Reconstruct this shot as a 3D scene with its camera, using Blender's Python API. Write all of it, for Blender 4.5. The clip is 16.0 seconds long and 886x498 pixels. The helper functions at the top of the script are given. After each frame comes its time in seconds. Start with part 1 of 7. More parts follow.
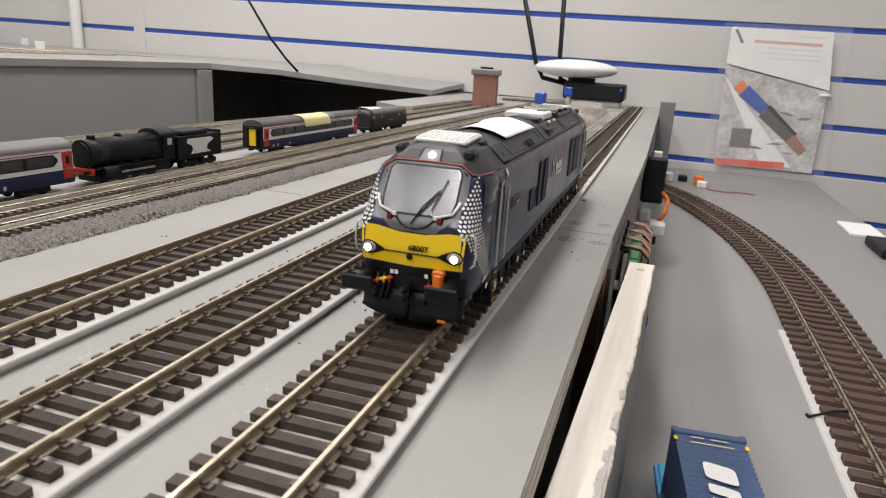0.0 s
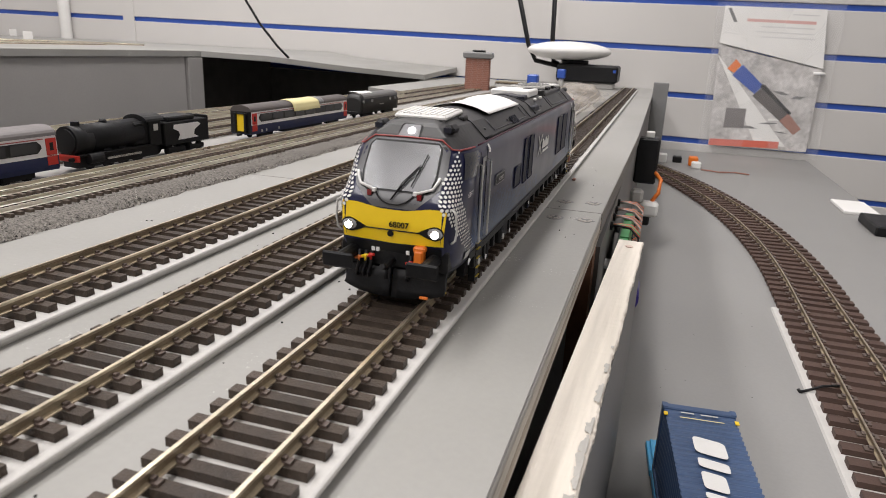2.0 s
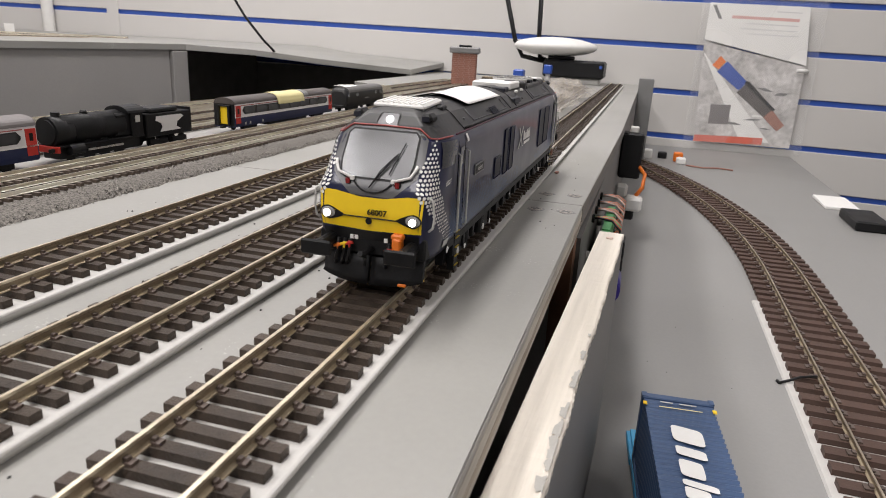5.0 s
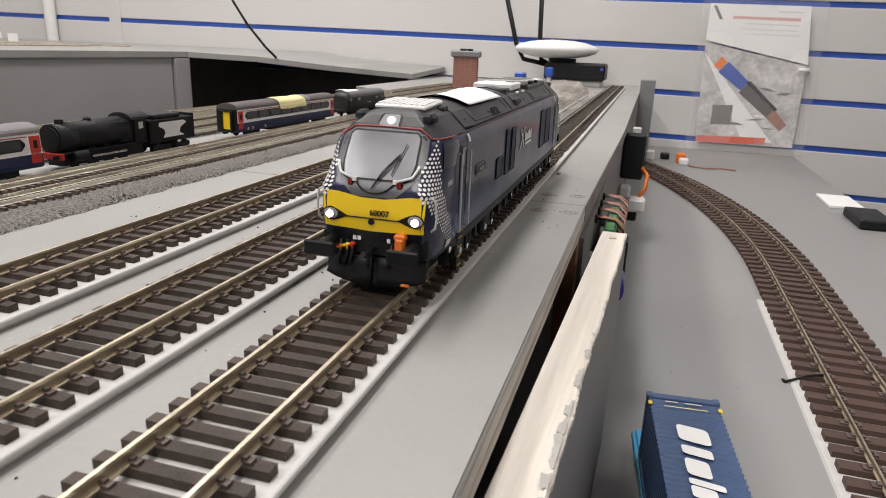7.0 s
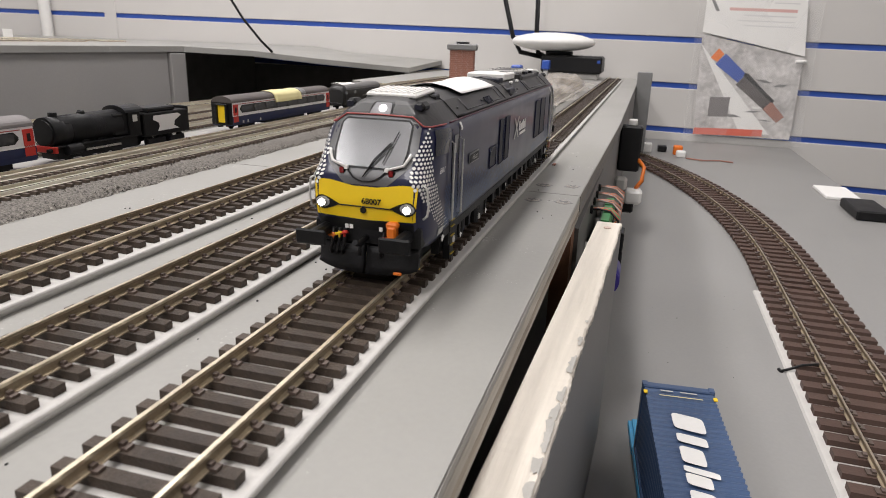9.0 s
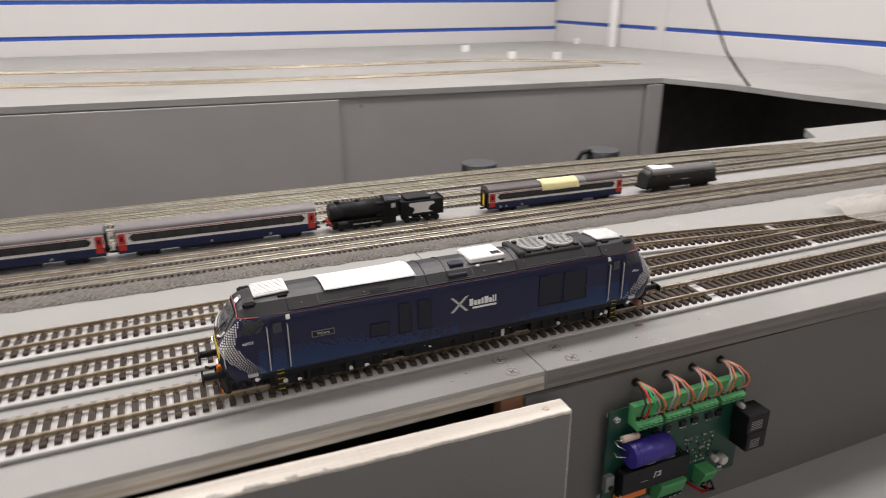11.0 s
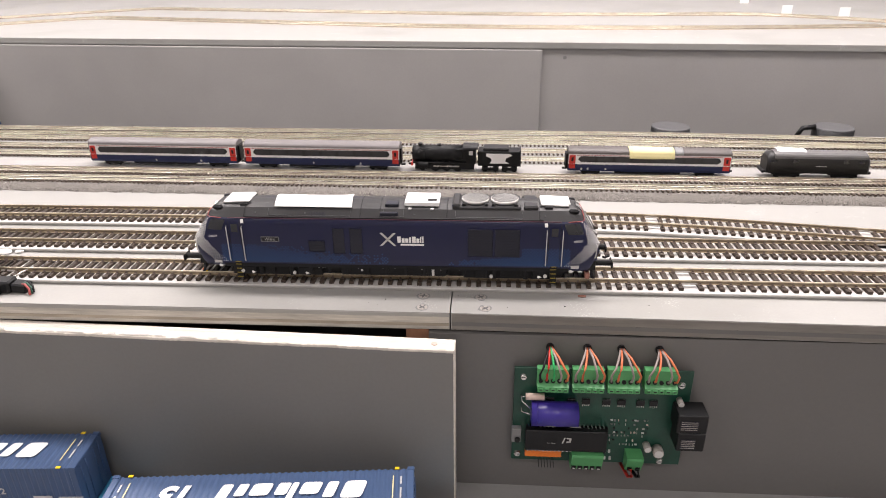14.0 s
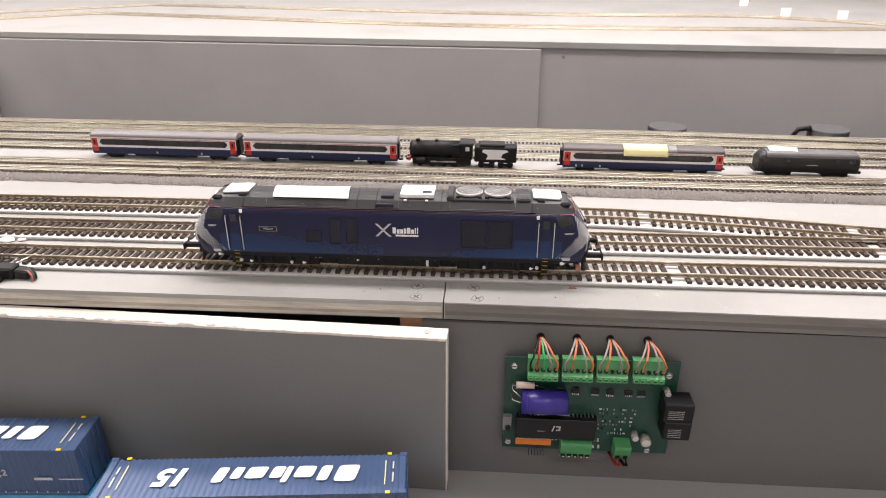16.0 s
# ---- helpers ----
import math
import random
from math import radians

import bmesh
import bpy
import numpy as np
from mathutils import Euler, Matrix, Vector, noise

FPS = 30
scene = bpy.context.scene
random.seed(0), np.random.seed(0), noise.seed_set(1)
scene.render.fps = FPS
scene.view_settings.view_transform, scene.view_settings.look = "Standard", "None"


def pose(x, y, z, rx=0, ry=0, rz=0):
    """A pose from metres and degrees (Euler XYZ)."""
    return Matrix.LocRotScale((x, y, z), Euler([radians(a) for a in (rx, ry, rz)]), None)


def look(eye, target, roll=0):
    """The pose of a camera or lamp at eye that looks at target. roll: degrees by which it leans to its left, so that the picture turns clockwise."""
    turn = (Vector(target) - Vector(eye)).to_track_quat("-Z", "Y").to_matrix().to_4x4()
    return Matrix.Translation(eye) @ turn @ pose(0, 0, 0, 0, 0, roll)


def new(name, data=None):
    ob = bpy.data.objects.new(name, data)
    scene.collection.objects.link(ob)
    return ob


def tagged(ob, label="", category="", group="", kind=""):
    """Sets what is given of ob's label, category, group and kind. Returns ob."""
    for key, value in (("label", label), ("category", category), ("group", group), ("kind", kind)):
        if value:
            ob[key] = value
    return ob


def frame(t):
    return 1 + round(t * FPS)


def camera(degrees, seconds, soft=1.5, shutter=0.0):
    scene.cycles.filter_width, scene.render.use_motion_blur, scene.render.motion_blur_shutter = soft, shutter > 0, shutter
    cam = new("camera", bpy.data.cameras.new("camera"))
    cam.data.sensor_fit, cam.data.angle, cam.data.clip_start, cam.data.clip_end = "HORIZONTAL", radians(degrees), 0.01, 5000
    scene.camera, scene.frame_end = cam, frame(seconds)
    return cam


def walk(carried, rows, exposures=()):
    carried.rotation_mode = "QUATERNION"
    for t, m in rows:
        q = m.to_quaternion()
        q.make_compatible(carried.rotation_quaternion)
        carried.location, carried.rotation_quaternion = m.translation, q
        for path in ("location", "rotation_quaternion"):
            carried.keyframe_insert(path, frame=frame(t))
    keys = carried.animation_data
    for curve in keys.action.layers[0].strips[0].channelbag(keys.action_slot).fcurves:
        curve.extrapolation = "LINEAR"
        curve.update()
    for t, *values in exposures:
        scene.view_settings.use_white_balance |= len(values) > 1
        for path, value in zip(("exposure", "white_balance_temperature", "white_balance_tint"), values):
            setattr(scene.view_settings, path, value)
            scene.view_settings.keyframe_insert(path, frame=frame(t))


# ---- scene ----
cam = camera(67.6, 16.0, soft=0.62, shutter=0.55)
cam.data.dof.use_dof = True
cam.data.dof.focus_distance = 0.30
cam.data.dof.aperture_fstop = 46
PATH = [
    (0, (-0.1598, -0.0604, 0.0805), (0.7571, 0.2281, -0.1955), 3.5),
    (0.5, (-0.1584, -0.0638, 0.0774), (0.7559, 0.2191, -0.2125), 2.7),
    (1, (-0.1585, -0.0648, 0.0770), (0.7540, 0.2181, -0.2185), 2.6),
    (1.5, (-0.1579, -0.0638, 0.0771), (0.7541, 0.2212, -0.2179), 2.8),
    (2, (-0.1583, -0.0648, 0.0776), (0.7546, 0.2173, -0.2175), 2.6),
    (2.5, (-0.1588, -0.0649, 0.0771), (0.7548, 0.2141, -0.2189), 2.9),
    (3, (-0.1588, -0.0644, 0.0775), (0.7540, 0.2122, -0.2230), 3.3),
    (3.5, (-0.1593, -0.0663, 0.0775), (0.7555, 0.2041, -0.2224), 3.5),
    (4, (-0.1593, -0.0687, 0.0761), (0.7574, 0.1948, -0.2243), 3.1),
    (6.5, (-0.1603, -0.0675, 0.0760), (0.7559, 0.2024, -0.2204), 2.5),
    (7, (-0.1603, -0.0688, 0.0750), (0.7566, 0.2012, -0.2190), 2.2),
    (7.5, (-0.1598, -0.0685, 0.0747), (0.7564, 0.2009, -0.2222), 2.2),
    (8, (-0.1597, -0.0683, 0.0745), (0.7555, 0.2022, -0.2244), 2.2),
    (8.5, (-0.1597, -0.0689, 0.0738), (0.7553, 0.2005, -0.2266), 2.1),
    (9, (-0.1603, -0.0707, 0.0732), (0.7551, 0.1963, -0.2283), 1.9),
    (9.2, (-0.1552, -0.0756, 0.0755), (0.7605, 0.1969, -0.2196), 1.9),
    (9.3, (-0.1557, -0.0851, 0.0782), (0.7631, 0.2054, -0.1892), 1.3),
    (9.4, (-0.1534, -0.0915, 0.0858), (0.7652, 0.2255, -0.1503), 2.4),
    (9.5, (-0.1464, -0.0974, 0.0949), (0.7532, 0.2702, -0.1412), 4.8),
    (9.6, (-0.1405, -0.1012, 0.0985), (0.7361, 0.3143, -0.1446), 5.1),
    (9.7, (-0.1357, -0.1127, 0.1042), (0.7105, 0.3602, -0.1412), 4.2),
    (11.8, (0.1290, -0.4000, 0.2180), (0.1360, 0.5277, -0.1554), 1.3),
    (12, (0.1589, -0.4082, 0.2142), (0.0604, 0.5075, -0.1753), 2.0),
    (12.2, (0.1632, -0.4191, 0.1994), (-0.0083, 0.4695, -0.2261), 1.0),
    (12.4, (0.1763, -0.4244, 0.1893), (-0.0167, 0.4501, -0.2557), -1.4),
    (12.5, (0.1799, -0.4186, 0.1928), (-0.0131, 0.4508, -0.2621), -2.4),
    (13, (0.1789, -0.4090, 0.1966), (0.0604, 0.4776, -0.2505), -1.0),
    (13.5, (0.1908, -0.3978, 0.2021), (0.1208, 0.5013, -0.2300), -0.3),
    (14, (0.1944, -0.3990, 0.2067), (0.1319, 0.5076, -0.2108), -0.7),
    (14.5, (0.1968, -0.4061, 0.2097), (0.1373, 0.5030, -0.2024), -0.4),
    (15, (0.1961, -0.4102, 0.2118), (0.1352, 0.5006, -0.1966), 0.1),
    (15.5, (0.1971, -0.4134, 0.2103), (0.1347, 0.4974, -0.1976), 0.2),
    (16, (0.1988, -0.4097, 0.2054), (0.1367, 0.4968, -0.2121), -0.1),
]
walk(cam, [(t, look(e, g, r)) for t, e, g, r in PATH],
     exposures=((0, -0.19, 6500, 12), (9.2, -0.19, 6500, 12), (11.8, 0.08, 6500, 14), (12.5, 0.32, 6420, 14), (13.0, 0.45, 6500, 15), (14.0, 0.54, 6620, 17), (16.0, 0.54, 6620, 17)))

# ---- light ----
world = bpy.data.worlds.new("world")
scene.world = world
world.use_nodes = True
world.node_tree.nodes["Background"].inputs[0].default_value = (1.0, 0.95, 0.88, 1)
world.node_tree.nodes["Background"].inputs[1].default_value = 0.05


def ceiling_lamp(x, y, sx, sy, watts):
    data = bpy.data.lights.new("ceiling_lamp", "AREA")
    data.shape, data.size, data.size_y, data.energy = "RECTANGLE", sx, sy, watts
    data.color = (1.0, 0.972, 0.945)
    ob = new("ceiling_lamp", data)
    ob.matrix_world = pose(x, y, 1.53, 0, 0, 0)
    return ob


for lx, ly, lw in ((-1.2, -1.3, 7.5), (0.6, -1.3, 7.5), (-1.2, 0.32, 18), (0.6, 0.32, 18), (-1.2, 1.05, 18), (0.6, 1.05, 18)):
    ceiling_lamp(lx, ly, 1.15, 0.25, lw)


# ---- materials ----
def material(name, base, rough=0.5, metal=0.0, var=0.12, scale=60.0, bump=0.0, grain=900.0, dark=None, stain=0.0, coat=0.0, spec=0.5, specks=0.0, stretch=1.0):
    """Paint, plastic, wood or metal with a slow and a fine variation, and a fine relief."""
    m = bpy.data.materials.new(name)
    m.use_nodes = True
    nt = m.node_tree
    b = nt.nodes["Principled BSDF"]
    b.inputs["Roughness"].default_value = rough
    b.inputs["Metallic"].default_value = metal
    b.inputs["Coat Weight"].default_value = coat
    b.inputs["Specular IOR Level"].default_value = spec
    co = nt.nodes.new("ShaderNodeTexCoord")
    at = nt.nodes.new("ShaderNodeMapping")
    at.inputs["Scale"].default_value = (stretch, 1, 1)
    nt.links.new(co.outputs["Object"], at.inputs["Vector"])
    big = nt.nodes.new("ShaderNodeTexNoise")
    big.inputs["Scale"].default_value, big.inputs["Detail"].default_value = scale, 5
    nt.links.new(at.outputs[0], big.inputs["Vector"])
    fine = nt.nodes.new("ShaderNodeTexNoise")
    fine.inputs["Scale"].default_value, fine.inputs["Detail"].default_value = grain, 3
    nt.links.new(at.outputs[0], fine.inputs["Vector"])
    mix = nt.nodes.new("ShaderNodeMath")
    mix.operation = "MULTIPLY_ADD"
    mix.inputs[1].default_value = 0.35
    nt.links.new(fine.outputs["Fac"], mix.inputs[0])
    half = nt.nodes.new("ShaderNodeMath")
    half.operation = "MULTIPLY"
    half.inputs[1].default_value = 0.65
    nt.links.new(big.outputs["Fac"], half.inputs[0])
    nt.links.new(half.outputs[0], mix.inputs[2])
    info = nt.nodes.new("ShaderNodeObjectInfo")
    rnd = nt.nodes.new("ShaderNodeMath")
    rnd.operation = "MULTIPLY_ADD"
    rnd.inputs[1].default_value = 0.12
    nt.links.new(info.outputs["Random"], rnd.inputs[0])
    nt.links.new(mix.outputs[0], rnd.inputs[2])
    ramp = nt.nodes.new("ShaderNodeValToRGB")
    lo = dark or tuple(c * (1 - var) for c in base)
    hi = tuple(min(1, c * (1 + var)) for c in base)
    ramp.color_ramp.elements[0].position, ramp.color_ramp.elements[0].color = 0.35, (*lo, 1)
    ramp.color_ramp.elements[1].position, ramp.color_ramp.elements[1].color = 0.72, (*hi, 1)
    nt.links.new(rnd.outputs[0], ramp.inputs[0])
    out = ramp.outputs[0]
    if stain:
        st = nt.nodes.new("ShaderNodeTexNoise")
        st.inputs["Scale"].default_value, st.inputs["Detail"].default_value = scale * 0.35, 8
        nt.links.new(at.outputs[0], st.inputs["Vector"])
        sr = nt.nodes.new("ShaderNodeValToRGB")
        sr.color_ramp.elements[0].position, sr.color_ramp.elements[0].color = 0.52, (1, 1, 1, 1)
        sr.color_ramp.elements[1].position, sr.color_ramp.elements[1].color = 0.75, (1 - stain, 1 - stain, 1 - stain * 1.1, 1)
        nt.links.new(st.outputs["Fac"], sr.inputs[0])
        mm = nt.nodes.new("ShaderNodeMix")
        mm.data_type, mm.blend_type = "RGBA", "MULTIPLY"
        mm.inputs[0].default_value = 1
        nt.links.new(out, mm.inputs[6])
        nt.links.new(sr.outputs[0], mm.inputs[7])
        out = mm.outputs[2]
    if specks:
        dot = nt.nodes.new("ShaderNodeTexNoise")
        dot.inputs["Scale"].default_value, dot.inputs["Detail"].default_value = 900, 2
        nt.links.new(at.outputs[0], dot.inputs["Vector"])
        area = nt.nodes.new("ShaderNodeTexNoise")
        area.inputs["Scale"].default_value, area.inputs["Detail"].default_value = 34, 3
        nt.links.new(at.outputs[0], area.inputs["Vector"])
        both = nt.nodes.new("ShaderNodeMath")
        both.operation = "MULTIPLY"
        nt.links.new(dot.outputs["Fac"], both.inputs[0])
        nt.links.new(area.outputs["Fac"], both.inputs[1])
        cut = nt.nodes.new("ShaderNodeMapRange")
        cut.inputs[1].default_value, cut.inputs[2].default_value, cut.inputs[4].default_value = 0.395, 0.43, specks
        nt.links.new(both.outputs[0], cut.inputs[0])
        pale = nt.nodes.new("ShaderNodeMix")
        pale.data_type = "RGBA"
        pale.inputs[7].default_value = (0.75, 0.74, 0.72, 1)
        nt.links.new(cut.outputs[0], pale.inputs[0])
        nt.links.new(out, pale.inputs[6])
        out = pale.outputs[2]
    nt.links.new(out, b.inputs["Base Color"])
    rr = nt.nodes.new("ShaderNodeMapRange")
    rr.inputs[3].default_value, rr.inputs[4].default_value = max(0.02, rough - 0.08), min(1, rough + 0.1)
    nt.links.new(big.outputs["Fac"], rr.inputs[0])
    nt.links.new(rr.outputs[0], b.inputs["Roughness"])
    if bump:
        bp = nt.nodes.new("ShaderNodeBump")
        bp.inputs["Strength"].default_value, bp.inputs["Distance"].default_value = bump, 0.0004
        nt.links.new(fine.outputs["Fac"], bp.inputs["Height"])
        nt.links.new(bp.outputs[0], b.inputs["Normal"])
    return m


def glow(name, colour, strength):
    m = bpy.data.materials.new(name)
    m.use_nodes = True
    b = m.node_tree.nodes["Principled BSDF"]
    b.inputs["Base Color"].default_value = (*colour, 1)
    b.inputs["Emission Color"].default_value = (*colour, 1)
    b.inputs["Emission Strength"].default_value = strength
    return m


GREY = material("grey_board_paint", (0.335, 0.329, 0.312), 0.46, var=0.05, scale=14, bump=0.15, grain=500, stain=0.17, specks=0.36, spec=0.36)
PLYDARK = material("dark_plywood_layer", (0.33, 0.29, 0.235), 0.8, var=0.4, scale=160, bump=0.6, grain=700, stain=0.3, stretch=0.1)
TARNISH = material("tarnished_rail_side", (0.35, 0.285, 0.20), 0.5, metal=0.75, var=0.3, scale=120, grain=1500)
# grey of the viewer-side upright faces, darkened to hold their shade
FASCIA_SHADED = material("shaded_grey_fascia", (0.140, 0.135, 0.129), 0.5, var=0.06, scale=10, bump=0.12, grain=400, stain=0.08)
EDGEGREY = material("worn_grey_edge_paint", (0.185, 0.170, 0.152), 0.6, var=0.25, scale=120, bump=0.5, grain=600, stain=0.3, stretch=0.12)
FARPAINT = material("pale_grey_fascia_paint", (0.36, 0.348, 0.338), 0.5, var=0.06, scale=8, bump=0.1, grain=400, stain=0.08)
LOWER = material("grey_lower_board_paint", (0.280, 0.276, 0.270), 0.5, var=0.05, scale=9, bump=0.1, grain=400, stain=0.12)
PLY = material("raw_plywood_edge", (0.47, 0.44, 0.39), 0.75, var=0.3, scale=160, bump=0.6, grain=700, stain=0.35, stretch=0.12)
WOOD = material("peeling_white_paint", (0.71, 0.655, 0.585), 0.7, var=0.13, scale=160, bump=0.9, grain=600, stain=0.17, stretch=0.06)
# plank grey, likewise darkened for the shade on its upright face
PLANK_SHADED = material("shaded_grey_plank", (0.185, 0.179, 0.171), 0.5, var=0.06, scale=10, bump=0.12, grain=400, stain=0.08)
PEEL = material("bare_grey_undercoat", (0.40, 0.385, 0.36), 0.7, var=0.1, bump=0.3)
# timber of the back batten; also the painted shade of the well openings
TIMBER_WELLSHADE = material("dark_timber_and_well_shade", (0.070, 0.064, 0.060), 0.7, var=0.3, scale=40, bump=0.3)
STRIP = material("pale_strip_paint", (0.31, 0.30, 0.287), 0.6, var=0.06, scale=60, bump=0.15, stain=0.1)
REDWOOD = material("red_brown_timber", (0.26, 0.125, 0.07), 0.65, var=0.25, scale=90, bump=0.3, stretch=3.0)
FOAM = material("white_track_foam", (0.55, 0.535, 0.515), 0.75, var=0.06, scale=120, bump=0.25, grain=1200)
SLEEPER = material("brown_sleeper_plastic", (0.052, 0.038, 0.029), 0.45, var=0.5, scale=260, bump=0.6, grain=1800, spec=0.30)
CHAIR = material("brown_rail_chair", (0.105, 0.078, 0.066), 0.4, var=0.3, scale=260)
OSLEEPER = material("red_brown_sleeper_plastic", (0.075, 0.042, 0.032), 0.6, var=0.25, scale=60, bump=0.4, grain=900)
RAIL = material("nickel_silver_rail", (0.74, 0.655, 0.51), 0.32, metal=1.0, var=0.2, scale=90, grain=1500)
NRAIL = material("brass_fine_rail", (0.93, 0.83, 0.72), 0.30, metal=1.0, var=0.2, scale=60)
NSLEEPER = material("brown_fine_sleeper", (0.10, 0.075, 0.058), 0.65, var=0.3, scale=60)
TANSLEEPER = material("tan_fine_sleeper", (0.085, 0.062, 0.046), 0.65, var=0.2, scale=60)
CORK = material("tan_cork_bed", (0.36, 0.29, 0.21), 0.85, var=0.25, scale=90, bump=0.4)
DARKGLASS = material("dark_glass", (0.02, 0.021, 0.026), 0.08, var=0.05, coat=0.6)
BALLAST = material("grey_ballast", (0.15, 0.138, 0.124), 0.9, var=0.6, scale=800, bump=0.9, grain=1600, dark=(0.02, 0.017, 0.015))
WALLP = material("grey_slatwall_panel", (0.63, 0.612, 0.595), 0.45, var=0.03, scale=3, stain=0.04)
WHITEWALL = material("pale_wall_paint", (0.58, 0.57, 0.55), 0.6, var=0.03, scale=3)
BLUESLOT = material("blue_slot_insert", (0.03, 0.09, 0.42), 0.35, var=0.06, scale=8)
BLACK = material("black_plastic", (0.008, 0.008, 0.009), 0.45, var=0.25, spec=0.3)
SATIN = material("black_satin_underframe", (0.009, 0.009, 0.010), 0.5, var=0.4, bump=0.3, spec=0.22)
BODYBLUE = material("saltire_blue_paint", (0.006, 0.008, 0.042), 0.30, var=0.08, coat=0.25, spec=0.35)
MIDBLUE = material("mid_blue_print", (0.008, 0.040, 0.130), 0.30, var=0.1, coat=0.25, spec=0.35)
ROOFGREY = material("dark_grey_roof", (0.0165, 0.016, 0.017), 0.42, var=0.2, bump=0.1)
YELLOW = material("warning_yellow_paint", (0.90, 0.61, 0.014), 0.38, var=0.03)
WHITE = material("white_print", (0.82, 0.81, 0.79), 0.5, var=0.03)
PAPER = material("white_paper", (0.86, 0.85, 0.83), 0.7, var=0.03, scale=30)
CREAM = material("yellow_paper", (0.76, 0.68, 0.36), 0.7, var=0.05, scale=30)
RED = material("red_paint", (0.55, 0.03, 0.02), 0.4, var=0.1)
DARKRED = material("dark_red_lens", (0.20, 0.008, 0.010), 0.2, var=0.1, coat=0.5)
FAINT = material("faint_grey_print", (0.70, 0.695, 0.69), 0.6, var=0.03)
REDLINE = material("red_line_print", (0.36, 0.07, 0.065), 0.4, var=0.05)
ORANGE = material("orange_plastic", (0.80, 0.19, 0.02), 0.4, var=0.1)
SILVER = material("bright_metal", (0.65, 0.64, 0.62), 0.25, metal=1.0, var=0.1)
LIGHTGREY = material("light_grey_plastic", (0.55, 0.54, 0.52), 0.45, var=0.06)
MIDGREY = material("mid_grey_paint", (0.20, 0.20, 0.20), 0.42, var=0.08)
SCREEN = material("grey_tinted_glass", (0.32, 0.325, 0.34), 0.13, metal=0.7, var=0.04, coat=1.0)
CONTBLUE = material("container_blue_paint", (0.050, 0.090, 0.185), 0.38, var=0.06, scale=40)
WAGON = material("sky_blue_wagon_paint", (0.06, 0.35, 0.62), 0.42, var=0.08, scale=60)
PCBG = material("green_circuit_board", (0.005, 0.048, 0.030), 0.35, var=0.25, scale=150)
TERMG = material("green_terminal_plastic", (0.075, 0.30, 0.11), 0.45, var=0.08)
PURPLE = material("purple_capacitor_sleeve", (0.035, 0.022, 0.22), 0.3, var=0.08)
GREENW = material("green_wire", (0.02, 0.42, 0.12), 0.45, var=0.05)
BRICK = material("red_brick", (0.33, 0.155, 0.115), 0.8, var=0.25, scale=80, bump=0.5)
COACHROOF = material("coach_roof_grey", (0.17, 0.155, 0.155), 0.5, var=0.1)
FANGREY = material("fan_mesh_grey", (0.50, 0.49, 0.47), 0.5, var=0.10, bump=0.5, grain=2600)
DIESELGREY = material("dark_grey_diesel_paint", (0.014, 0.0135, 0.0135), 0.5, var=0.2, stain=0.2)
DIESELROOF = material("diesel_roof_grey", (0.105, 0.102, 0.10), 0.42, var=0.2, stain=0.2)
DARKROOF = material("dark_coach_roof", (0.085, 0.072, 0.068), 0.5, var=0.15, stain=0.2)
COACHWHITE = material("coach_white_band", (0.76, 0.74, 0.74), 0.4, var=0.04)
COACHBLUE = material("coach_navy", (0.010, 0.018, 0.070), 0.35, var=0.08)
CEIL = material("white_ceiling", (0.8, 0.79, 0.77), 0.8, var=0.02, scale=2)
FLOOR = material("grey_carpet", (0.12, 0.115, 0.11), 0.95, var=0.3, scale=40, bump=0.5)
LAMPGREY = material("silver_lamp_cover", (0.55, 0.55, 0.56), 0.22, metal=0.35, var=0.1, coat=0.4)
TOPGREY = material("smoky_lamp_cover", (0.20, 0.20, 0.21), 0.42, var=0.1, spec=0.3)
LENS = glow("lit_lamp_lens", (1.0, 0.98, 0.95), 7.0)
SCREWSTEEL = material("dull_screw_steel", (0.36, 0.335, 0.305), 0.55, metal=0.2, var=0.25, scale=400)
PINK = material("faint_red_print", (0.72, 0.44, 0.41), 0.6, var=0.05)
DULLYELLOW = material("dull_yellow_edge", (0.42, 0.31, 0.03), 0.5, var=0.1)
PURPLELINE = material("dark_red_line_print", (0.085, 0.02, 0.04), 0.4, var=0.05)
GRILLE = material("dark_grille", (0.007, 0.008, 0.018), 0.5, var=0.2)
SURROUND = material("dark_silver_surround", (0.115, 0.115, 0.12), 0.35, metal=0.2, var=0.08)
PANE = material("coach_window_glazing", (0.040, 0.040, 0.045), 0.15, var=0.1)
SALMON = material("salmon_wire", (0.62, 0.16, 0.065), 0.45, var=0.05)
GREYWIRE = material("grey_wire", (0.30, 0.25, 0.23), 0.45, var=0.08)
PEACH = material("tan_resistor", (0.58, 0.44, 0.38), 0.5, var=0.05)


# ---- mesh helpers ----
def part(name, bm, mat, parent=None, label=""):
    me = bpy.data.meshes.new(name)
    bm.to_mesh(me)
    bm.free()
    me.materials.append(mat)
    ob = new(name, me)
    if parent is not None:
        ob.parent = parent
    if label:
        ob["label"] = label
    return ob


def shared(name, me, m, parent):
    ob = new(name, me)
    ob.parent = parent
    ob.matrix_basis = m
    return ob


def thing(name, label, category, group="", at=None, kind=""):
    ob = new(name)
    ob.empty_display_size = 0.01
    if at is not None:
        ob.matrix_basis = at
    return tagged(ob, label, category, group, kind)


def single(name, bm, mat, label, category, group="", kind=""):
    return tagged(part(name, bm, mat), label, category, group, kind)


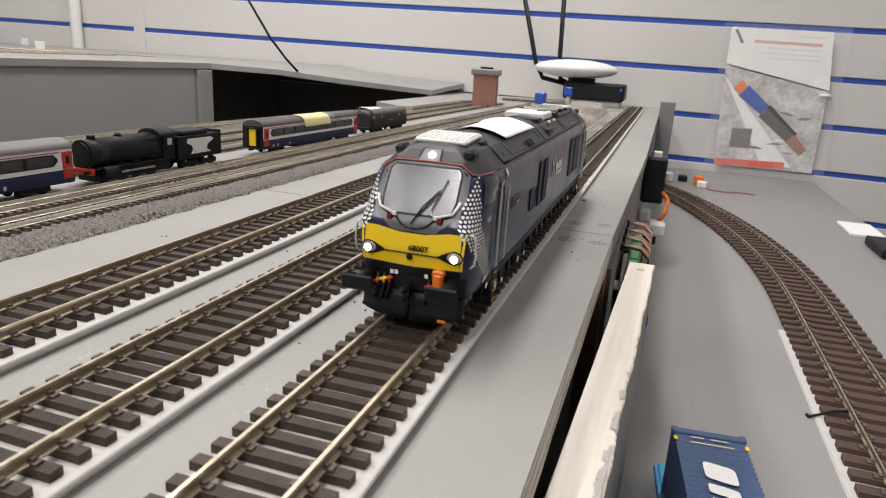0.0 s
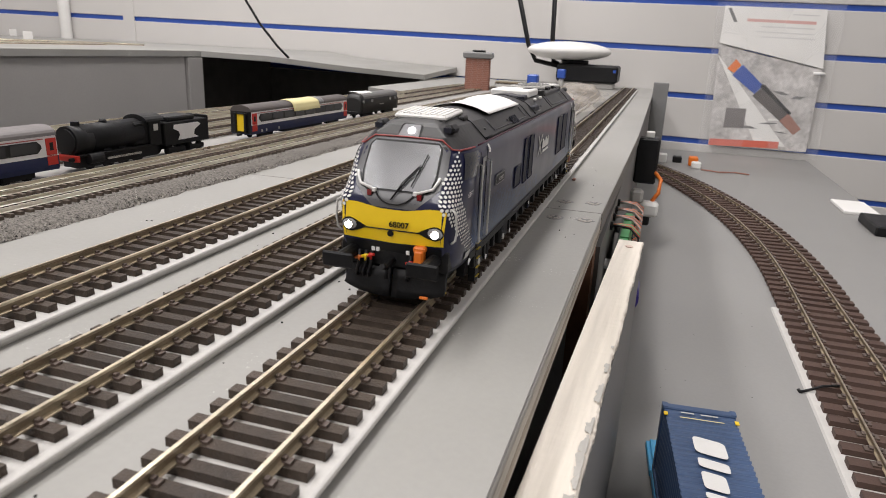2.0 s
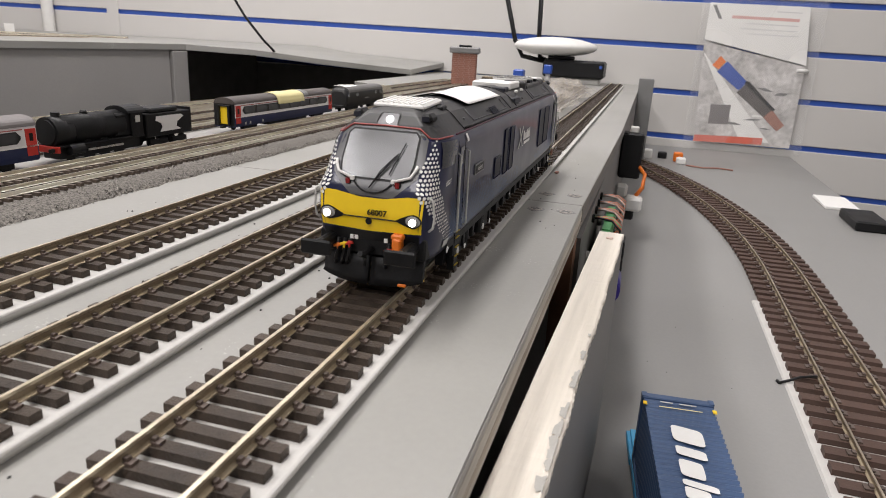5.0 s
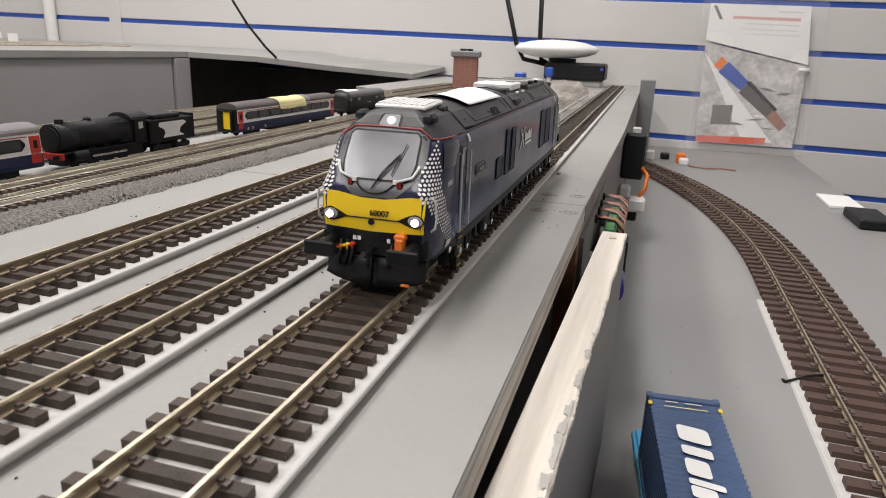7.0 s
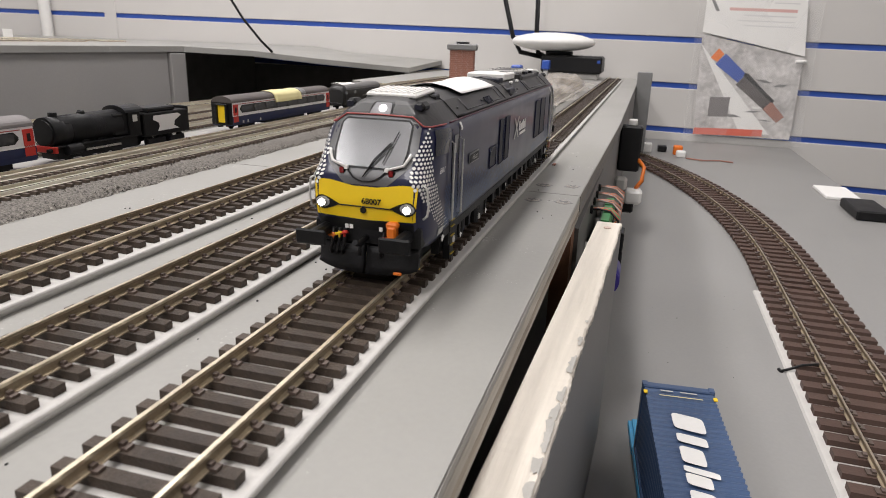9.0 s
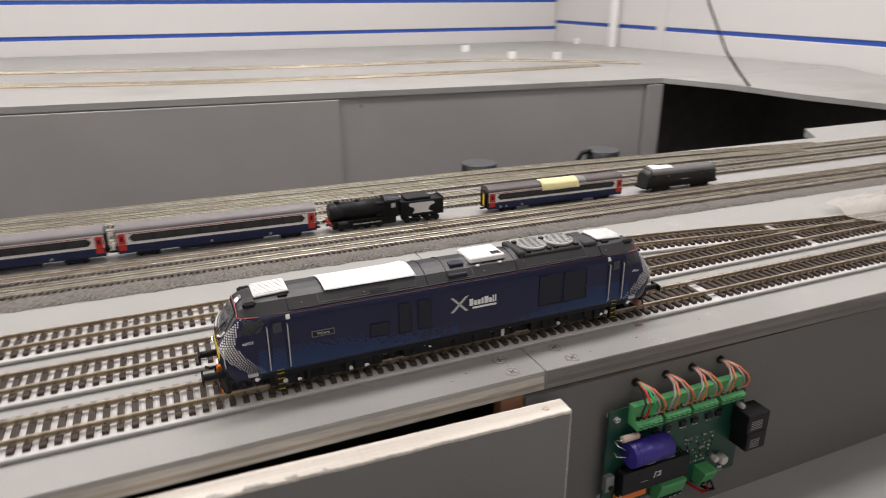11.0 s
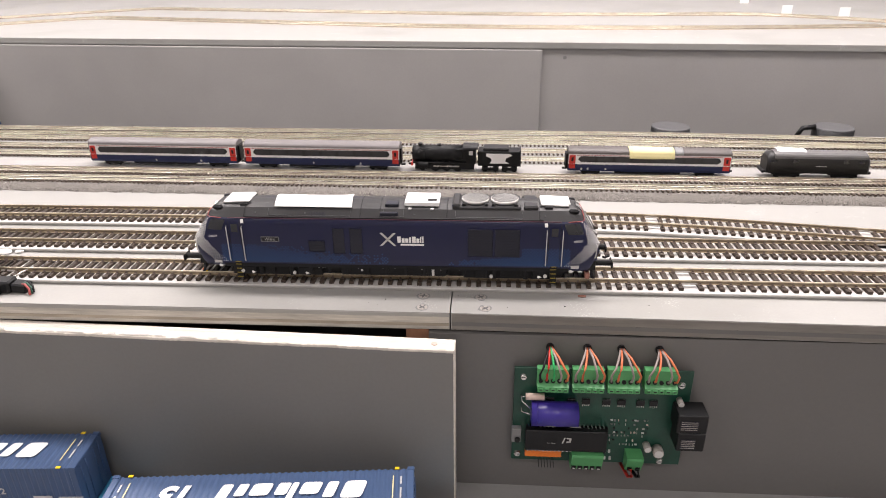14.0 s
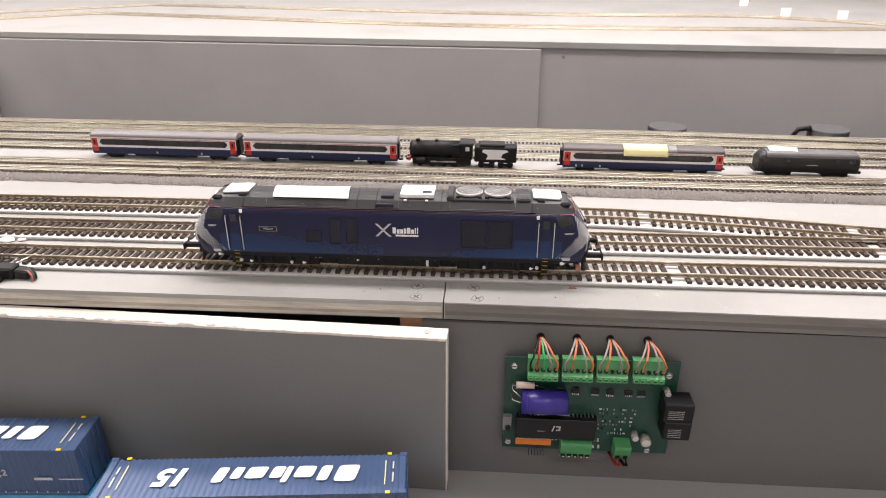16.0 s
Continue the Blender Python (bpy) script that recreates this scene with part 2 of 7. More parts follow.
def add_box(bm, x0, y0, z0, x1, y1, z1, bevel=0.0, m=None):
    mat = Matrix.Translation(((x0 + x1) / 2, (y0 + y1) / 2, (z0 + z1) / 2)) @ Matrix.Diagonal((x1 - x0, y1 - y0, z1 - z0, 1))
    made = bmesh.ops.create_cube(bm, size=1, matrix=mat)["verts"]
    if bevel:
        edges = list({e for v in made for e in v.link_edges})
        made = bmesh.ops.bevel(bm, geom=edges, offset=bevel, segments=1, affect="EDGES", profile=0.5)["verts"]
    if m is not None:
        bmesh.ops.transform(bm, matrix=m, verts=list(made))
    return made


def box(x0, y0, z0, x1, y1, z1, bevel=0.0, m=None):
    bm = bmesh.new()
    add_box(bm, x0, y0, z0, x1, y1, z1, bevel, m)
    return bm


def add_cyl(bm, centre, axis, r, length, n=16, r2=None):
    q = Vector((0, 0, 1)).rotation_difference(Vector(axis).normalized()).to_matrix().to_4x4()
    made = bmesh.ops.create_cone(bm, cap_ends=True, segments=n, radius1=r, radius2=r if r2 is None else r2, depth=length,
                                 matrix=Matrix.Translation(centre) @ q)
    return made["verts"]


def cyl(centre, axis, r, length, n=16, r2=None):
    bm = bmesh.new()
    add_cyl(bm, centre, axis, r, length, n, r2)
    return bm


def smooth(bm):
    for f in bm.faces:
        f.smooth = len(f.verts) <= 4
    return bm


def add_tube(bm, pts, r, n=6, ends=True):
    """A round bar along points."""
    pts = [Vector(p) for p in pts]
    rings = []
    up = Vector((0.13, 0.21, 0.97))
    for i, p in enumerate(pts):
        d = (pts[min(i + 1, len(pts) - 1)] - pts[max(i - 1, 0)]).normalized()
        a = d.cross(up)
        if a.length < 1e-4:
            a = d.cross(Vector((1, 0, 0)))
        a.normalize()
        b = d.cross(a)
        rings.append([bm.verts.new(p + r * (math.cos(k * math.tau / n) * a + math.sin(k * math.tau / n) * b)) for k in range(n)])
    for u, v in zip(rings, rings[1:]):
        for k in range(n):
            f = bm.faces.new((u[k], u[(k + 1) % n], v[(k + 1) % n], v[k]))
            f.smooth = True
    if ends:
        bm.faces.new(rings[0][::-1])
        bm.faces.new(rings[-1])
    return bm


def tube(pts, r, n=6):
    return add_tube(bmesh.new(), pts, r, n)


def add_loft(bm, rings, closed=True, caps=True, flat=False):
    """Skin over rings of equal count."""
    vs = [[bm.verts.new(p) for p in ring] for ring in rings]
    n = len(vs[0])
    for u, v in zip(vs, vs[1:]):
        for k in range(n if closed else n - 1):
            f = bm.faces.new((u[k], u[(k + 1) % n], v[(k + 1) % n], v[k]))
            f.smooth = not flat
    if caps and closed:
        bm.faces.new(vs[0][::-1])
        bm.faces.new(vs[-1])
    return bm


def prism(poly, z0, z1):
    bm = bmesh.new()
    add_loft(bm, [[(x, y, z0) for x, y in poly], [(x, y, z1) for x, y in poly]], flat=True)
    bmesh.ops.recalc_face_normals(bm, faces=bm.faces)
    return bm


def extrude_x(section, x0, x1):
    """A (y, z) section drawn along x."""
    bm = bmesh.new()
    add_loft(bm, [[(x0, y, z) for y, z in section], [(x1, y, z) for y, z in section]], flat=True)
    bmesh.ops.recalc_face_normals(bm, faces=bm.faces)
    return bm


def lettering(text, height, m, shear=0.0, depth=0.0, bold=0.0):
    """Letters of the built-in font as a mesh, centred, of that capital height."""
    cu = bpy.data.curves.new("letters", "FONT")
    cu.body, cu.size, cu.align_x, cu.align_y = text, height / 0.69, "CENTER", "CENTER"
    cu.shear, cu.extrude, cu.resolution_u = shear, depth, 3
    cu.offset = bold
    ob = bpy.data.objects.new("letters", cu)
    scene.collection.objects.link(ob)
    me = bpy.data.meshes.new_from_object(ob.evaluated_get(bpy.context.evaluated_depsgraph_get()))
    bm = bmesh.new()
    bm.from_mesh(me)
    bmesh.ops.transform(bm, matrix=m, verts=bm.verts)
    bpy.data.objects.remove(ob)
    bpy.data.curves.remove(cu)
    bpy.data.meshes.remove(me)
    return bm


def axes(origin, right, up):
    """A placement whose x runs along right and y along up."""
    r, u = Vector(right).normalized(), Vector(up).normalized()
    n = r.cross(u)
    return Matrix(((r.x, u.x, n.x, origin[0]), (r.y, u.y, n.y, origin[1]), (r.z, u.z, n.z, origin[2]), (0, 0, 0, 1)))


def bars(m, rects, thick=0.0001):
    """Flat bars (x, y, width, height, slant) in the plane of m."""
    bm = bmesh.new()
    for x, y, w, h, s in rects:
        lo = [(x - w / 2 - s / 2, y - h / 2), (x + w / 2 - s / 2, y - h / 2), (x + w / 2 + s / 2, y + h / 2), (x - w / 2 + s / 2, y + h / 2)]
        add_loft(bm, [[m @ Vector((a, b, 0)) for a, b in lo], [m @ Vector((a, b, thick)) for a, b in lo]], flat=True)
    return bm


# ---- the room ----
WALL_X, WALL_Y = 1.5, 2.05
single("floor", box(-2.6, -2.2, -1.0, WALL_X, WALL_Y, -0.95), FLOOR, "dark grey carpet floor of the room", "floor", kind="structure")
single("ceiling", box(-2.6, -2.2, 1.55, WALL_X + 0.1, WALL_Y + 0.1, 1.6), CEIL, "plain white room ceiling", "ceiling", kind="structure")
single("wall_west", box(-2.7, -2.2, -1.0, -2.6, WALL_Y + 0.1, 1.55), WHITEWALL, "plain white room wall", "wall", kind="structure")
single("wall_south", box(-2.6, -2.3, -1.0, WALL_X + 0.1, -2.2, 1.55), WHITEWALL, "plain white room wall", "wall", kind="structure")


def slat_wall(name, east):
    """Display wall of grooved panels with a blue insert in each groove."""
    w = thing(name, "pale grey slatted display wall with blue groove inserts", "wall", kind="structure")
    lo, hi = (-2.2, WALL_Y) if east else (-2.6, WALL_X)
    pitch, z = 0.101, -1.015
    if east:
        part("backing", box(WALL_X + 0.012, lo, -1.0, WALL_X + 0.1, hi + 0.1, 1.55), WALLP, w)
    else:
        part("backing", box(lo, WALL_Y + 0.012, -1.0, hi, WALL_Y + 0.1, 1.55), WALLP, w)
    while z < 1.5:
        z0, z1 = z + 0.006, z + pitch - 0.006
        if east:
            part("panel", box(WALL_X, lo, z0, WALL_X + 0.0119, hi, z1, 0.0012), WALLP, w)
            part("insert", box(WALL_X + 0.004, lo, z1, WALL_X + 0.0118, hi, z1 + 0.012), BLUESLOT, w, "blue plastic groove insert")
        else:
            part("panel", box(lo, WALL_Y, z0, hi, WALL_Y + 0.0119, z1, 0.0012), WALLP, w)
            part("insert", box(lo, WALL_Y + 0.004, z1, hi, WALL_Y + 0.0118, z1 + 0.012), BLUESLOT, w, "blue plastic groove insert")
        z += pitch
    if east:
        w.matrix_basis = Matrix.Translation((0, 0, -0.004)) @ Matrix.Rotation(math.atan(0.013), 4, "X")
    return w


slat_wall("wall_east", True)
slat_wall("wall_north", False)
single("wall_pipe", smooth(cyl((WALL_X - 0.02, 1.652, 0.3), (0, 0, 1), 0.016, 2.5, 16)), WHITE, "white pipe running up the slatted wall", "pipe", kind="structure")
single("wall_strip", box(WALL_X - 0.003, 1.415, 0.0, WALL_X - 0.0005, 1.455, 1.54, 0.0008), WALLP, "pale cover strip over a joint of the slatted wall", "trim", kind="structure")

# ---- the boards ----
BACK = lambda x: 0.3990 - 0.0325 * x
single("baseboard_left", prism([(-1.3, -0.0444), (0.1735, -0.0444), (0.1735, BACK(0.1735)), (-1.0, BACK(-1.0)), (-1.3, BACK(-1.0))], -0.012, 0.0), GREY, "grey painted plywood baseboard under the tracks", "baseboard", kind="structure")
single("baseboard_right", prism([(0.1743, -0.0444), (0.52, -0.0494), (WALL_X - 0.002, -0.0494), (WALL_X - 0.002, 0.43), (0.95, 0.43), (0.90, BACK(0.90)), (0.1743, BACK(0.1743))], -0.012, 0.0), GREY, "grey painted plywood baseboard under the tracks", "baseboard", kind="structure")
def ply_edge(name, x0, x1, y0, y1, mats, label):
    """Edge of the board as thin uneven layers."""
    t = thing(name, label, "trim", kind="structure")
    rng = random.Random(14)
    zs = np.linspace(-0.0116, -0.0006, len(mats) + 1)
    for k, mat in enumerate(mats):
        bm = bmesh.new()
        n = 90
        wob = [rng.uniform(0.0, 0.00022) for _ in range(n + 1)]
        rings = []
        for i in range(n + 1):
            x, y = x0 + (x1 - x0) * i / n, y0 + (y1 - y0) * i / n
            out = y - 0.0001 - wob[i] - 0.0001 * (k % 2)
            rings.append([(x, y, zs[k]), (x, out, zs[k]), (x, out, zs[k + 1]), (x, y, zs[k + 1])])
        add_loft(bm, rings, flat=True)
        bmesh.ops.recalc_face_normals(bm, faces=bm.faces)
        part("ply_layer", bm, mat, t)


ply_edge("edge_strip_left", -1.3, 0.173, -0.0445, -0.0445, (PLY, PLYDARK, PLY, PLY, GREY), "worn raw plywood edge of the baseboard")
ply_edge("edge_strip_right", 0.175, 0.519, -0.0445, -0.0495, (EDGEGREY, FASCIA_SHADED, EDGEGREY, EDGEGREY), "grey painted plywood edge of the baseboard")
ply_edge("edge_strip_end", 0.5195, WALL_X - 0.01, -0.0495, -0.0495, (FASCIA_SHADED, FASCIA_SHADED, FASCIA_SHADED), "grey painted plywood edge of the baseboard")
single("lower_board", box(-1.3, -0.395, -0.150, WALL_X - 0.002, 0.02, -0.1355, 0.001), LOWER, "grey painted lower baseboard", "baseboard", kind="structure")
# shade of this face is in its base colour
single("fascia_right", box(0.1605, -0.0465, -0.1354, WALL_X - 0.004, -0.036, -0.0135), FASCIA_SHADED, "grey upright fascia board with its shade put into the colour", "fascia", kind="structure")
single("support_batten", box(0.1460, -0.0445, -0.1354, 0.1603, -0.036, -0.0122), REDWOOD, "dark brown upright timber batten", "batten", kind="structure")
single("back_batten", box(-1.3, 0.0, -0.1354, 0.165, 0.015, -0.0122), TIMBER_WELLSHADE, "dark timber behind the gap under the board", "batten", kind="structure")


def plank():
    """Upright board, its top edge painted white and flaking."""
    yaw = math.degrees(math.atan(-0.035))
    p = thing("front_plank", "upright grey board with a flaking white painted top edge", "plank", at=pose(0.1768, -0.0665, 0, 0, 0, yaw))
    part("board", box(-0.9, 0.0, -0.1350, 0.0, 0.0125, -0.0150), PLANK_SHADED, p)
    bm = bmesh.new()
    rng = random.Random(4)
    n = 520
    rings = []
    for i in range(n + 1):
        x = -0.9 * i / n
        y0 = rng.uniform(-0.00022, 0.00026) + 0.00035 * math.sin(x * 61) * math.sin(x * 143)
        h = -0.0129 + rng.uniform(-0.00006, 0.00006)
        top = []
        for k in range(9):
            y = y0 + 0.0006 + (0.0116 - y0) * k / 8
            top.append((x, y, h + 0.00024 * noise.noise((x * 14, y * 900, 3.0)) + 0.00014 * noise.noise((x * 90, y * 1500, 8.0))))
        rings.append([(x, y0, -0.0150), (x, y0, h - 0.0005)] + top + [(x, 0.0125, -0.0150)])
    add_loft(bm, rings, flat=True)
    bmesh.ops.recalc_face_normals(bm, faces=bm.faces)
    part("painted_edge", bm, WOOD, p, "cream white flaking painted edge")
    for i in range(40):
        bm = bmesh.new()
        x = -rng.triangular(0.12, 0.30, 0.20)
        r = rng.uniform(0.0004, 0.0019)
        yc = rng.uniform(0.0008, 0.0013)
        pts = []
        for k in range(11):
            q, a = rng.uniform(0.6, 1.4), k * math.tau / 11
            pts.append((x + r * 1.7 * q * math.cos(a), max(0.00045 + 0.00001 * k, yc + r * 0.75 * q * math.sin(a))))
        mid = bm.verts.new((x, yc, -0.01244))
        rim = [bm.verts.new((u, v, -0.01250)) for u, v in pts]
        for k in range(11):
            bm.faces.new((mid, rim[k], rim[(k + 1) % 11]))
        part("bare_patch", bm, PEEL, p, "bare grey patch where paint flaked off")
    part("end_cap", box(0.0, 0.0001, -0.1350, 0.0006, 0.0124, -0.0131), WOOD, p, "white painted end")
    part("screw", cyl((-0.012, 0.0062, -0.0127), (0, 0, 1), 0.0018, 0.0006, 12), PEACH, p)
    return p


plank()


def screw(x, y):
    s = thing("wood_screw", "steel countersunk wood screw sunk in the baseboard", "screw", "baseboard screws", at=pose(x, y, 0, 0, 0, random.Random(x).uniform(0, 90)))
    rng = random.Random(int(x * 1e4) + int(y * 1e4))
    bm = bmesh.new()
    rim = [(rng.uniform(0.0032, 0.0052) * math.cos(k * math.tau / 16), rng.uniform(0.0032, 0.0050) * math.sin(k * math.tau / 16)) for k in range(16)]
    add_loft(bm, [[(u, v, 0.00002) for u, v in rim], [(u, v, 0.00012) for u, v in rim]], flat=True)
    bmesh.ops.recalc_face_normals(bm, faces=bm.faces)
    part("worn_rim", bm, MIDGREY, s, "dark worn rim of the countersunk hole")
    part("head", cyl((0, 0, 0.00015), (0, 0, 1), 0.0036, 0.0004, 20, 0.0031), SCREWSTEEL, s)
    bm = box(-0.0025, -0.0005, 0.0003, 0.0025, 0.0005, 0.00042)
    add_box(bm, -0.0005, -0.0025, 0.0003, 0.0005, 0.0025, 0.00043)
    part("slot", bm, SURROUND, s)


for sx, sy in ((0.1560, -0.0382), (0.1555, -0.0236), (0.1955, -0.0382), (0.1925, -0.0236)):
    screw(sx, sy)
s = thing("sunk_screw", "screw in a worn hole in the lower board", "screw", at=pose(-0.1087, -0.1273, -0.1355))
part("hole", cyl((0, 0, 0.0002), (0, 0, 1), 0.0065, 0.0004, 18, 0.006), MIDGREY, s)
part("head", cyl((0.001, 0, 0.0006), (0, 0, 1), 0.0035, 0.0005, 14, 0.003), SCREWSTEEL, s)

# far side of the layout, beyond the well
DECK = 0.0456
TURN = math.degrees(math.atan(-0.0889))
FRONT = lambda x: 0.8708 - 0.0889 * x
AT_FRONT = pose(0, 0.8708, 0, 0, 0, TURN)
single("far_fascia", box(-0.852, 0.0045, -0.35, 0.925, 0.0165, 0.0350, 0.0, AT_FRONT), FARPAINT, "grey upright fascia of the far baseboard", "fascia", kind="structure")
single("far_fascia_panel", box(-0.851, -0.0025, -0.35, 0.294, 0.0040, 0.0325, 0.0008, AT_FRONT), FARPAINT, "grey panel fixed on the far fascia", "fascia", kind="structure")
single("far_jamb", box(0.928, -0.002, -0.35, 0.966, 0.024, 0.0330, 0.001, AT_FRONT), FARPAINT, "grey upright at the end of the fascia", "fascia", kind="structure")
single("fascia_spot", smooth(cyl((0.335, 0.0042, 0.0190), (0, -1, 0), 0.0032, 0.0008, 14)), MIDGREY, "small dark filled screw hole in the far fascia", "screw hole").matrix_basis = AT_FRONT


def far_deck(name, corners, label):
    """A flat or sloping board over corners."""
    bm = bmesh.new()
    add_loft(bm, [[(x, y, z - 0.0104) for x, y, z in corners], [(x, y, z) for x, y, z in corners]], flat=True)
    bmesh.ops.triangulate(bm, faces=bm.faces)
    bmesh.ops.recalc_face_normals(bm, faces=bm.faces)
    return single(name, bm, GREY, label, "baseboard", kind="structure")


BACK_X = WALL_X - 0.004
far_deck("far_baseboard", [(-2.5, FRONT(-2.5), DECK), (0.960, FRONT(0.960), DECK), (BACK_X, FRONT(0.960), DECK), (BACK_X, WALL_Y - 0.004, DECK), (-2.5, WALL_Y - 0.004, DECK)], "grey painted far baseboard beyond the well")
INNER = [(0.960, FRONT(0.960) - 0.0005, DECK - 0.0002), (1.03, 0.68, 0.0405), (1.12, 0.58, 0.0275), (1.20, 0.50, 0.0185), (1.25, 0.4315, 0.0125)]
WALLSIDE = [(FRONT(0.960) - 0.0005, DECK - 0.0002), (0.68, 0.0335), (0.58, 0.0290), (0.50, 0.0260), (0.4315, 0.0235)]
bm = bmesh.new()
for low in (0.0104, 0.0):
    rows_ = [[bm.verts.new((x, y, z - low)) for x, y, z in INNER], [bm.verts.new((BACK_X, y, z - low)) for y, z in WALLSIDE]]
    for k in range(4):
        bm.faces.new((rows_[0][k], rows_[0][k + 1], rows_[1][k + 1], rows_[1][k]))
    if low:
        under = rows_
for side_row in (0, 1):
    for k in range(4):
        bm.faces.new((under[side_row][k], under[side_row][k + 1], rows_[side_row][k + 1], rows_[side_row][k]))
for k in (0, 4):
    bm.faces.new((under[0][k], under[1][k], rows_[1][k], rows_[0][k]))
bmesh.ops.recalc_face_normals(bm, faces=bm.faces)
single("end_baseboard", bm, GREY, "grey painted baseboard curving round the end of the well", "baseboard", kind="structure")
single("end_step", prism([(1.25, 0.4316), (BACK_X, 0.4316), (BACK_X, 0.4416), (1.25, 0.4416)], -0.012, 0.0018), GREY, "grey riser under the end board", "baseboard", kind="structure")
far_deck("left_baseboard", [(-2.5, 0.431, DECK), (-0.850, 0.431, DECK), (-0.846, FRONT(-0.846) - 0.0006, DECK - 0.0002), (-2.5, FRONT(-2.5) - 0.0006, DECK - 0.0002)], "grey painted baseboard closing the well")
# added dark panels, their colour stands in for shade in the openings
single("well_panel_end", box(1.38, 0.432, -0.95, 1.392, 0.90, 0.0), TIMBER_WELLSHADE, "dark panel added for the shade under the end board", "panel", kind="structure")
single("well_panel_far", box(0.970, FRONT(0.970) + 0.110, -0.95, 1.38, FRONT(0.970) + 0.120, 0.030), TIMBER_WELLSHADE, "dark panel added for the shade under the far board", "panel", kind="structure")
single("corner_fascia", box(-0.862, 0.820, -0.35, -0.8505, FRONT(-0.855) - 0.003, 0.0350), FARPAINT, "grey return panel at the corner of the far fascia", "fascia", kind="structure")
# added dark panel, painted as the shade inside the left opening
single("well_panel_left", box(-1.212, 0.4315, -0.95, -1.200, 0.945, 0.0350), TIMBER_WELLSHADE, "dark panel added for the shade under the left board", "panel", kind="structure")
single("well_shelf", box(-1.195, 0.4330, -0.100, -0.870, 0.815, -0.086, 0.001), LOWER, "grey shelf inside the dark opening under the board", "shelf", kind="structure")

# ---- tracks ----
def run(points, step):
    """Even places along a line of (x, y) points: x, y, heading."""
    out, left = [], 0.0
    for (x0, y0), (x1, y1) in zip(points, points[1:]):
        d = math.hypot(x1 - x0, y1 - y0)
        a = math.atan2(y1 - y0, x1 - x0)
        while left <= d:
            out.append((x0 + (x1 - x0) * left / d, y0 + (y1 - y0) * left / d, a))
            left += step
        left -= d
    return out


def along(points, off):
    """The line of points moved sideways by off, to its left."""
    out = []
    for i, (x, y) in enumerate(points):
        a, b = points[max(0, i - 1)], points[min(len(points) - 1, i + 1)]
        d = math.hypot(b[0] - a[0], b[1] - a[1])
        out.append((x - (b[1] - a[1]) / d * off, y + (b[0] - a[0]) / d * off))
    return out


def sweep(points, section, off=0.0):
    """A section (sideways, z) swept along points."""
    cols = [along(points, off + s) for s, _ in section]
    rings = [[(*cols[k][i], section[k][1]) for k in range(len(section))] for i in range(len(points))]
    bm = bmesh.new()
    add_loft(bm, rings, flat=True)
    bmesh.ops.recalc_face_normals(bm, faces=bm.faces)
    return bm


def rail_section(z, s=1.0):
    return [(-0.0011 * s, z), (0.0011 * s, z), (0.0011 * s, z + 0.0003 * s), (0.0003 * s, z + 0.0007 * s), (0.0003 * s, z + 0.0019 * s), (0.00046 * s, z + 0.0021 * s),
            (0.00046 * s, z + 0.0028 * s), (-0.00046 * s, z + 0.0028 * s), (-0.00046 * s, z + 0.0021 * s), (-0.0003 * s, z + 0.0019 * s), (-0.0003 * s, z + 0.0007 * s), (-0.0011 * s, z + 0.0003 * s)]


def rail(points, z, scale, off, parent, label, head, web):
    """A rail with a bright head on a duller web and foot."""
    ob = part("rail", sweep(points, rail_section(z, scale), off), head, parent, label)
    ob.data.materials.append(web)
    for p in ob.data.polygons:
        p.material_index = 0 if p.index % 12 in (5, 6, 7) and p.index < 12 * (len(points) - 1) else 1
    return ob


def sleeper_mesh(length, width, z0, z1, gauge, mat, name):
    bm = box(-width / 2, -length / 2, z0, width / 2, length / 2, z1)
    c = width * 0.3
    for g in (-gauge, gauge):
        for s in (-1, 1):
            add_box(bm, -c, g + s * length * 0.022, z1, c, g + s * length * 0.085, z1 + (z1 - z0) * 0.30)
            add_box(bm, -c * 0.62, g + s * length * 0.018, z1 + (z1 - z0) * 0.30, c * 0.62, g + s * length * 0.050, z1 + (z1 - z0) * 0.62)
    me = bpy.data.meshes.new(name)
    bm.to_mesh(me)
    bm.free()
    me.materials.append(mat)
    me.materials.append(CHAIR)
    for p in me.polygons:
        p.material_index = 1 if p.index >= 6 else 0
    return me


OO_SLEEPER = sleeper_mesh(0.0300, 0.0030, 0.003, 0.0050, 0.0087, SLEEPER, "sleeper")
FOAM_SECTION = [(-0.0164, 0.0), (0.0142, 0.0), (0.0143, 0.0030), (-0.0170, 0.0030), (-0.0175, 0.0028), (-0.0177, 0.0024), (-0.0174, 0.0014), (-0.0168, 0.0005)]


def joined(me, places):
    """Copies of a mesh at places, as one mesh."""
    co = np.zeros(len(me.vertices) * 3)
    me.vertices.foreach_get("co", co)
    co = co.reshape(-1, 3)
    faces = [tuple(p.vertices) for p in me.polygons]
    vs, fs = [], []
    for x, y, a in places:
        c, s = math.cos(a), math.sin(a)
        base = len(vs)
        vs += [(x + c * p[0] - s * p[1], y + s * p[0] + c * p[1], p[2]) for p in co]
        fs += [tuple(i + base for i in f) for f in faces]
    out = bpy.data.meshes.new(me.name)
    out.from_pydata(vs, [], fs)
    out.materials.append(me.materials[0])
    return out


late_pieces = []


